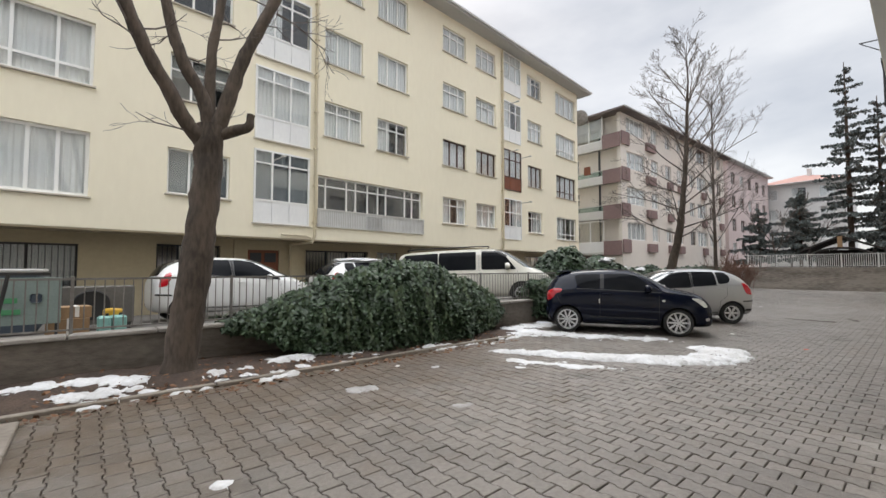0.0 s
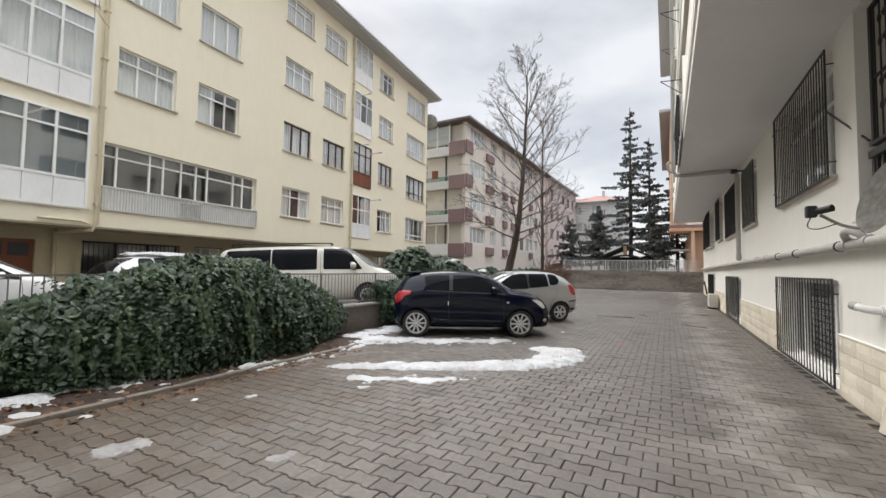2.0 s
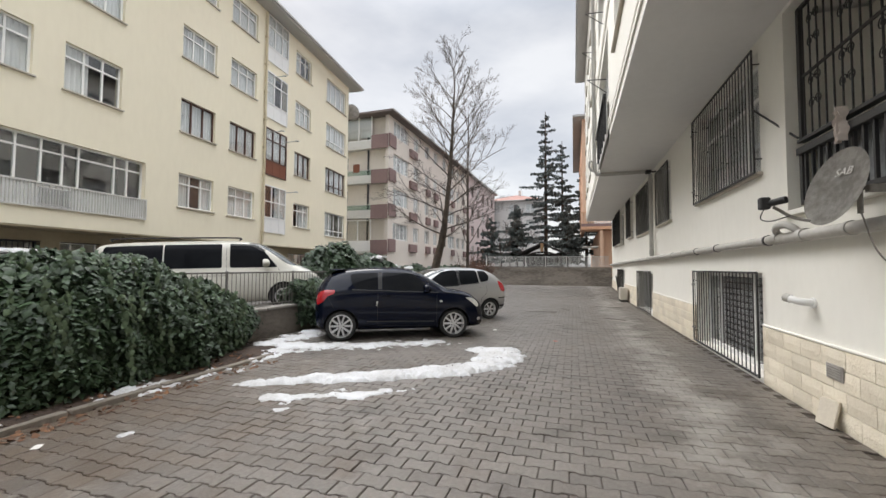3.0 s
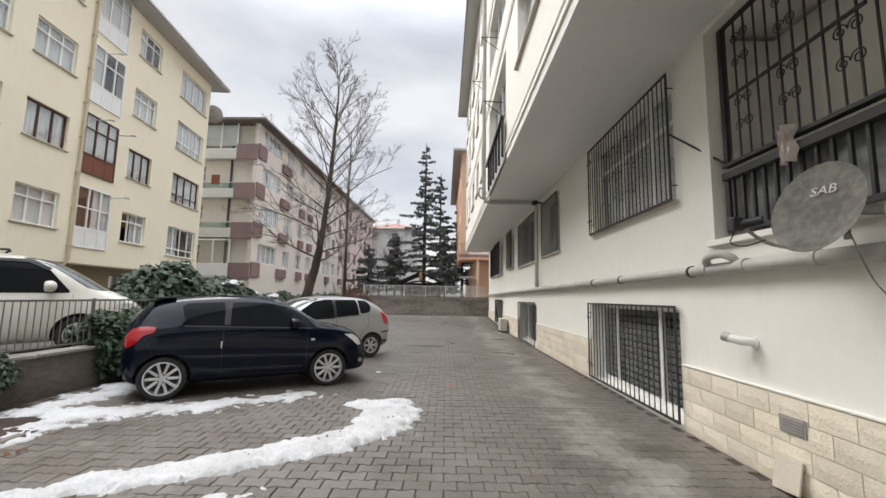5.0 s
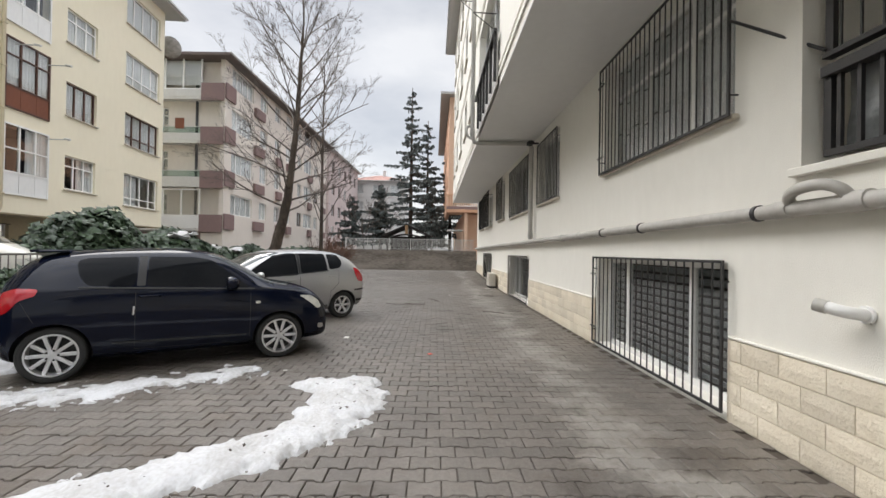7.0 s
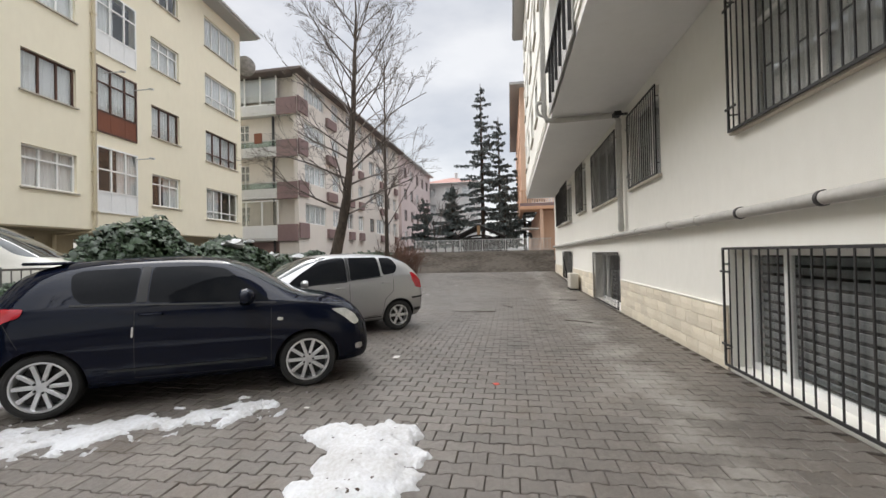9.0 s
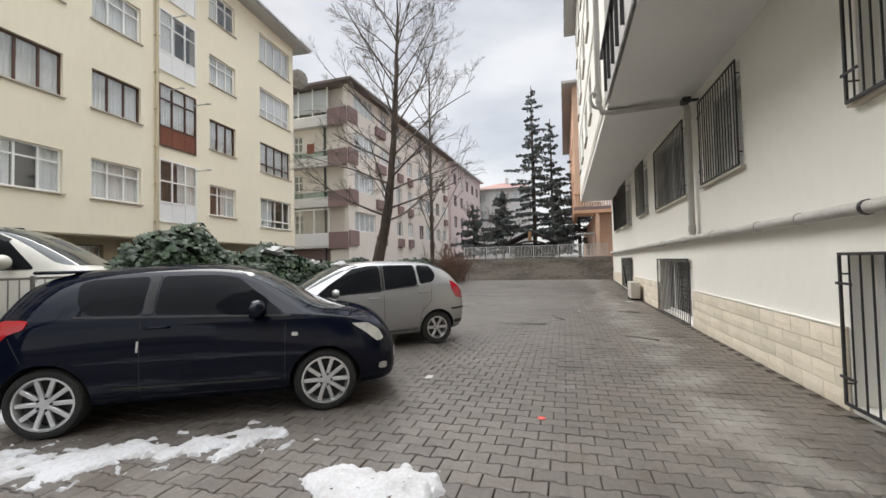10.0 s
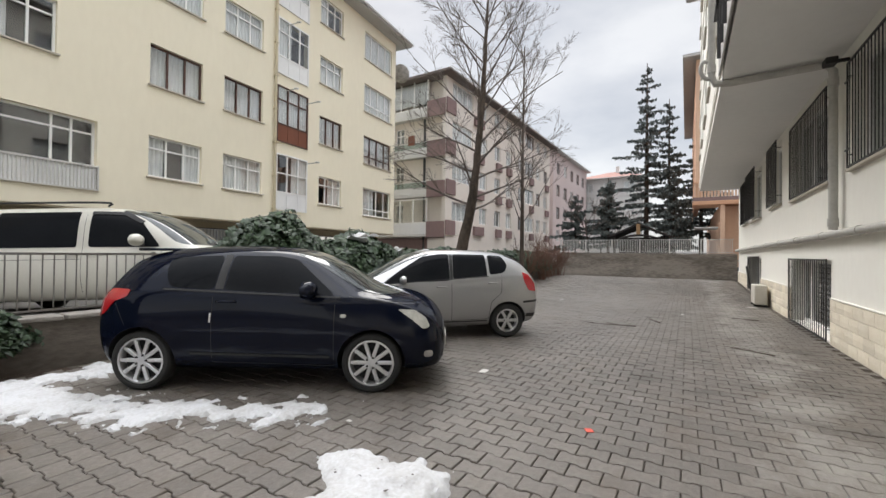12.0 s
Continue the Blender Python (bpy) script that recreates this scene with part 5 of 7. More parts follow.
def five_door(name, label, paint):
    car = thing(name, label, "car")
    W = [(1.225, 0.71, 0.295), (1.225, -0.71, 0.295), (-1.225, 0.71, 0.295), (-1.225, -0.71, 0.295)]
    xs = -1.82, -1.79, -1.72, -1.58, -1.2, -0.5, 0.1, 0.45, 0.85, 1.2, 1.42, 1.68, 1.88, 1.97
    under = 0.42, 0.32, 0.24, 0.21, 0.19, 0.18, 0.18, 0.18, 0.18, 0.18, 0.19, 0.19, 0.21, 0.28
    belt = 0.80, 0.90, 1.0, 1.05, 1.06, 1.0, 0.965, 0.94, 0.91, 0.89, 0.85, 0.77, 0.64, 0.52
    top = 0.93, 1.02, 1.16, 1.36, 1.50, 1.53, 1.515, 1.45, 1.26, 1.07, 0.985, 0.88, 0.74, 0.6
    sill_w = 0.54, 0.68, 0.75, 0.79, 0.795, 0.795, 0.795, 0.795, 0.795, 0.79, 0.78, 0.74, 0.63, 0.48
    side_w = 0.62, 0.74, 0.805, 0.83, 0.838, 0.835, 0.835, 0.835, 0.838, 0.838, 0.825, 0.785, 0.67, 0.52
    belt_w = 0.6, 0.71, 0.78, 0.8, 0.815, 0.815, 0.812, 0.81, 0.805, 0.8, 0.785, 0.74, 0.63, 0.49
    roof_w = 0.5, 0.56, 0.58, 0.58, 0.585, 0.59, 0.59, 0.585, 0.6, 0.62, 0.64, 0.6, 0.52, 0.4
    st = list(zip(xs, under, belt, top, sill_w, side_w, belt_w, roof_w))
    body, tree = car_body("body", st, W, 0.335, paint, car)
    wins = [rounded([(-0.19, 0.985), (0.94, 0.935), (0.65, 1.15), (0.27, 1.385), (0.0, 1.43), (-0.20, 1.435)], 0.04), rounded([(-0.855, 1.07), (-0.245, 1.02), (-0.27, 1.435), (-0.855, 1.43)], 0.03),
            rounded([(-1.165, 1.12), (-0.90, 1.085), (-0.90, 1.425), (-1.18, 1.41), (-1.25, 1.25)], 0.06)]
    for side in (1, -1):
        for k, o in enumerate(wins):
            on_body("side_window", tree, o, "side", M["tint"], car, side, 0.004)
        on_body("door_pillar", tree, rounded([(-0.24, 1.01), (-0.195, 1.0), (-0.205, 1.435), (-0.265, 1.435)], 0.01), "side", M["plastic"], car, side, 0.005)
        on_body("tail_light", tree, rounded([(-1.74, 0.80), (-1.60, 0.82), (-1.52, 0.98), (-1.50, 1.13), (-1.60, 1.10), (-1.72, 0.95)], 0.03), "side", M["red_lamp"], car, side, 0.008, "red tail light", 0.04)
        on_body("headlight", tree, rounded([(1.42, 0.82), (1.52, 0.68), (1.76, 0.60), (1.82, 0.68), (1.62, 0.80)], 0.05), "side", M["clear_lamp"], car, side, 0.008, "clear headlight", 0.04)
        on_body("window_trim", tree, rounded(strip((-0.88, 1.06), (0.92, 0.925), 0.014), 0.005), "side", M["plastic"], car, side, 0.005, "", 0.08)
        for x, z in ((-0.05, 0.88), (-0.95, 0.945)):
            handle(car, tree, x, z, side, paint)
        on_body("sill_strip", tree, strip((-0.86, 0.30), (0.92, 0.27), 0.02), "side", M["plastic"], car, side, 0.004, "", 0.08)
        on_body("bumper_strip", tree, rounded(strip((-1.79, 0.64), (-1.50, 0.62), 0.035), 0.01), "side", M["plastic"], car, side, 0.008, "black bumper strip", 0.05)
        mirror_pod(car, 0.61, side * 0.80, 1.0, side, paint, 0.9)
    seams(tree, car, [((-0.225, 0.32), (-0.22, 1.0)), ((0.93, 0.30), (0.92, 0.92)), ((-0.225, 0.31), (0.93, 0.29)), ((-0.875, 0.33), (-0.92, 0.62)), ((-0.92, 0.62), (-1.10, 0.78)), ((-1.10, 0.78), (-1.11, 1.07)), ((-0.875, 0.33), (-0.225, 0.31))])
    on_body("windscreen", tree, rounded([(-0.66, 0.98), (0.66, 0.98), (0.53, 1.45), (-0.53, 1.45)], 0.08), "front", M["wscreen"], car, 1, 0.004, "grey-green windscreen")
    on_body("rear_window", tree, rounded([(-0.58, 1.06), (0.58, 1.06), (0.5, 1.42), (-0.5, 1.42)], 0.08), "rear", M["tint"], car, 1, 0.004)
    on_body("rear_bumper", tree, rounded([(-1.80, 0.36), (-1.56, 0.36), (-1.56, 0.42), (-1.80, 0.42)], 0.02), "side", M["plastic"], car, 1, 0.006)
    plate_bars(car, -1.80, 0.80)
    for X, Y, Z in W:
        s = 1 if Y > 0 else -1
        make_wheel(car, 0.295, 0.195, 0.18, 6, (X, Y, Z), s, spoke_w=0.05)
    return car


def panel_van():
    car = thing("passenger_van", "off-white passenger van with dark side windows and a roof rail", "van")
    W = [(1.55, 0.80, 0.33), (1.55, -0.80, 0.33), (-1.55, 0.80, 0.33), (-1.55, -0.80, 0.33)]
    xs = -2.62, -2.59, -2.5, -2, -0.8, 0.4, 0.85, 1.15, 1.55, 1.85, 2.05, 2.35, 2.52, 2.58
    under = 0.4, 0.28, 0.24, 0.22, 0.21, 0.21, 0.21, 0.21, 0.22, 0.22, 0.22, 0.23, 0.26, 0.34
    belt = 0.85, 0.92, 0.98, 1, 1, 1, 1, 1, 0.99, 0.97, 0.94, 0.86, 0.72, 0.58
    top = 1.2, 1.62, 1.72, 1.76, 1.78, 1.775, 1.73, 1.62, 1.38, 1.17, 1.08, 0.98, 0.82, 0.68
    sill_w = 0.68, 0.82, 0.86, 0.87, 0.87, 0.87, 0.87, 0.87, 0.865, 0.86, 0.84, 0.78, 0.64, 0.5
    side_w = 0.78, 0.9, 0.93, 0.945, 0.945, 0.945, 0.945, 0.945, 0.94, 0.93, 0.91, 0.83, 0.68, 0.55
    belt_w = 0.76, 0.88, 0.915, 0.93, 0.93, 0.93, 0.925, 0.92, 0.91, 0.89, 0.86, 0.78, 0.64, 0.52
    roof_w = 0.68, 0.74, 0.76, 0.78, 0.79, 0.79, 0.78, 0.77, 0.76, 0.76, 0.74, 0.66, 0.54, 0.44
    top = [z + 0.06 * min(1.0, max(0.0, (z - 1.0) / 0.6)) for z in top]
    st = list(zip(xs, under, belt, top, sill_w, side_w, belt_w, roof_w))
    body, tree = car_body("body", st, W, 0.385, M["cream_paint"], car)
    wins = [rounded([(0.30, 1.08), (1.42, 1.06), (1.05, 1.50), (0.80, 1.60), (0.30, 1.62)], 0.06), rounded([(-1.13, 1.09), (0.12, 1.08), (0.12, 1.63), (-1.13, 1.63)], 0.04), rounded([(-2.40, 1.10), (-1.16, 1.09), (-1.16, 1.63), (-2.36, 1.60)], 0.04)]
    wins = [[(x, z + 0.02 + 0.06 * min(1.0, max(0.0, (z - 1.0) / 0.6))) for x, z in o] for o in wins]
    for side in (1, -1):
        for o in wins:
            on_body("side_window", tree, o, "side", M["tint"], car, side, 0.004)
        on_body("window_visor", tree, rounded([(0.30, 1.66), (0.80, 1.64), (1.08, 1.49), (1.12, 1.53), (0.84, 1.69), (0.30, 1.705)], 0.01), "side", M["plastic"], car, side, 0.02)
        on_body("tail_light", tree, rounded([(-2.60, 0.75), (-2.52, 0.75), (-2.52, 1.25), (-2.60, 1.2)], 0.03), "side", M["red_lamp"], car, side, 0.008)
        on_body("headlight", tree, rounded([(2.05, 0.86), (2.2, 0.72), (2.44, 0.66), (2.46, 0.76), (2.26, 0.88)], 0.04), "side", M["clear_lamp"], car, side, 0.008)
        for x in (0.42, 0.08):
            handle(car, tree, x, 0.98, side, M["cream_paint"], 0.2)
        mirror_pod(car, 1.15, side * 0.92, 1.20, side, M["cream_paint"], 1.35)
        tubes("roof_rail", [(smooth_line([(-2.2, side * 0.70, 1.80), (-2.05, side * 0.70, 1.87), (0.35, side * 0.71, 1.875), (0.5, side * 0.71, 1.80)], 4), 0.018)], M["plastic"], car, "", 6)
    seams(tree, car, [((0.22, 0.3), (0.22, 1.66)), ((1.46, 0.9), (1.44, 1.06)), ((-1.1, 0.3), (-1.1, 1.05)), ((-2.4, 0.93), (0.2, 0.91))])
    on_body("windscreen", tree, rounded([(-0.82, 1.12), (0.82, 1.12), (0.70, 1.74), (-0.70, 1.74)], 0.08), "front", M["wscreen"], car, 1, 0.004)
    on_body("rear_window", tree, rounded([(-0.7, 1.05), (0.7, 1.05), (0.64, 1.66), (-0.64, 1.66)], 0.08), "rear", M["tint"], car, 1, 0.004)
    on_body("grille", tree, rounded([(-0.45, 0.62), (0.45, 0.62), (0.5, 0.76), (-0.5, 0.76)], 0.03), "front", M["plastic"], car, 1, 0.006)
    for X, Y, Z in W:
        make_wheel(car, 0.33, 0.215, 0.21, 7, (X, Y, Z), 1 if Y > 0 else -1, spoke_w=0.05)
    return car


def place_by_wheels(car, rear, heading, half_base, half_width, side):
    """Stand a car so that its rear wheel's outer face on one side (+1 left, -1 right) is at rear (x, y)."""
    a = radians(heading)
    h, l = Vector((math.cos(a), math.sin(a))), Vector((-math.sin(a), math.cos(a)))
    c = Vector(rear) + h * half_base - l * (side * half_width)
    car.matrix_basis = pose(c.x, c.y, 0, 0, 0, heading)


black_car = hatchback_black()
place_by_wheels(black_car, (9.028, 4.559), -59.2, 1.19, 0.815, -1)
silver_car = five_door("compact_minivan", "silver compact minivan parked with its nose to the hedge", M["silver_paint"])
place_by_wheels(silver_car, (13.727, 2.399), 132, 1.225, 0.80, 1)
white_car = five_door("white_hatchback", "white five-door hatchback parked behind the railing", M["white_paint"])
white_car.matrix_basis = pose(3.05, 10.6, lot_height(10.6) + 0.004, -2.4, 0, 3)
van = panel_van()
van.matrix_basis = pose(10.38, 8.95, lot_height(8.95) - 0.01, -1.5, -2.1, -54)
snowy_car = copy_thing(white_car, pose(7.4, 11.2, lot_height(11.2) + 0.004, -2.4, 0, 2))
tagged(snowy_car, "white car with snow on its roof behind the ivy", "car")


# ---- plants ----
def leaf_cloud(name, centres, normals, sizes, material, parent, droop=0.35, seed=1, label="", long=1.25):
    """Many small folded leaves in one mesh; each leaf: two halves bent along the midrib, of six points."""
    r = np.random.RandomState(seed)
    n = len(centres)
    c, nrm = np.asarray(centres, float), np.asarray(normals, float)
    nrm /= np.linalg.norm(nrm, axis=1, keepdims=True) + 1e-9
    down = np.tile(np.array([0, 0, -1.0]), (n, 1)) + r.normal(0, 0.55, (n, 3))
    along = down - nrm * (down * nrm).sum(1, keepdims=True)
    along /= np.linalg.norm(along, axis=1, keepdims=True) + 1e-9
    across = np.cross(nrm, along)
    s = np.asarray(sizes, float)[:, None]
    base = c - along * s * 0.5 * long
    tip = c + along * s * 0.62 * long - nrm * s * droop
    mid = c + nrm * s * 0.05
    la, ra = c - across * s * 0.52 - nrm * s * 0.14 - along * s * 0.1, c + across * s * 0.52 - nrm * s * 0.14 - along * s * 0.1
    lb, rb = c - across * s * 0.34 - nrm * s * 0.12 + along * s * 0.3, c + across * s * 0.34 - nrm * s * 0.12 + along * s * 0.3
    V = np.stack([base, la, lb, tip, rb, ra, mid], 1).reshape(-1, 3)
    o = (np.arange(n) * 7)[:, None]
    quads = np.concatenate([o + np.array([[0, 6, 1, 1]]), o + np.array([[1, 6, 2, 2]]), o + np.array([[2, 6, 3, 3]]), o + np.array([[3, 6, 4, 4]]), o + np.array([[4, 6, 5, 5]]), o + np.array([[5, 6, 0, 0]])], 0)[:, :3]
    mesh = bpy.data.meshes.new(name)
    mesh.vertices.add(len(V))
    mesh.vertices.foreach_set("co", V.ravel())
    mesh.loops.add(len(quads) * 3)
    mesh.polygons.add(len(quads))
    mesh.polygons.foreach_set("loop_start", np.arange(len(quads)) * 3)
    mesh.loops.foreach_set("vertex_index", quads.ravel().astype(np.int32))
    mesh.update(calc_edges=True)
    ob = link_mesh(name, mesh, material, parent, label)
    ob["kind"] = "stuff"
    return ob


def ivy_mound(name, label, x0, x1, top, y_back, y_front, ground, count, seed, size=(0.055, 0.115), strands=0, strand_len=0.6):
    """Ivy heaped over a wall: top(x) is its crest, it bulges towards y_front and hangs down to ground(x)."""
    r = np.random.RandomState(seed)
    plant = thing(name, label, "hedge")
    # Dense inner mass, well under the leaves, coloured dark as the shade between them.
    V, F = [], []
    nu, nv = 60, 18
    def surf(u, v, inset=0.0):
        x = x0 + (x1 - x0) * u
        h, g = top(x), ground(x)
        ends = min(1.0, 6 * u * (1 - u) + 0.15)
        a = v * math.pi * 0.998
        # v = 0: back foot of the crest, 0.45: crest, 1: front foot
        yc = (y_back + y_front(x)) / 2
        hw = (y_back - y_front(x)) / 2 * ends
        bump = 0.15 * noise.noise(Vector((x * 1.5, v * 3.0, seed))) + 0.11 * noise.noise(Vector((x * 4.1, v * 8.0, seed + 4)))
        y = yc + (hw + bump - inset) * math.cos(a)
        z = g + (h - g - inset + bump) * (max(0.0, math.sin(a)) ** 0.62)
        return Vector((x, y, z))
    for i in range(nu + 1):
        for j in range(nv + 1):
            V.append(surf(i / nu, j / nv, 0.10))
    for i in range(nu):
        for j in range(nv):
            q = i * (nv + 1) + j
            F.append((q, q + nv + 1, q + nv + 2, q + 1))
    raw("inner_foliage", V, F, M["inner_shade"], plant, "", True)
    # Drooping sprays: each starts on the mass, arches outwards and hangs, with leaves set alternately along it.
    C, N, S = [], [], []
    per = 15
    for _ in range(count // per):
        u, v = r.rand(), r.rand() ** 0.85
        if r.rand() < 0.5:
            v = 1 - math.asin(r.rand() ** 1.61) / math.pi
        p = surf(u, v, 0.04)
        n = Vector((r.normal(0, 0.35), -1.0 if v > 0.3 else r.normal(0, 0.6), 0.35 + 0.9 * (1 - v))).normalized()
        length = r.uniform(0.16, 0.5)
        side = Vector((n.y, -n.x, 0)).normalized()
        q, d = p.copy(), n + side * r.normal(0, 0.5)
        sz = r.uniform(size[0], size[1])
        for k in range(per):
            d = (d + Vector((0, 0, -0.24)) + Vector(r.normal(0, 0.08, 3))).normalized()
            q = q + d * (length / per)
            if q.z < ground(q.x) + 0.03:
                break
            C.append(q + side * ((-1) ** k * sz * 0.55) + Vector(r.normal(0, 0.012, 3)))
            N.append(n * 0.6 + Vector((0, 0, 0.75)) + side * ((-1) ** k * 0.35) + Vector(r.normal(0, 0.35, 3)))
            S.append(sz * (1.1 - 0.6 * k / per) * r.uniform(0.8, 1.2))
    leaf_cloud("leaves", np.array(C), np.array(N), S, M["leaf"], plant, 0.3, seed, "", 1.5)
    if strands:
        C, N, S = [], [], []
        for k in range(strands):
            u = 0.06 + 0.88 * r.rand()
            v = 0.45 + 0.48 * r.rand()
            p = surf(u, v) + Vector((0, -0.17, 0.02))
            length = strand_len * (0.5 + r.rand())
            sway = r.normal(0, 0.1)
            for i in range(int(length / 0.03)):
                t = i * 0.03
                z = p.z - t
                if z < ground(p.x) + 0.05:
                    break
                C.append((p.x + sway * t + r.normal(0, 0.012), p.y - 0.06 * math.sin(min(1.5, t * 3)) + r.normal(0, 0.012), z))
                N.append((r.normal(0, 0.6), -1, 0.3 + r.normal(0, 0.3)))
                S.append(r.uniform(0.04, 0.075))
        leaf_cloud("hanging_shoot", np.array(C), np.array(N), S, M["leaf_pale"], plant, 0.2, seed + 1)
    return plant


def curve_fn(keys):
    xs, ys = [k[0] for k in keys], [k[1] for k in keys]
    return lambda x: float(np.interp(x, xs, ys))


ivy_top = curve_fn([(1.7, 0.5), (2.0, 0.68), (3.0, 1.10), (4.3, 1.58), (5.4, 1.72), (6.0, 1.66), (6.6, 1.44), (7.3, 1.16), (8.0, 0.86), (8.6, 0.58)])
ivy_front = curve_fn([(1.7, 6.15), (2.6, 5.75), (3.6, 5.45), (5.0, 5.3), (6.2, 5.35), (7.2, 5.6), (8.6, 6.0)])
ivy_foot = curve_fn([(1.7, 0.5), (2.3, 0.42), (3.0, 0.10), (5.0, 0.03), (6.6, 0.04), (7.4, 0.12), (8.6, 0.3)])
ivy_hedge = ivy_mound("ivy_hedge", "dense dark green ivy heaped over the railing, trailing shoots", 1.7, 8.6, ivy_top, 7.0, ivy_front, ivy_foot, 46000, 11, (0.05, 0.10), 110, 0.5)
back_top = curve_fn([(10.6, 0.95), (11.3, 1.35), (11.9, 2.05), (12.5, 2.25), (13.0, 1.85), (13.5, 1.55), (14.2, 1.9), (14.9, 2.0), (15.6, 1.62), (17.0, 1.5), (19.0, 1.62), (22.0, 1.72), (27.0, 1.75), (31.0, 1.6)])
ivy_back = ivy_mound("ivy_hedge", "broad-leaved dark green ivy over the wall behind the cars", 10.4, 20.0, back_top, 7.9, curve_fn([(10.4, 6.2), (12, 5.95), (20, 6.1)]), lambda x: 0.5 if x > 10.9 else 0.2, 36000, 23, (0.07, 0.13), 0, 0.6)
low_hedge = ivy_mound("low_hedge", "low dark evergreen hedge along the far part of the wall", 19.6, 31.2, lambda x: back_top(x) - 0.12, 7.6, lambda x: 6.15, lambda x: 0.5 + rise(x) * 0.5, 16000, 31, (0.06, 0.11))
side_ivy = ivy_mound("ivy_clump", "small ivy clump hanging beside the parked car", 10.0, 11.2, lambda x: 1.15, 6.9, lambda x: 5.95, lambda x: 0.12, 6000, 37, (0.05, 0.09), 20, 0.5)


def grow(lines, p, d, length, r0, depth, rnd, spread=0.55, up=0.25, kids=(2, 4), shrink=0.66, wob=0.12, min_r=0.004):
    """Bare branches: each line is a bent, tapering tube with side branches."""
    n = max(3, int(length / 0.22))
    pts, rad = [Vector(p)], [r0]
    d = Vector(d).normalized()
    for i in range(n):
        d = (d + Vector((rnd.gauss(0, wob), rnd.gauss(0, wob), rnd.gauss(0, wob) + up * 0.12))).normalized()
        pts.append(pts[-1] + d * (length / n))
        rad.append(max(min_r, r0 * (1 - 0.72 * (i + 1) / n)))
    lines.append((pts, rad))
    if depth <= 0:
        return
    k = rnd.randint(*kids)
    for j in range(k):
        t = 0.35 + 0.65 * (j + rnd.random()) / k
        i = min(n, max(1, int(t * n)))
        dd = (pts[i] - pts[i - 1]).normalized()
        side = Vector((rnd.gauss(0, 1), rnd.gauss(0, 1), rnd.gauss(0, 0.6)))
        side = (side - dd * side.dot(dd)).normalized()
        grow(lines, pts[i], dd + side * (spread + rnd.random() * 0.35) + Vector((0, 0, up)), length * shrink * (0.7 + 0.5 * rnd.random()), rad[i] * 0.62, depth - 1, rnd, spread, up, kids, shrink, wob, min_r)


def gnarl(ob, amount, scale):
    for v in ob.data.vertices:
        v.co += noise.noise_vector(v.co * scale) * amount


# Pollarded street tree in the soil strip.
rnd = random.Random(5)
pollard = thing("bare_tree", "leafless pollarded tree with thick forked limbs", "tree", m=pose(0.12, 0.18, 0.05))
trunk = tubes("trunk", [(smooth_line([(1.08, 5.6, -0.05), (1.12, 5.6, 0.5), (1.22, 5.6, 1.3), (1.30, 5.6, 2.1), (1.37, 5.6, 2.9), (1.37, 5.6, 3.3), (1.38, 5.6, 3.62)], 6), [0.225 - 0.0013 * i if i > 3 else 0.27 - 0.02 * i for i in range(37)])], M["bark"], pollard, "rough grey-brown bark", 18)
gnarl(trunk, 0.035, 5.0)
limbs = [([(1.33, 5.6, 3.3), (1.05, 5.55, 3.62), (0.80, 5.5, 4.05), (0.55, 5.45, 4.45), (0.22, 5.4, 5.3), (-0.1, 5.3, 6.6)], 0.115), ([(1.37, 5.62, 3.5), (1.30, 5.66, 4.0), (1.0, 5.7, 4.6), (0.82, 5.75, 5.3), (0.6, 5.8, 6.6)], 0.10),
         ([(1.38, 5.64, 3.5), (1.39, 5.72, 4.2), (1.42, 5.76, 4.9), (1.54, 5.8, 5.8), (1.6, 5.9, 7.0)], 0.085), ([(1.43, 5.58, 3.4), (1.62, 5.52, 4.1), (1.78, 5.48, 4.7), (2.1, 5.42, 5.5), (2.5, 5.35, 6.6)], 0.115),
         ([(1.45, 5.55, 3.45), (1.66, 5.48, 3.56), (1.86, 5.42, 3.66), (1.91, 5.40, 3.86)], 0.085)]
for pts, r0 in limbs:
    line = smooth_line(pts, 6)
    lb = tubes("limb", [(line, [r0 * (1 - 0.35 * i / len(line)) for i in range(len(line))])], M["bark"], pollard, "", 14)
    gnarl(lb, 0.022, 7.0)
    if len(pts) > 4:
        tw = []
        for _ in range(3):
            i = rnd.randint(len(line) // 2, len(line) - 2)
            grow(tw, line[i], (rnd.uniform(-1, 1), rnd.uniform(-0.6, 0.4), 0.15), 0.7, 0.014, 2, rnd, 0.6, 0.0, (1, 3), 0.6, 0.25, 0.003)
        grow(tw, line[-1], line[-1] - line[-3], 1.6, r0 * 0.5, 3, rnd)
        tubes("twigs", tw, M["twig"], pollard, "thin bare twigs", 5)["kind"] = "stuff"
tw = []
grow(tw, (1.2, 5.55, 3.45), (-1, -0.15, 0.05), 0.75, 0.016, 2, rnd, 0.5, 0.0, (2, 3), 0.6, 0.2, 0.003)
grow(tw, (1.5, 5.55, 3.5), (-0.1, -0.1, 1), 0.5, 0.012, 1, rnd, 0.5, 0.0, (1, 2), 0.6, 0.2, 0.003)
grow(tw, (2.25, 5.38, 5.6), (1, -0.1, 0.25), 1.0, 0.02, 3, rnd, 0.6, 0.03, (2, 4), 0.65, 0.22, 0.003)
grow(tw, (0.5, 5.44, 4.6), (-1, -0.1, 0.5), 1.0, 0.02, 3, rnd, 0.6, 0.0, (2, 3), 0.65, 0.22, 0.003)
tubes("twigs", tw, M["twig"], pollard, "thin bare twigs", 5)["kind"] = "stuff"

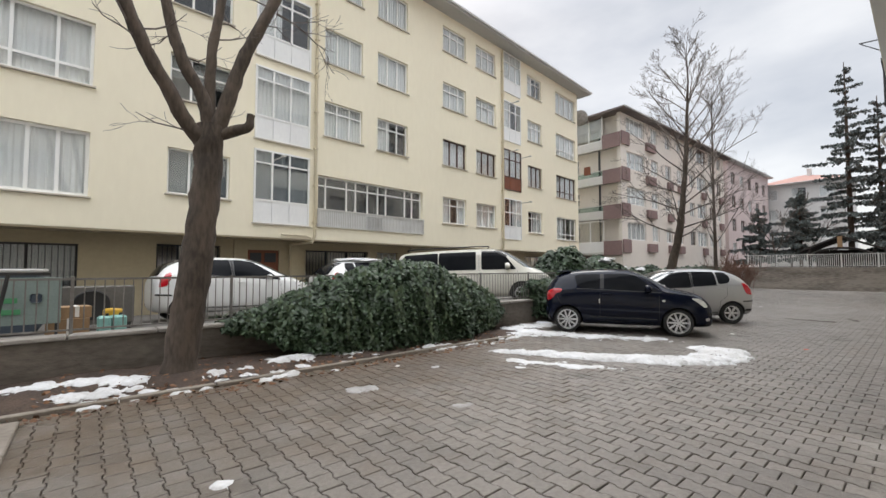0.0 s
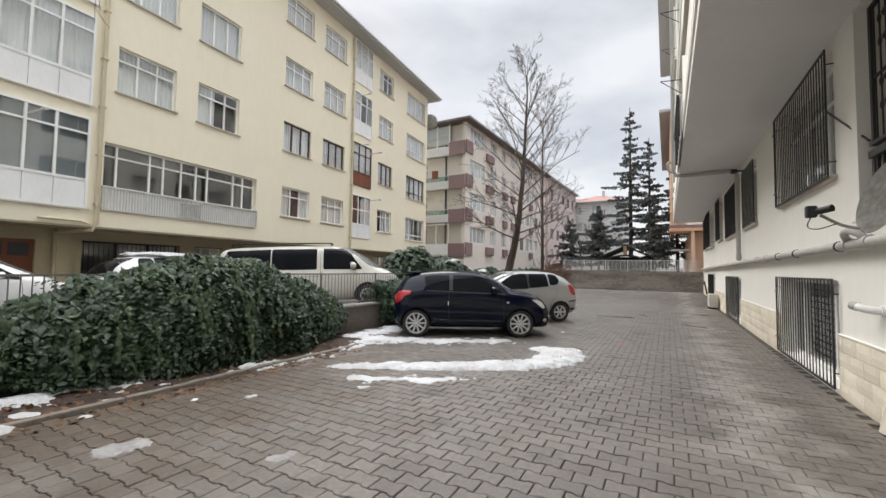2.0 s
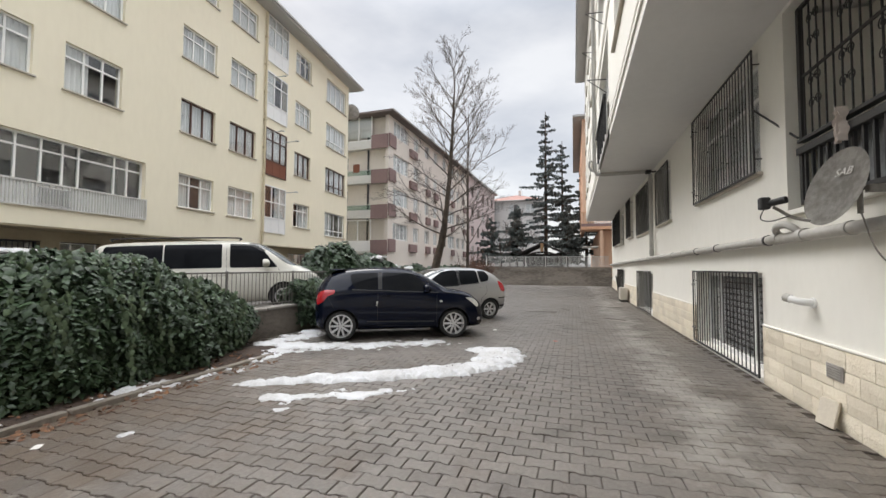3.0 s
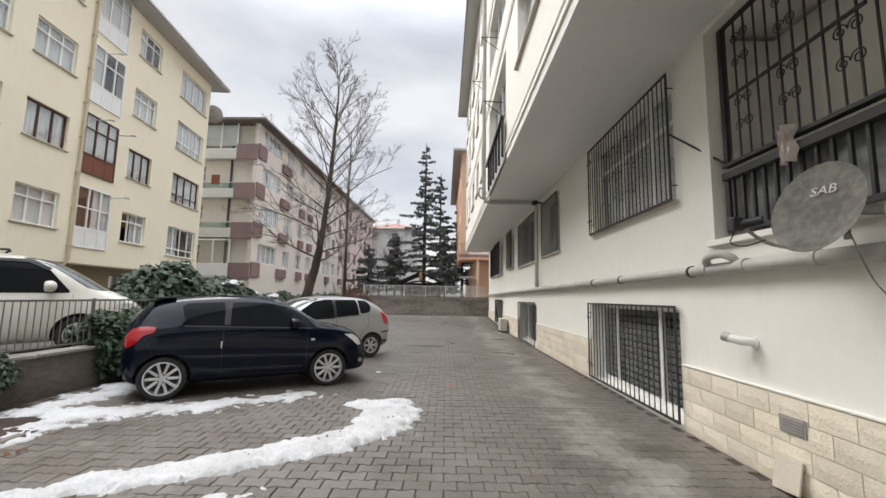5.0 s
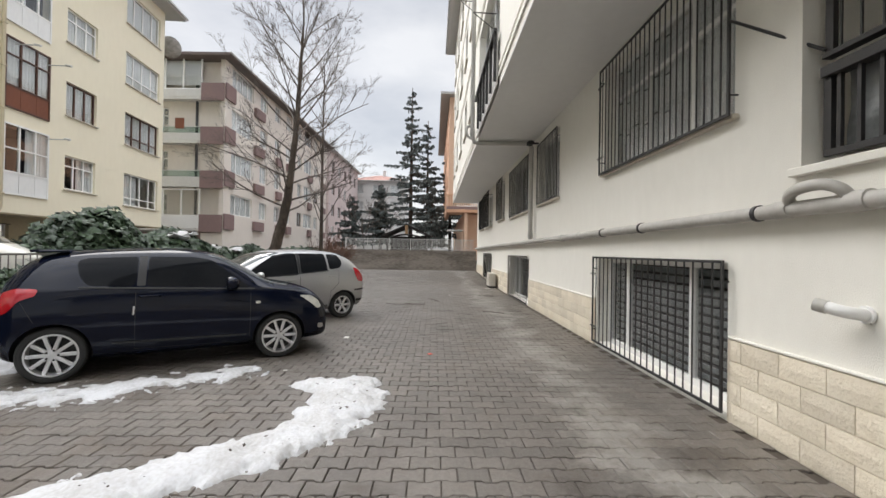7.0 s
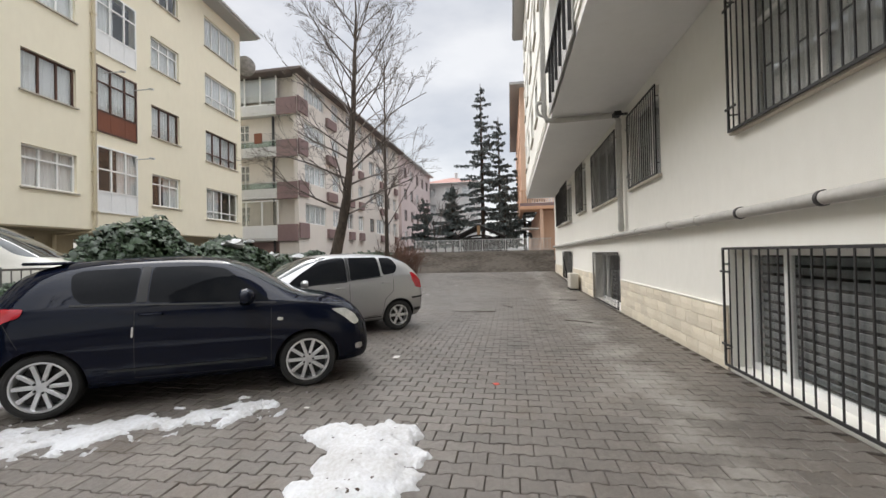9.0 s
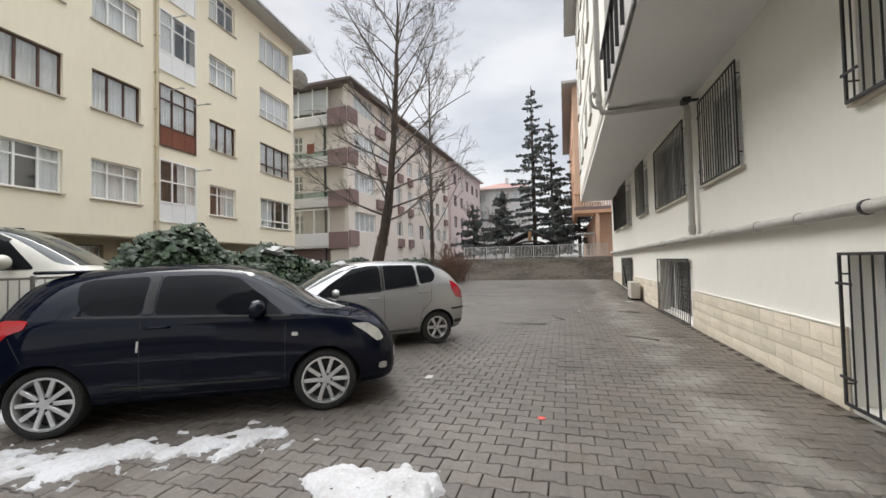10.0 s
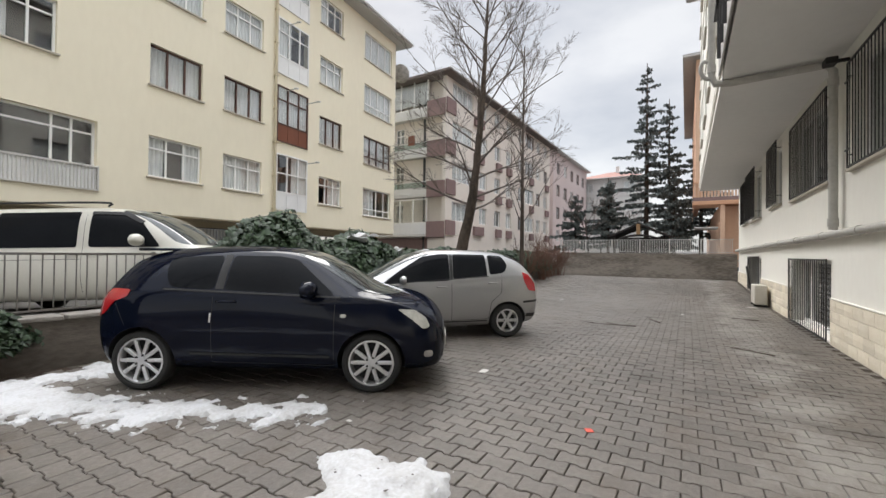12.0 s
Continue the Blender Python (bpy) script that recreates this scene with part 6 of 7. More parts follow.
# Leafless trees behind the hedge.
rnd = random.Random(14)
yard_tree = thing("bare_tree", "tall leafless tree with a spreading crown behind the hedge", "tree")
main = smooth_line([(17.7, 5.62, 0.3), (17.7, 5.50, 1.3), (17.7, 5.20, 2.5), (17.7, 5.02, 3.6), (17.7, 4.90, 4.8), (17.72, 4.80, 6.2), (17.7, 4.72, 7.6), (17.7, 4.66, 8.8)], 6)
t_main = tubes("trunk", [(main, [0.21 * (1 - 0.86 * (i / len(main)) ** 0.8) for i in range(len(main))])], M["bark"], yard_tree, "", 12)
gnarl(t_main, 0.03, 4.0)
# Limbs leave the trunk all round and rise in a broad fan; the lowest ones reach out almost level.
for k in range(34):
    f = k / 33
    z = 2.7 + 5.9 * f
    i = min(range(len(main)), key=lambda q: abs(main[q].z - z))
    a = k * 2.399 + rnd.uniform(-0.3, 0.3)
    lift = 0.25 + 0.2 * rnd.random() if f < 0.3 else 0.80 + 0.35 * f
    ln = (rnd.uniform(2.0, 2.9) if f < 0.3 else rnd.uniform(2.6, 3.4) * (1 - 0.38 * f))
    tw = []
    grow(tw, main[i], (math.cos(a), math.sin(a), lift), ln, 0.038 - 0.018 * f, 3, rnd, 0.45, 0.07, (4, 6), 0.44, 0.045, 0.0028)
    tubes("branch", tw, M["twig"], yard_tree, "", 5)
tw = []
grow(tw, main[-1], (0.02, -0.02, 1), 1.8, 0.03, 3, rnd, 0.45, 0.12, (6, 8), 0.45, 0.05, 0.0035)
tubes("branch", tw, M["twig"], yard_tree, "", 5)
slim_tree = thing("bare_tree", "slender leafless young tree beyond the hedge", "tree")
line = smooth_line([(22.4, 5.27, 0.4), (22.4, 5.26, 3.0), (22.38, 5.26, 6.0), (22.4, 5.23, 9.6)], 8)
tubes("trunk", [(line, [0.10 * (1 - 0.85 * i / len(line)) for i in range(len(line))])], M["bark"], slim_tree, "", 8)
for k in range(22):
    i = min(len(line) - 1, int(len(line) * (0.28 + 0.7 * k / 22)))
    a = rnd.uniform(0, 2 * math.pi)
    tw = []
    grow(tw, line[i], (math.cos(a) * 0.6, math.sin(a) * 0.6, 0.9), rnd.uniform(1.2, 2.4) * (1.2 - 0.5 * k / 22), 0.024, 2, rnd, 0.35, 0.2, (2, 4), 0.55, 0.07, 0.005)
    tubes("branch", tw, M["twig"], slim_tree, "", 5)

# Dry red-brown shrubs at the end of the hedge.
for k, (sx, sy, hgt) in enumerate(((25.5, 6.0, 1.6), (27.2, 5.9, 1.7), (28.8, 6.1, 1.5), (30.2, 5.95, 1.2))):
    rnd = random.Random(50 + k)
    shrub = thing("dry_shrub", "dry red-brown leafless shrub against the wall", "shrub", "dry shrubs by the wall")
    tw = []
    for _ in range(16):
        a = rnd.uniform(0, 6.28)
        grow(tw, (sx + rnd.gauss(0, 0.3), sy + rnd.gauss(0, 0.12), rise(sx) + (0.0 if sy < 6.2 else 0.5)), (math.cos(a) * 0.35, math.sin(a) * 0.3, 1), hgt * rnd.uniform(0.7, 1.15), 0.016, 2, rnd, 0.4, 0.15, (3, 5), 0.5, 0.1, 0.006)
    tubes("twigs", tw, M["twig_far"], shrub, "", 4)["kind"] = "stuff"


def conifer(name, label, x, y, z0, height, radius, seed, density=1.0, tiers=22, gap=0.25):
    """Spruce or cedar: tapering trunk and drooping whorled boughs carrying many needle clumps."""
    r = random.Random(seed)
    tree = thing(name, label, "tree")
    tubes("trunk", [([(x, y, z0 - 0.3), (x + 0.1, y, z0 + height * 0.5), (x, y, z0 + height)], [radius * 0.06, radius * 0.04, 0.03])], M["bark"], tree, "", 8)
    C, N, S, lines = [], [], [], []
    for t in range(tiers):
        f = (t + 0.3 * r.random()) / tiers
        tier_z = z0 + height * (0.16 + 0.83 * f)
        ln = radius * (1 - f) ** 0.8 * r.uniform(0.75, 1.1) + 0.15
        k = 6
        a0 = r.uniform(0, 6.28)
        for j in range(k):
            if r.random() < gap:
                continue
            a = a0 + 6.283 * j / k + r.uniform(-0.25, 0.25)
            l = ln * r.uniform(0.35, 1.3)
            h = tier_z + r.uniform(-0.3, 0.3)
            # Level bough with a rising tip in the upper part, drooping lower down.
            pts = [Vector((x + math.cos(a) * l * u, y + math.sin(a) * l * u, h + l * ((0.05 + 0.2 * f) * u - (0.26 - 0.1 * f) * u * u + 0.10 * u ** 3))) for u in (q / 6 for q in range(7))]
            lines.append((pts, [0.05 * (1 - 0.8 * i / 6) for i in range(7)]))
            for _ in range(int(34 * l * density)):
                u = 0.12 + 0.88 * r.random()
                q = pts[min(5, int(u * 6))].lerp(pts[min(6, int(u * 6) + 1)], (u * 6) % 1)
                w = 0.30 * l * (1 - u) ** 0.8 * min(1.0, 3 * u) + 0.05
                off = r.uniform(-w, w)
                C.append((q.x - math.sin(a) * off, q.y + math.cos(a) * off, q.z - abs(off) * 0.22 - abs(r.gauss(0, 0.06))))
                N.append((r.gauss(0, 1), r.gauss(0, 1), r.gauss(0, 0.5)))
                S.append(r.uniform(0.09, 0.2))
    for pts, rad in lines:
        tubes("bough", [(pts, rad)], M["bark"], tree, "", 4)
    leaf_cloud("needles", np.array(C), np.array(N), S, M["needle"], tree, 0.3, seed, "", 2.0)
    return tree


conifer("conifer_tree", "tall dark green spruce with layered drooping boughs", 50, 3.0, 1.3, 18.3, 4.0, 3, 1.0, 19, 0.30)
conifer("conifer_tree", "dark green spruce behind the taller one", 53, 1.25, 1.3, 15.6, 3.4, 8, 1.1, 18, 0.28)
conifer("conifer_tree", "dark green conifer beside the orange block", 51, -1.4, 1.3, 12.6, 3.2, 9, 1.2, 17, 0.22)
conifer("conifer_tree", "low dark green pine beyond the railing", 47, 5.9, 1.3, 7.2, 2.6, 10, 1.3, 14, 0.1)
conifer("conifer_tree", "small dark green pine beyond the railing", 46, 8.6, 1.3, 5.6, 2.0, 12, 1.2, 12, 0.15)
conifer("conifer_tree", "small dark green pine beyond the railing", 44, 0.6, 1.3, 6.5, 2.4, 13, 1.3, 13, 0.1)
for k, (sx, sy, hgt) in enumerate(((46, 7.4, 6.5), (55, 7.8, 7.0), (60, 6.5, 6.0))):
    rnd = random.Random(90 + k)
    tr = thing("bare_tree", "small leafless tree beyond the boundary wall", "tree", "bare trees beyond the wall")
    tw = []
    grow(tw, (sx, sy, 1.2), (0, 0, 1), hgt * 0.6, 0.1, 4, rnd, 0.45, 0.2, (3, 4), 0.6, 0.08, 0.012)
    tubes("branches", tw, M["twig"], tr, "", 4)["kind"] = "stuff"


# Leaf litter and snow.
r = np.random.RandomState(77)
C = np.stack([r.uniform(-0.4, 7.2, 700), 4.55 + np.abs(r.normal(0, 0.75, 700)), np.zeros(700)], 1)
C[:, 1] = np.minimum(C[:, 1], 6.3)
C[:, 2] = [max(bed_height(a, b) if b > 4.98 else 0.0, 0.0) + 0.012 for a, b in C[:, :2]]
litter = leaf_cloud("leaf_litter", C, np.tile([0, 0, 1.0], (700, 1)) + r.normal(0, 0.3, (700, 3)), r.uniform(0.03, 0.075, 700), M["dead_leaf"], None, 0.1, 5)
tagged(litter, "fallen brown leaves on soil and pavers", "leaves", "", "stuff")


def snow_patch(name, label, strokes, z_at, material, lump=0.055, cell=0.035, seed=0, rough=0.16, margin=0.6):
    """Melting snow along strokes of (x, y, half width): an uneven sheet that dips under the ground at its ragged rim."""
    xs = [p[0] for s in strokes for p in s]
    ys = [p[1] for s in strokes for p in s]
    x0, x1, y0, y1 = min(xs) - margin, max(xs) + margin, min(ys) - margin, max(ys) + margin

    def depth(x, y):
        best = -9.0
        for s in strokes:
            for (ax, ay, aw), (bx, by, bw) in zip(s, s[1:] if len(s) > 1 else s):
                dx, dy = bx - ax, by - ay
                L = dx * dx + dy * dy
                t = 0 if L < 1e-9 else min(1, max(0, ((x - ax) * dx + (y - ay) * dy) / L))
                d = math.hypot(x - ax - t * dx, y - ay - t * dy)
                best = max(best, aw + (bw - aw) * t - d)
        v = Vector((x, y, seed))
        return best + rough * 0.8 * noise.noise(v * 2.1) + rough * 0.8 * noise.noise(v * 5.3) + rough * 0.6 * noise.noise(v * 12) + rough * 0.3 * noise.noise(v * 27)

    nx, ny = int((x1 - x0) / cell), int((y1 - y0) / cell)
    idx, V, F = {}, [], []
    D = {}
    for i in range(nx + 1):
        for j in range(ny + 1):
            D[i, j] = depth(x0 + i * cell, y0 + j * cell)

    def vid(i, j):
        if (i, j) not in idx:
            x, y = x0 + i * cell, y0 + j * cell
            d = D[i, j]
            h = lump * (1 - math.exp(-max(0, d) / 0.15)) * (1 + 0.5 * noise.noise(Vector((x * 4, y * 4, seed + 2))) + 0.25 * noise.noise(Vector((x * 13, y * 13, seed + 7))))
            z = z_at(x, y) + (h + 0.004 if d > 0 else max(-0.03, d * 0.9))
            idx[i, j] = len(V)
            V.append((x, y, z))
        return idx[i, j]
    for i in range(nx):
        for j in range(ny):
            if max(D[i, j], D[i + 1, j], D[i, j + 1], D[i + 1, j + 1]) > 0:
                F.append((vid(i, j), vid(i + 1, j), vid(i + 1, j + 1), vid(i, j + 1)))
    return tagged(raw(name, V, F, material, None, "", True), label, "snow")


flat = lambda x, y: 0.0
bedz = lambda x, y: bed_height(x, y) if y > 4.98 else 0.0
snow_patch("snow_patch", "curved ridge of melting old snow on the pavers", [[(5.9, 4.2, 0.05), (6.2, 3.65, 0.15), (6.65, 2.95, 0.22), (7.08, 2.25, 0.25), (7.5, 1.65, 0.25), (7.95, 1.32, 0.30), (8.5, 1.2, 0.36), (8.92, 1.32, 0.40)], [(8.92, 1.38, 0.38), (9.1, 1.7, 0.22), (9.02, 1.95, 0.07)]], flat, M["snow"], 0.085, 0.026, 3, 0.13)
snow_patch("snow_patch", "thin streak of leftover snow on the pavers", [[(5.6, 3.4, 0.08), (5.95, 2.6, 0.12), (6.4, 1.95, 0.06)]], flat, M["snow"], 0.03, 0.026, 5, 0.16)
snow_patch("snow_patch", "wet melting snow beside the black car", [[(6.15, 5.2, 0.16), (6.9, 5.1, 0.25), (7.6, 5.25, 0.3), (8.35, 5.0, 0.4), (8.65, 4.3, 0.27), (8.95, 3.65, 0.24), (9.3, 3.05, 0.2), (9.62, 2.62, 0.1)], [(8.3, 5.6, 0.35), (9.3, 5.75, 0.25), (9.9, 5.85, 0.15)]], flat, M["snow"], 0.035, 0.024, 9, 0.42)
# Grit and leaf bits lying on the snow ridge.
r = np.random.RandomState(12)
C = np.stack([r.uniform(6.6, 9.2, 160), r.uniform(0.95, 2.9, 160), np.full(160, 0.0)], 1)
ridge = [(6.65, 2.95), (7.08, 2.25), (7.5, 1.65), (7.95, 1.32), (8.5, 1.2), (8.92, 1.32)]
C = np.array([c for c in C if min(math.hypot(c[0] - a, c[1] - b) for a, b in ridge) < 0.3])
C[:, 2] = 0.092
grit = leaf_cloud("dirt_specks", C, np.tile([0, 0, 1.0], (len(C), 1)) + r.normal(0, 0.3, (len(C), 3)), r.uniform(0.008, 0.03, len(C)), M["soil"], None, 0.1, 6)
tagged(grit, "dark grit and leaf bits on old snow", "dirt", "", "stuff")
snow_patch("snow_patch", "ragged snow strip on the soil below the wall", [[(-0.9, 5.75, 0.12), (-0.1, 5.85, 0.22), (0.35, 5.75, 0.16), (0.75, 5.45, 0.06)], [(0.1, 5.2, 0.1), (0.5, 5.15, 0.12), (0.8, 5.22, 0.06)], [(1.25, 5.25, 0.06), (1.6, 5.3, 0.1), (1.95, 5.4, 0.06)]], bedz, M["snow"], 0.04, 0.026, 15, 0.26)
snow_patch("snow_patch", "snow strip at the foot of the ivy", [[(2.35, 5.5, 0.08), (2.9, 5.55, 0.15), (3.5, 5.5, 0.18), (3.9, 5.4, 0.08)], [(5.0, 5.05, 0.05), (5.6, 5.0, 0.07)]], bedz, M["snow"], 0.045, 0.026, 21, 0.22)
for k, (sx, sy, w, mt) in enumerate(((2.33, 4.93, 0.12, "snow"), (2.05, 4.85, 0.07, "snow"), (1.55, 5.0, 0.05, "snow"), (3.05, 4.7, 0.05, "snow"), (0.92, 2.17, 0.035, "snow"), (2.8, 3.6, 0.13, "slush"), (3.4, 2.3, 0.09, "slush"), (0.55, 4.98, 0.09, "snow"), (0.2, 4.95, 0.06, "snow"), (1.35, 4.9, 0.06, "snow"), (2.7, 5.1, 0.07, "snow"), (0.75, 5.05, 0.05, "snow"), (3.3, 5.0, 0.04, "snow"), (1.05, 4.95, 0.08, "snow"), (1.9, 5.05, 0.09, "snow"), (4.3, 3.9, 0.04, "snow"), (5.3, 3.0, 0.05, "snow"), (3.95, 5.05, 0.05, "snow"))):
    snow_patch("snow_lump", "small lump of leftover snow" if mt == "snow" else "grey melting slush on the pavers", [[(sx, sy, w), (sx + w * 1.2, sy - w * 0.4, w * 0.7)]], bedz, M[mt], w * (0.8 if mt == "snow" else 0.15), 0.02, 30 + k, max(0.06, w * 0.75), 0.35)
for k, (sx, sy, sz, w) in enumerate(((14.3, 6.4, 1.80, 0.2), (14.9, 6.45, 1.86, 0.12), (15.8, 6.4, 1.52, 0.2), (17.2, 6.5, 1.46, 0.2), (6.2, 6.1, 1.52, 0.1), (4.9, 6.0, 1.6, 0.1), (3.6, 6.0, 1.24, 0.08))):
    bm = bmesh.new()
    bmesh.ops.create_icosphere(bm, subdivisions=3, radius=w)
    for v in bm.verts:
        v.co = Vector((v.co.x * 1.3, v.co.y, v.co.z * 0.3)) + noise.noise_vector(v.co * 6 + Vector((k, 0, 0))) * w * 0.5
        v.co += Vector((sx, sy, sz))
    tagged(part("snow_lump", bm, M["snow"], None, "", True), "lump of snow lying on the ivy leaves", "snow", "snow on the ivy")
bm = bmesh.new()
bmesh.ops.create_icosphere(bm, subdivisions=3, radius=0.6)
for v in bm.verts:
    v.co = Vector((v.co.x * 1.5, v.co.y, v.co.z * 0.13)) + noise.noise_vector(v.co * 5) * 0.05 + Vector((7.0, 11.2, 1.79))
tagged(part("snow_lump", bm, M["snow"], None, "", True), "thin snow cover on a car roof", "snow")


# ---- buildings in the distance ----
def far_window(parent, s0, s1, z0, z1, y0=0.0, frame_mat="pvc", n=2, seed=0):
    """A small distant casement: frame, panes and a pale curtain."""
    cols = tuple((k + 1) / n for k in range(n - 1))
    return window(parent, s0, s1, z0, z1, y0, cols=cols, frame_mat=frame_mat, cover=COVERS[seed % 8], sill=False, recess=0.1, fw=0.07, seed=seed)


# Pink-beige block with maroon balcony fronts.
SECOND = pose(31.7, 14.2, 0.0, 0, 0, -1.5)
second = thing("apartment_building", "pale pink-beige apartment block with maroon balcony fronts", "building", m=SECOND)
cells = []
for r in range(4):
    z = 2.85 + 2.87 * r
    cells.append((0.9, 4.0, z + 0.95, z + 2.35, 4))
    for a, w in ((5.2, 1.3), (8.0, 1.2), (10.5, 1.2), (13.4, 1.2), (18.6, 1.2), (21.0, 1.2)):
        cells.append((a, a + w, z + 0.95, z + 2.3, 2))
    cells.append((15.3, 17.8, z + 0.9, z + 2.35, 3))
L2 = 23.2
part("wall", sheet_with_holes(bmesh.new(), 0.0, L2, 0.5, 13.9, [c[:4] for c in cells], 0.0, 0.3), M["pinkish"], second)
for i, (a, b, c, d, n) in enumerate(cells):
    far_window(second, a, b, c, d, 0.0, "brown_pvc" if i % 9 == 4 else "pvc", n, i)
for r in range(4):
    z = 2.85 + 2.87 * r
    part("balcony_front", boxes((0.0, 1.25, -0.12, -0.003, z - 0.1, z + 0.95), bevel=0.01), M["maroon"], second, "maroon rendered balcony front")
    for a, b in ((4.1, 5.7), (8.2, 9.2), (10.5, 11.5), (16.4, 17.4), (21.4, 22.4)):
        if r == 3 and a > 4.5:
            continue
        part("balcony_front", boxes((a, b, -0.22, -0.003, z + 0.02, z + 0.72), bevel=0.012), M["maroon"], second, "maroon rendered balcony front")
part("interior", boxes((0.3, L2 - 0.1, 2.0, 2.1, 0.5, 13.8)), M["dark_room"], second)
# End facing the yard: stacked balconies, some glazed.
end_cells = [(0.6 + 3.1, 0.6 + 3.9, 3.0 + 2.87 * r, 5.1 + 2.87 * r) for r in range(4)]
bm = sheet_with_holes(bmesh.new(), 0.0, 9.0, 0.5, 13.9, end_cells, 0.0, 0.3)
bmesh.ops.transform(bm, matrix=pose(0.75, 0.3, 0, 0, 0, 90), verts=bm.verts)
part("end_wall", bm, M["pinkish"], second)
for r in range(4):
    win = window(second, 4.5, 5.3, 3.0 + 2.87 * r, 5.1 + 2.87 * r, 0.0, cols=(0.5,), transom=0.75, cover="half", sill=False, seed=200 + r)
    win.matrix_basis = pose(0.45, 9.3, 0, 0, 0, -90)
part("back_wall", boxes((1.0, L2, 10.7, 11.0, 0.5, 13.9), (L2 - 0.3, L2, 0.31, 10.69, 0.5, 13.9), (2.4, 2.5, 0.31, 10.69, 0.5, 13.9)), M["pinkish"], second)
for r in range(4):
    z = 2.75 + 2.87 * r
    part("balcony_slab", boxes((-0.05, 0.446, 0.302, 6.5, z - 0.12, z + 0.04), bevel=0.01), M["offwhite"], second)
    part("balcony_front", boxes((-0.16, -0.055, 0.0, 1.5, z - 0.2, z + 0.95), bevel=0.01), M["maroon"], second, "maroon rendered balcony front")
    part("balcony_parapet", boxes((-0.05, 0.05, 1.51, 6.5, z + 0.05, z + 0.55 if r else z + 0.85), bevel=0.01), M["offwhite" if r else "panel_white"], second)
    if r in (0, 3):
        frame_cells = [(1.6 + 1.2 * k, 2.7 + 1.2 * k, z + (0.62 if r else 0.92), z + 2.55) for k in range(4)]
        bm = sheet_with_holes(bmesh.new(), 1.52, 6.5, z + (0.56 if r else 0.86), z + 2.62, frame_cells, 0.0, 0.06)
        bmesh.ops.transform(bm, matrix=pose(0.03, 0, 0, 0, 0, 90), verts=bm.verts)
        fr = part("balcony_glazing", bm, M["pvc"], second)
        if r:
            # Pale sheet added behind the top glazing to lift its dark panes.
            part("balcony_blind", boxes((0.20, 0.22, 1.6, 6.45, z + 0.9, z + 2.5)), M["curtain"], second, "pale sheet added behind the balcony glazing")
        for a, b, c, d in frame_cells:
            p = part("pane", boxes((-0.012, -0.004, a - 0.004, b + 0.004, c - 0.004, d + 0.004)), M["glass"], fr)
            p.visible_shadow = False
    else:
        part("balcony_rail", boxes((-0.03, 0.03, 1.51, 6.5, z + 0.95, z + 1.0)), M["rail_white"], second)
        g = part("balcony_screen", boxes((-0.012, 0.0, 1.55, 6.4, z + 0.56, z + 0.94)), M["glass_green"], second)
        g.visible_shadow = False
part("bay_wall", boxes((0.0, 0.3, 0.302, 1.45, 0.5, 2.5)), M["pinkish"], second)
part("ground_floor_recess", boxes((0.40, 0.444, 1.5, 9.0, 0.5, 2.55)), M["maroon"], second)
hip_roof(second, 0.0, L2, 0.0, 11.0, 13.9, 1.9, 0.65, "eave_brown", "roof_tile")
flag = part("hanging_cloth", boxes((-0.1, -0.07, 2.6, 3.2, 9.3, 10.0)), M["brown_panel"], second, "faded red cloth hung on a balcony")

# Rose block further on and the off-white block that closes the view.
rose_block = thing("apartment_building", "rose-coloured apartment block further down the road", "building", m=pose(58.5, 14.2, 0.0, 0, 0, -2))
cells = [(a, a + 1.4, 3.2 + 2.9 * r, 4.7 + 2.9 * r) for r in range(4) for a in (1.4, 4.6, 7.8, 11.0, 14.0)]
part("wall", sheet_with_holes(bmesh.new(), 0.0, 17.0, 0.5, 14.6, cells, 0.0, 0.3), M["rose"], rose_block)
for i, c in enumerate(cells):
    far_window(rose_block, *c, 0.0, "brown_pvc" if i % 4 else "pvc", 2, i + 3)
cells = [(1.0, 2.6, 3.2 + 2.9 * r, 4.7 + 2.9 * r) for r in range(4)]
bm = sheet_with_holes(bmesh.new(), 0.0, 9.0, 0.5, 14.6, cells, 0.0, 0.25)
bmesh.ops.transform(bm, matrix=pose(0.25, 0.302, 0, 0, 0, 90), verts=bm.verts)
part("end_wall", bm, M["rose"], rose_block)
part("interior", boxes((0.3, 16.9, 1.6, 1.7, 0.5, 14.5)), M["dark_room"], rose_block)
hip_roof(rose_block, 0.0, 17.0, 0.0, 10.0, 14.6, 1.8, 0.5, "offwhite", "roof_tile")

white_far = thing("apartment_building", "off-white apartment block with a low red tile roof", "building", m=pose(76.0, 15.5, 0.0, 0, 0, -92))
cells = [(a, a + 1.7, 2.6 + 2.9 * r, 4.2 + 2.9 * r) for r in range(4) for a in (1.2, 4.4, 7.4)]
part("wall", sheet_with_holes(bmesh.new(), 0.0, 10.0, 0.5, 13.4, cells, 0.0, 0.3), M["offwhite"], white_far)
for i, c in enumerate(cells):
    far_window(white_far, *c, 0.0, "pvc", 2, i)
part("interior", boxes((0.1, 9.9, 1.6, 1.7, 0.5, 13.3)), M["dark_room"], white_far)
for a in (9.7, 0.0):
    part("side_wall", boxes((a, a + 0.3, 0.302, 9.0, 0.5, 13.4)), M["offwhite"], white_far)
for r in range(4):
    part("floor_band", boxes((-0.05, 10.05, -0.06, -0.003, 2.0 + 2.9 * r, 2.16 + 2.9 * r)), M["offwhite"], white_far)
hip_roof(white_far, 0.0, 10.0, 0.0, 9.0, 13.4, 1.7, 0.5, "offwhite", "roof_tile")
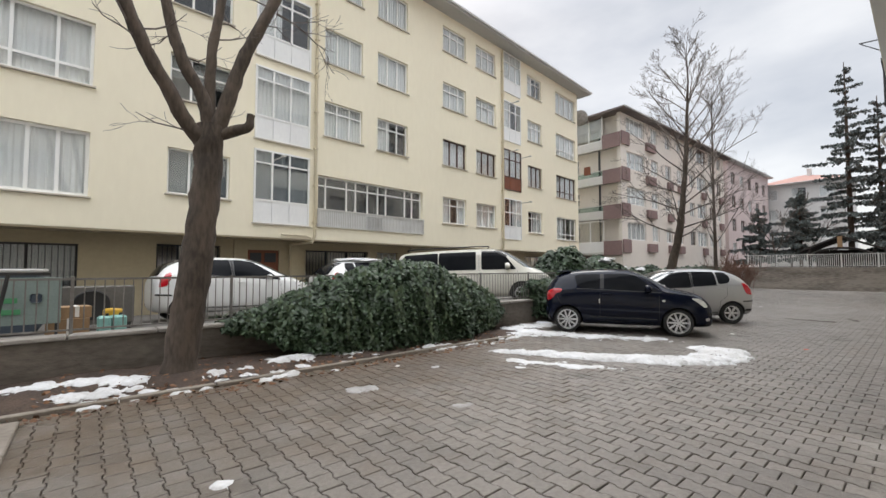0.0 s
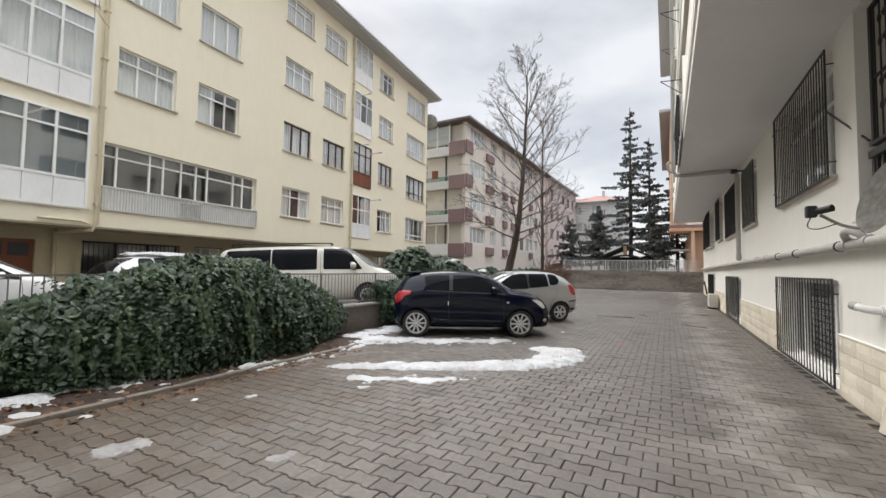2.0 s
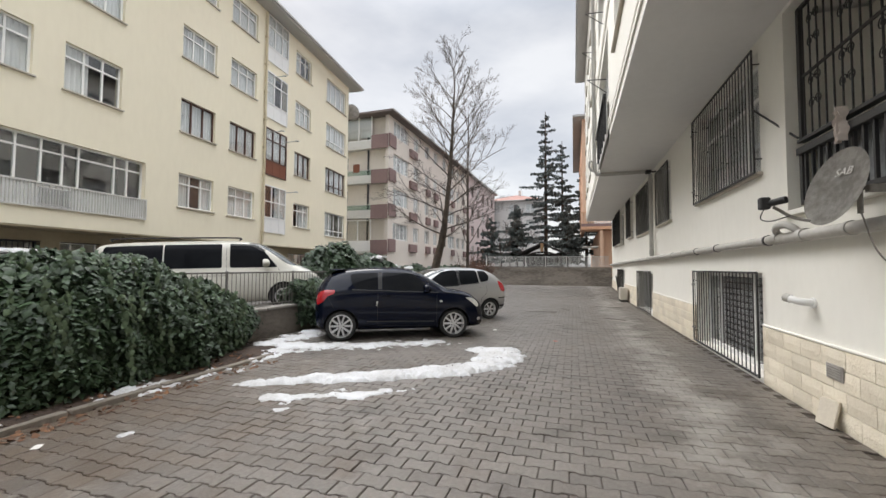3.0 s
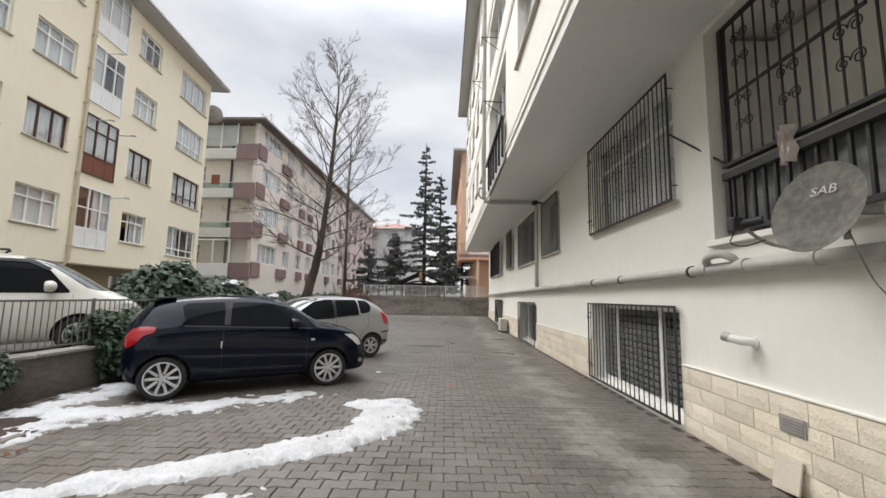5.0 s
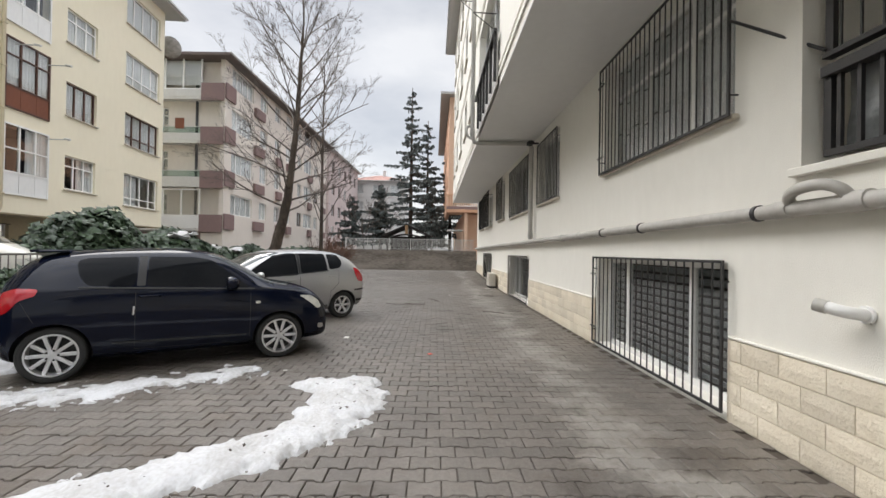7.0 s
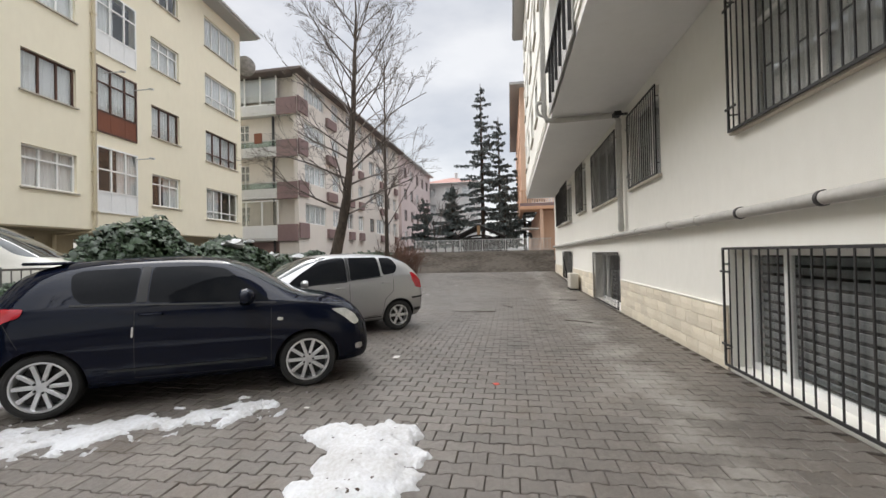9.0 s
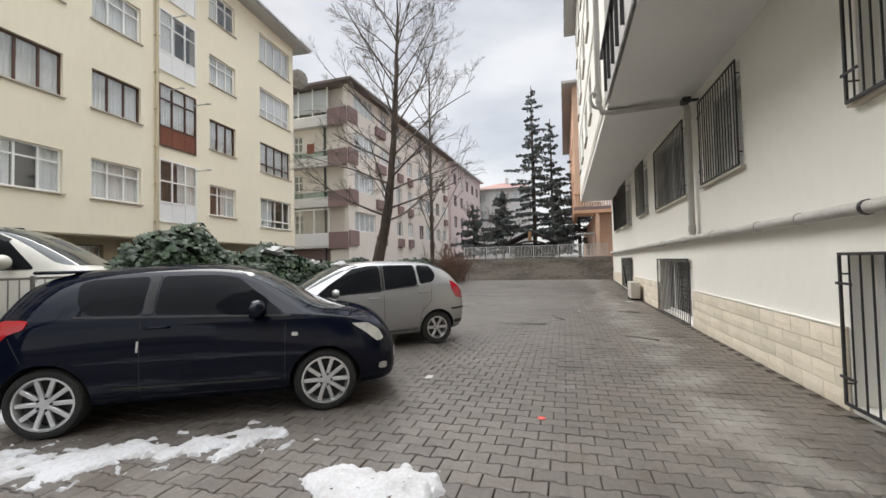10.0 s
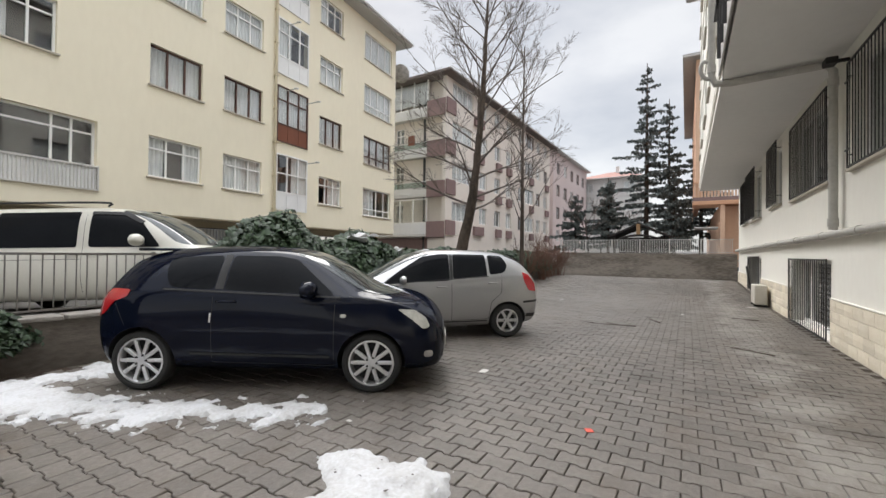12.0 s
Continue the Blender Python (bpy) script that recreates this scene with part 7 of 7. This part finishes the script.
part("chimney", boxes((5.6, 6.1, 3.6, 4.1, 14.6, 16.0)), M["offwhite"], white_far)

# Orange block beyond the white one.
ORANGE = pose(38.2, 0.0, 0.0, 0, 0, 0)
orange_block = thing("apartment_building", "orange-rendered apartment block with a balcony over its entrance", "building", m=ORANGE)
bm = sheet_with_holes(bmesh.new(), -9.0, -0.75, 6.2, 14.2, [(-4.2, -3.0, 7.2 + 2.9 * r, 8.6 + 2.9 * r) for r in range(2)], 0.0, 0.3)
bmesh.ops.transform(bm, matrix=pose(0.3, 0, 0, 0, 0, 90), verts=bm.verts)
part("end_wall", bm, M["orange_pale"], orange_block)
cells = [(a, a + 1.5, 6.9 + 2.9 * r, 8.3 + 2.9 * r) for r in range(3) for a in (2.0, 6.0, 10.0, 14.0)]
bm = sheet_with_holes(bmesh.new(), -20.0, -0.31, 5.0, 14.2, [(-b, -a, c, d) for a, b, c, d in cells], 0.0, 0.3)
bmesh.ops.transform(bm, matrix=pose(0, -0.75, 0, 0, 0, 180), verts=bm.verts)
part("front_wall", bm, M["orange"], orange_block)
for i, (a, b, c, d) in enumerate(cells):
    part("window", boxes((a, b, -0.95, -0.9, c, d)), M["tint"], orange_block)
part("balcony", boxes((-0.1, 2.2, -9.0, -0.6, 4.75, 5.0), bevel=0.02), M["orange"], orange_block)
part("balcony_beam", boxes((-0.06, 0.2, -9.0, -0.62, 5.002, 5.25), bevel=0.01), M["maroon"], orange_block)
for k in range(46):
    part("balcony_slat", boxes((-0.05, -0.02, -8.9 + 0.18 * k, -8.78 + 0.18 * k, 5.26, 6.15)), M["orange_pale"], orange_block)
part("balcony_rail", boxes((-0.09, 0.02, -9.0, -0.62, 6.152, 6.22)), M["orange"], orange_block)
part("lower_wall", boxes((1.2, 1.5, -9.0, -2.35, 0.8, 4.74), (0.0, 20.0, -2.34, -2.1, 0.8, 4.74)), M["orange_pale"], orange_block)
part("shop_awning", boxes((0.2, 1.9, -2.0, -0.7, 3.25, 3.35), bevel=0.02), M["eave"], orange_block)
hip_roof(orange_block, 0.0, 20.0, -10.0, -0.75, 14.2, 1.8, 0.75, "eave", "roof_tile")

# Dark timber shelter beyond the railing.
hut = thing("timber_shelter", "dark weathered timber shelter with a low gable roof", "shelter")
V = [(40, 4.9, 2.85), (40, 2.75, 3.85), (40, 0.6, 2.85), (44, 4.9, 2.85), (44, 2.75, 3.85), (44, 0.6, 2.85)]
V += [(x, y, z - 0.12) for x, y, z in V]
raw("roof", V, [(0, 3, 4, 1), (1, 4, 5, 2), (6, 7, 10, 9), (7, 8, 11, 10), (0, 1, 7, 6), (1, 2, 8, 7), (3, 9, 10, 4), (4, 10, 11, 5), (0, 6, 9, 3), (2, 5, 11, 8)], M["hut"], hut)
for x, y in ((40.3, 4.4), (40.3, 1.1), (43.7, 4.4), (43.7, 1.1)):
    part("post", boxes((x - 0.08, x + 0.08, y - 0.08, y + 0.08, 1.2, 2.9)), M["hut"], hut)
part("back_wall", boxes((43.5, 43.6, 1.2, 4.3, 1.2, 2.9)), M["hut"], hut)
arch = [(40.15, 2.75 + 1.75 * math.cos(a), 2.1 + 0.85 * math.sin(a)) for a in (math.pi * k / 12 for k in range(13))]
tubes("arched_brace", [(arch, 0.09)], M["hut"], hut, "", 6)
part("ridge_sign", boxes((39.9, 39.95, 2.62, 2.88, 3.0, 3.75)), M["carton"], hut)


# ---- things along the white wall ----
dish = thing("satellite_dish", "weathered grey satellite dish on a wall arm", "satellite dish", m=pose(0.24, 0, 0.05))
bm = bmesh.new()
rings = []
for i in range(9):
    rr = 0.315 * i / 8
    rings.append([bm.verts.new((rr * math.cos(2 * math.pi * k / 40), 1.08 * rr * math.sin(2 * math.pi * k / 40), 0.42 * rr * rr)) for k in range(40)] if i else [bm.verts.new((0, 0, 0))])
for k in range(40):
    bm.faces.new((rings[0][0], rings[1][k], rings[1][(k + 1) % 40]))
    for i in range(1, 8):
        bm.faces.new((rings[i][k], rings[i + 1][k], rings[i + 1][(k + 1) % 40], rings[i][(k + 1) % 40]))
geo = bmesh.ops.solidify(bm, geom=bm.faces[:], thickness=0.012)
DISH = look((5.60, -2.10, 2.15), (5.60 + 0.17, -2.10 - 0.94, 2.15 - 0.30))
bmesh.ops.transform(bm, matrix=DISH, verts=bm.verts)
part("reflector", bm, M["dish"], dish, "weathered stained dish face", True)
tubes("feed_arm", [(smooth_line([(5.72, -2.0, 1.88), (5.78, -1.85, 1.93), (5.78, -1.70, 2.03)], 4), 0.014)], M["dish"], dish, "", 6)
lnb = tubes("feed_horn", [([(5.80, -1.66, 2.06), (5.68, -1.76, 2.08)], 0.032)], M["plastic"], dish, "black receiver head", 10)
part("receiver_box", boxes((5.76, 5.84, -1.68, -1.60, 2.01, 2.12), bevel=0.01), M["plastic"], dish)
tubes("cable", [(smooth_line([(5.8, -1.64, 2.02), (5.83, -1.62, 1.93), (5.77, -1.68, 1.90), (5.72, -1.8, 1.94)], 5), 0.005)], M["plastic"], dish, "", 5)
part("wall_bracket", boxes((5.40, 5.46, -2.40, -2.19, 2.08, 2.14), bevel=0.005), M["dish"], dish)
tubes("mast", [([(5.50, -2.18, 1.92), (5.50, -2.18, 2.3)], 0.02)], M["dish"], dish, "", 8)
tubes("cable", [(smooth_line([(5.45, -2.15, 1.95), (5.35, -2.2, 1.6), (5.2, -2.3, 1.42), (5.08, -2.34, 1.55), (5.1, -2.36, 1.85)], 6), 0.006)], M["dish"], dish, "", 5)
font = bpy.data.curves.new("dish_mark", "FONT")
font.body, font.size, font.align_x, font.align_y, font.extrude = "SAB", 0.105, "CENTER", "CENTER", 0.001
tmp = new("dish_mark", font)
deps = bpy.context.evaluated_depsgraph_get()
mark = bpy.data.meshes.new_from_object(tmp.evaluated_get(deps))
bpy.data.objects.remove(tmp)
mark.transform(DISH @ pose(0.02, 0.13, 0.018, -6))
mk = link_mesh("lettering", mark, M["decal"], dish, "worn pale lettering")

flue = thing("flue_pipe", "short white elbow flue pipe in the wall", "pipe")
tubes("pipe", [(smooth_line([(6.95, -2.41, 1.16), (6.955, -2.33, 1.165), (6.99, -2.27, 1.175), (7.07, -2.235, 1.195)], 4), 0.04)], M["pvc"], flue, "", 14)
tubes("pipe_mouth", [([(7.06, -2.24, 1.192), (7.12, -2.215, 1.205)], 0.046)], M["pipe"], flue, "", 14)
# Black disc set on the mouth, drawing the shade inside the pipe.
tubes("pipe_bore", [([(7.115, -2.217, 1.204), (7.122, -2.214, 1.2055)], 0.036)], M["plastic"], flue, "black disc standing for the shaded pipe bore", 14)
tubes("wall_collar", [([(6.95, -2.399, 1.16), (6.95, -2.38, 1.16)], 0.058)], M["pvc"], flue, "", 14)
vent = thing("wall_vent", "small grey vent plate in the stone plinth", "vent")
part("plate", boxes((6.41, 6.68, -2.366, -2.356, 0.455, 0.60), bevel=0.003), M["vent_grey"], vent)
for k in range(5):
    part("slat", boxes((6.43, 6.66, -2.355, -2.348, 0.475 + 0.024 * k, 0.484 + 0.024 * k)), M["vent_grey"], vent)
rod = thing("clothes_pole", "dark iron stay rod between grille and balcony", "rod")
tubes("pole", [([(8.08, -2.30, 3.67), (7.33, -2.47, 3.04)], 0.013)], M["iron"], rod, "", 8)
rag = thing("hanging_cloth", "crumpled pinkish cloth hung over the balcony rail", "cloth")
bm = bmesh.new()
bmesh.ops.create_grid(bm, x_segments=14, y_segments=24, size=0.5)
for v in bm.verts:
    u, w = v.co.x, v.co.y
    v.co = Vector((6.45 + u * 0.13 + 0.03 * noise.noise(Vector((u * 4, w * 3, 1))), -2.43 + 0.035 * math.sin(u * 14) + 0.03 * noise.noise(Vector((u * 6, w * 4, 5))), 2.93 + w * 0.32 - 0.05 * abs(u)))
bmesh.ops.solidify(bm, geom=bm.faces[:], thickness=0.008)
part("cloth", bm, M["cloth"], rag, "", True)
tile = tagged(part("loose_slab", boxes((-0.11, 0.11, -0.012, 0.012, 0, 0.26), bevel=0.004), M["joint"]), "loose cream stone slab leaning on the plinth", "stone slab")
tile.matrix_basis = pose(6.55, -2.27, 0.012, 14, 0, 12)

ac_unit = thing("air_conditioner", "cream outdoor air conditioner unit on the ground", "air conditioner", m=pose(22.3, -2.14, rise(22.3), 0, 0, 180))
part("casing", boxes((-0.40, 0.40, -0.15, 0.15, 0.06, 0.62), bevel=0.02), M["ac"], ac_unit)
part("fan_guard", lathe(bmesh.new(), [(0.2, 0.155), (0.21, 0.165), (0.225, 0.152)], 28), M["plastic"], ac_unit)
for k in range(5):
    part("guard_ring", lathe(bmesh.new(), [(0.03 + 0.035 * k, 0.156), (0.036 + 0.035 * k, 0.162), (0.042 + 0.035 * k, 0.156)], 20), M["ac"], ac_unit)
for x in (-0.3, 0.3):
    part("foot", boxes((x - 0.04, x + 0.04, -0.16, 0.16, 0, 0.058)), M["plastic"], ac_unit)
tubes("hose", [(smooth_line([(-0.42, 0.05, 0.3), (-0.62, -0.02, 0.1), (-0.72, -0.1, 0.4), (-0.66, -0.18, 0.8), (-0.6, -0.24, 1.15)], 6), 0.03)], M["plastic"], ac_unit, "black insulated hose", 8)
part("label", boxes((-0.2, 0.0, 0.152, 0.156, 0.5, 0.57)), M["yellow"], ac_unit)
spot = thing("outdoor_spotlight", "small black spotlight under the soffit", "lamp")
part("housing", boxes((15.3, 15.52, -2.25, -2.1, 4.42, 4.52), bevel=0.012), M["plastic"], spot)
part("bracket", boxes((15.38, 15.44, -2.395, -2.25, 4.45, 4.49)), M["plastic"], spot)
for k, (x, z) in enumerate(((13.5, 8.6), (12.6, 6.3), (17.3, 9.4))):
    arm = thing("aerial_arm", "thin metal clothes arm on the upper facade", "bracket", "arms on the white facade")
    tubes("rod", [([(x, -0.81, z), (x + 0.1, -0.35, z + 0.08)], 0.012)], M["iron"], arm, "", 5)
    tubes("rod", [([(x, -0.81, z - 0.35), (x + 0.1, -0.37, z + 0.06)], 0.01)], M["iron"], arm, "", 5)
roof_dish = thing("satellite_dish", "grey satellite dish on the cream block's far end", "satellite dish")
bm = bmesh.new()
bmesh.ops.create_uvsphere(bm, u_segments=24, v_segments=12, radius=0.55)
bmesh.ops.delete(bm, geom=[v for v in bm.verts if v.co.z > -0.25], context="VERTS")
bmesh.ops.solidify(bm, geom=bm.faces[:], thickness=0.015)
bmesh.ops.transform(bm, matrix=LEFT @ pose(28.35, 0.2, 12.95, -75, 0, -40) @ Matrix.Diagonal((1.2, 1.2, 0.6, 1)), verts=bm.verts)
part("reflector", bm, M["dish"], roof_dish, "", True)
tubes("arm", [([LEFT @ Vector((28.3, 0.6, 12.6)), LEFT @ Vector((28.35, 0.3, 12.8))], 0.025)], M["dish"], roof_dish, "", 6)

# ---- clutter on the parking strip ----
zl = lot_height
board = thing("banner_board", "faded white banner with a green emblem, tied to the railing", "banner")
part("sheet", boxes((-1.55, -0.15, 8.20, 8.225, zl(8.2) + 0.25, zl(8.2) + 1.0), bevel=0.004), M["sign_white"], board)
part("emblem", boxes((-0.95, -0.62, 8.188, 8.198, zl(8.2) + 0.42, zl(8.2) + 0.5), (-0.9, -0.82, 8.188, 8.198, zl(8.2) + 0.5, zl(8.2) + 0.8), (-0.82, -0.66, 8.188, 8.198, zl(8.2) + 0.6, zl(8.2) + 0.68)), M["sign_green"], board)
part("emblem_ring", boxes((-0.52, -0.38, 8.188, 8.198, zl(8.2) + 0.6, zl(8.2) + 0.74), bevel=0.02), M["sign_dark"], board)
part("text_bar", boxes((-1.4, -1.05, 8.188, 8.198, zl(8.2) + 0.62, zl(8.2) + 0.7)), M["sign_dark"], board)
for x in (-1.5, -0.2):
    part("leg", boxes((x - 0.02, x + 0.02, 8.226, 8.26, zl(8.2) - 0.02, zl(8.2) + 1.0)), M["iron"], board)
skip = thing("waste_container", "large dark container standing before the ground floor", "container")
part("bin", boxes((-2.9, -0.5, 9.4, 10.6, zl(10) + 0.05, zl(10) + 1.15), bevel=0.04), M["sign_dark"], skip)
part("lid", boxes((-2.95, -0.45, 9.36, 10.64, zl(10) + 1.152, zl(10) + 1.22), bevel=0.02), M["eave"], skip)
post = thing("leaning_post", "black leaning iron post at the wall's edge", "post")
tubes("pole", [([(-0.72, 6.48, 0.6), (-0.60, 6.5, 1.45)], 0.022)], M["iron"], post, "", 8)
part("top_bar", boxes((-0.72, -0.2, 6.48, 6.52, 1.44, 1.475)), M["iron"], post)
condenser = thing("air_conditioner", "grey outdoor condenser with a black fan", "air conditioner", m=pose(0.35, 9.6, zl(9.6), 0, 0, 2))
part("casing", boxes((-0.55, 0.55, -0.22, 0.22, 0.12, 0.86), bevel=0.02), M["lot"], condenser)
fan = part("fan_shroud", lathe(bmesh.new(), [(0.0, -0.222), (0.24, -0.226), (0.27, -0.235), (0.29, -0.223)], 28), M["plastic"], condenser, "black round fan", True)
fan.location = (-0.12, 0, 0.5)
part("stand", boxes((-0.5, -0.42, -0.2, 0.2, 0, 0.118), (0.42, 0.5, -0.2, 0.2, 0, 0.118)), M["iron"], condenser)
for k, (x, y, w, h, mt, nm, lb) in enumerate(((-0.05, 8.7, 0.3, 0.3, "carton", "cardboard_box", "brown cardboard box on the ground"), (0.02, 8.75, 0.22, 0.2, "carton", "cardboard_box", "small cardboard box stacked on another"))):
    z = zl(y) + (0.0 if k == 0 else 0.304)
    b = thing(nm, lb, "box", m=pose(x, y, z, 0, 0, 8 * k))
    part("carton", boxes((-w, w * 0.9, -0.2, 0.2, 0, h), bevel=0.006), M[mt], b)
    part("tape", boxes((-0.03, 0.03, -0.202, 0.202, 0.02, h + 0.003)), M["paper"], b)
for k, (x, y, mt, lb) in enumerate(((0.42, 8.65, "teal", "pale green plastic jerrycan"), (0.62, 8.7, "teal", "pale green plastic jerrycan"), (0.55, 9.0, "yellow", "yellow plastic crate among the clutter"))):
    c = thing("jerrycan" if mt == "teal" else "plastic_crate", lb, "container", m=pose(x, y, zl(y), 0, 0, 20 * k))
    part("tank", boxes((-0.1, 0.1, -0.14, 0.14, 0, 0.3 if mt == "teal" else 0.42), bevel=0.03), M[mt], c)
    if mt == "teal":
        tubes("cap", [([(0.04, 0, 0.3), (0.04, 0, 0.345)], 0.025)], M["plastic"], c, "", 10)

# ---- scraps on the pavers ----
scrap = tagged(part("scrap", boxes((-0.035, 0.035, -0.03, 0.03, 0, 0.006), bevel=0.002), M["red_rag"]), "small red scrap lying on the pavers", "litter")
scrap.matrix_basis = pose(10.5, 0.40, 0.004, 0, 0, 30)
for k, (x, y, w) in enumerate(((11.6, 1.86, 0.07), (3.9, 4.3, 0.05), (9.6, 2.2, 0.025), (20.5, 3.2, 0.06), (24.0, 2.6, 0.06), (18.8, -0.2, 0.05), (21.6, -1.9, 0.12))):
    p = tagged(part("paper_scrap", boxes((-w, w, -w * 0.6, w * 0.6, 0, 0.005), bevel=0.001), M["paper"]), "white paper scrap lying on the pavers", "litter", "paper scraps")
    p.matrix_basis = pose(x, y, rise(x) + 0.004, 0, 0, 40 * k)
for k, (x, y, l, a) in enumerate(((16.2, 0.6, 0.9, 100), (14.6, -1.4, 0.6, 60), (18.6, -1.7, 0.5, 80), (17.0, 0.2, 0.5, 30))):
    rnd = random.Random(k)
    tw = []
    grow(tw, (x, y, 0.016), (math.cos(radians(a)), math.sin(radians(a)), 0), l, 0.012, 1, rnd, 0.5, 0, (1, 2), 0.5, 0.05, 0.005)
    tw = [([Vector((q.x, q.y, 0.016)) for q in pts], rad) for pts, rad in tw]
    tagged(tubes("twig", tw, M["twig"], None, "", 5), "dry fallen twig on the pavers", "twig", "fallen twigs")


# ---- small pieces: plinth tiles and pavers ----
tile_mesh = {}
for a, b in ((-1.0, 8.16), (11.36, 16.27), (19.36, 23.94), (26.86, 30.8)):
    for row in range(4):
        z0, z1 = row * 0.19 - 0.005, row * 0.19 + 0.178
        x = a - (0.2 if row % 2 else 0.0)
        while x < b - 0.03:
            xa, xb = max(a, x), min(b, x + 0.393)
            if xb - xa > 0.05:
                key = round(xb - xa, 2)
                if key not in tile_mesh:
                    bm = bmesh.new()
                    bmesh.ops.create_grid(bm, x_segments=4, y_segments=2, size=0.5)
                    for v in bm.verts:
                        edge = abs(v.co.x) > 0.49 or abs(v.co.y) > 0.49
                        bump = 0.0 if edge else 0.009 + 0.006 * noise.noise(Vector((v.co.x * 5 + key * 7, v.co.y * 5, 2)))
                        v.co = Vector((v.co.x * (xb - xa), bump, v.co.y * (z1 - z0)))
                    bmesh.ops.reverse_faces(bm, faces=bm.faces)
                    rim = [e for e in bm.edges if e.is_boundary]
                    ex = bmesh.ops.extrude_edge_only(bm, edges=rim)["geom"]
                    for v in (g for g in ex if isinstance(g, bmesh.types.BMVert)):
                        v.co.y -= 0.014
                    bmesh.ops.recalc_face_normals(bm, faces=bm.faces)
                    me = bpy.data.meshes.new("stone_tile")
                    bm.to_mesh(me)
                    bm.free()
                    me.materials.append(M["plinth_stone"])
                    tile_mesh[key] = me
                ob = new("stone_tile", tile_mesh[key])
                ob.parent = plinth
                ob.location = ((xa + xb) / 2, -2.372, (z0 + z1) / 2)
            x += 0.4

PX, PY, GAP, WAVE = 0.162, 0.222, 0.0036, 0.018


def paver_outline():
    """Half-wave paver: wavy long sides that lock into the next rows, straight ends; long side along y."""
    h = PY / 2 - GAP
    prof = [(-h, 1), (-PY * 0.30, 1), (-PY * 0.20, -1), (PY * 0.20, -1), (PY * 0.30, 1), (h, 1)]
    right = [(PX / 2 - GAP + WAVE * w / 2, y) for y, w in prof]
    left = [(-(PX / 2 - GAP) - WAVE * w / 2, y) for y, w in reversed(prof)]
    return right + left


OUT = paver_outline()
INNER = [(x * 0.93, y * 0.95) for x, y in OUT]
NP = len(OUT)


def paver_piece(tilt=(0, 0), dz=0.0):
    V = [(x, y, dz + x * tilt[0] + y * tilt[1]) for x, y in INNER] + [(x, y, dz - 0.005 + x * tilt[0] + y * tilt[1]) for x, y in OUT] + [(x, y, -0.03) for x, y in OUT]
    F = [tuple(range(NP))]
    for k in range(NP):
        j = (k + 1) % NP
        F.append((k, NP + k, NP + j, j))
        F.append((NP + k, 2 * NP + k, 2 * NP + j, NP + j))
    return V, F


yard = thing("pavement", "grey interlocking concrete pavers with dirty joints", "pavement", "", "structure")
prnd = random.Random(21)
single_meshes = []
for k in range(8):
    V, F = paver_piece((prnd.uniform(-0.02, 0.02), prnd.uniform(-0.02, 0.02)), prnd.uniform(-0.003, 0.002))
    me = bpy.data.meshes.new("paver")
    me.from_pydata(V, [], F)
    me.materials.append(M["paver_one"])
    single_meshes.append(me)
rows_x = int((31.5 + 6) / PX)
cols_y = int((4.9 + 2.38) / PY)
allV, allF = [], []
singles = 0
for i in range(rows_x):
    x = -6.0 + (i + 0.5) * PX
    shift = PY / 2 if i % 2 else 0.0
    for j in range(-1, cols_y + 6):
        y = -2.37 + (j + 0.5) * PY + shift
        if y < -2.37 + PY * 0.1 or (y > 4.88 and x < 7.3) or y > 6.2:
            continue
        if x < -0.27 and y > 0.1:
            continue
        if singles < 300 and 6.3 < x < 8.9 and -0.75 < y < 2.6:
            ob = new("paver", single_meshes[prnd.randrange(8)])
            ob.parent = yard
            ob.location = (x, y, 0.0)
            singles += 1
            continue
        V, F = paver_piece((prnd.uniform(-0.02, 0.02), prnd.uniform(-0.02, 0.02)), prnd.uniform(-0.003, 0.002))
        o = len(allV)
        z = rise(x)
        allV += [(x + a, y + b, z + c) for a, b, c in V]
        allF += [tuple(o + q for q in f) for f in F]
rest = raw("pavers", allV, allF, M["paver"], yard)
rest["kind"] = "stuff"
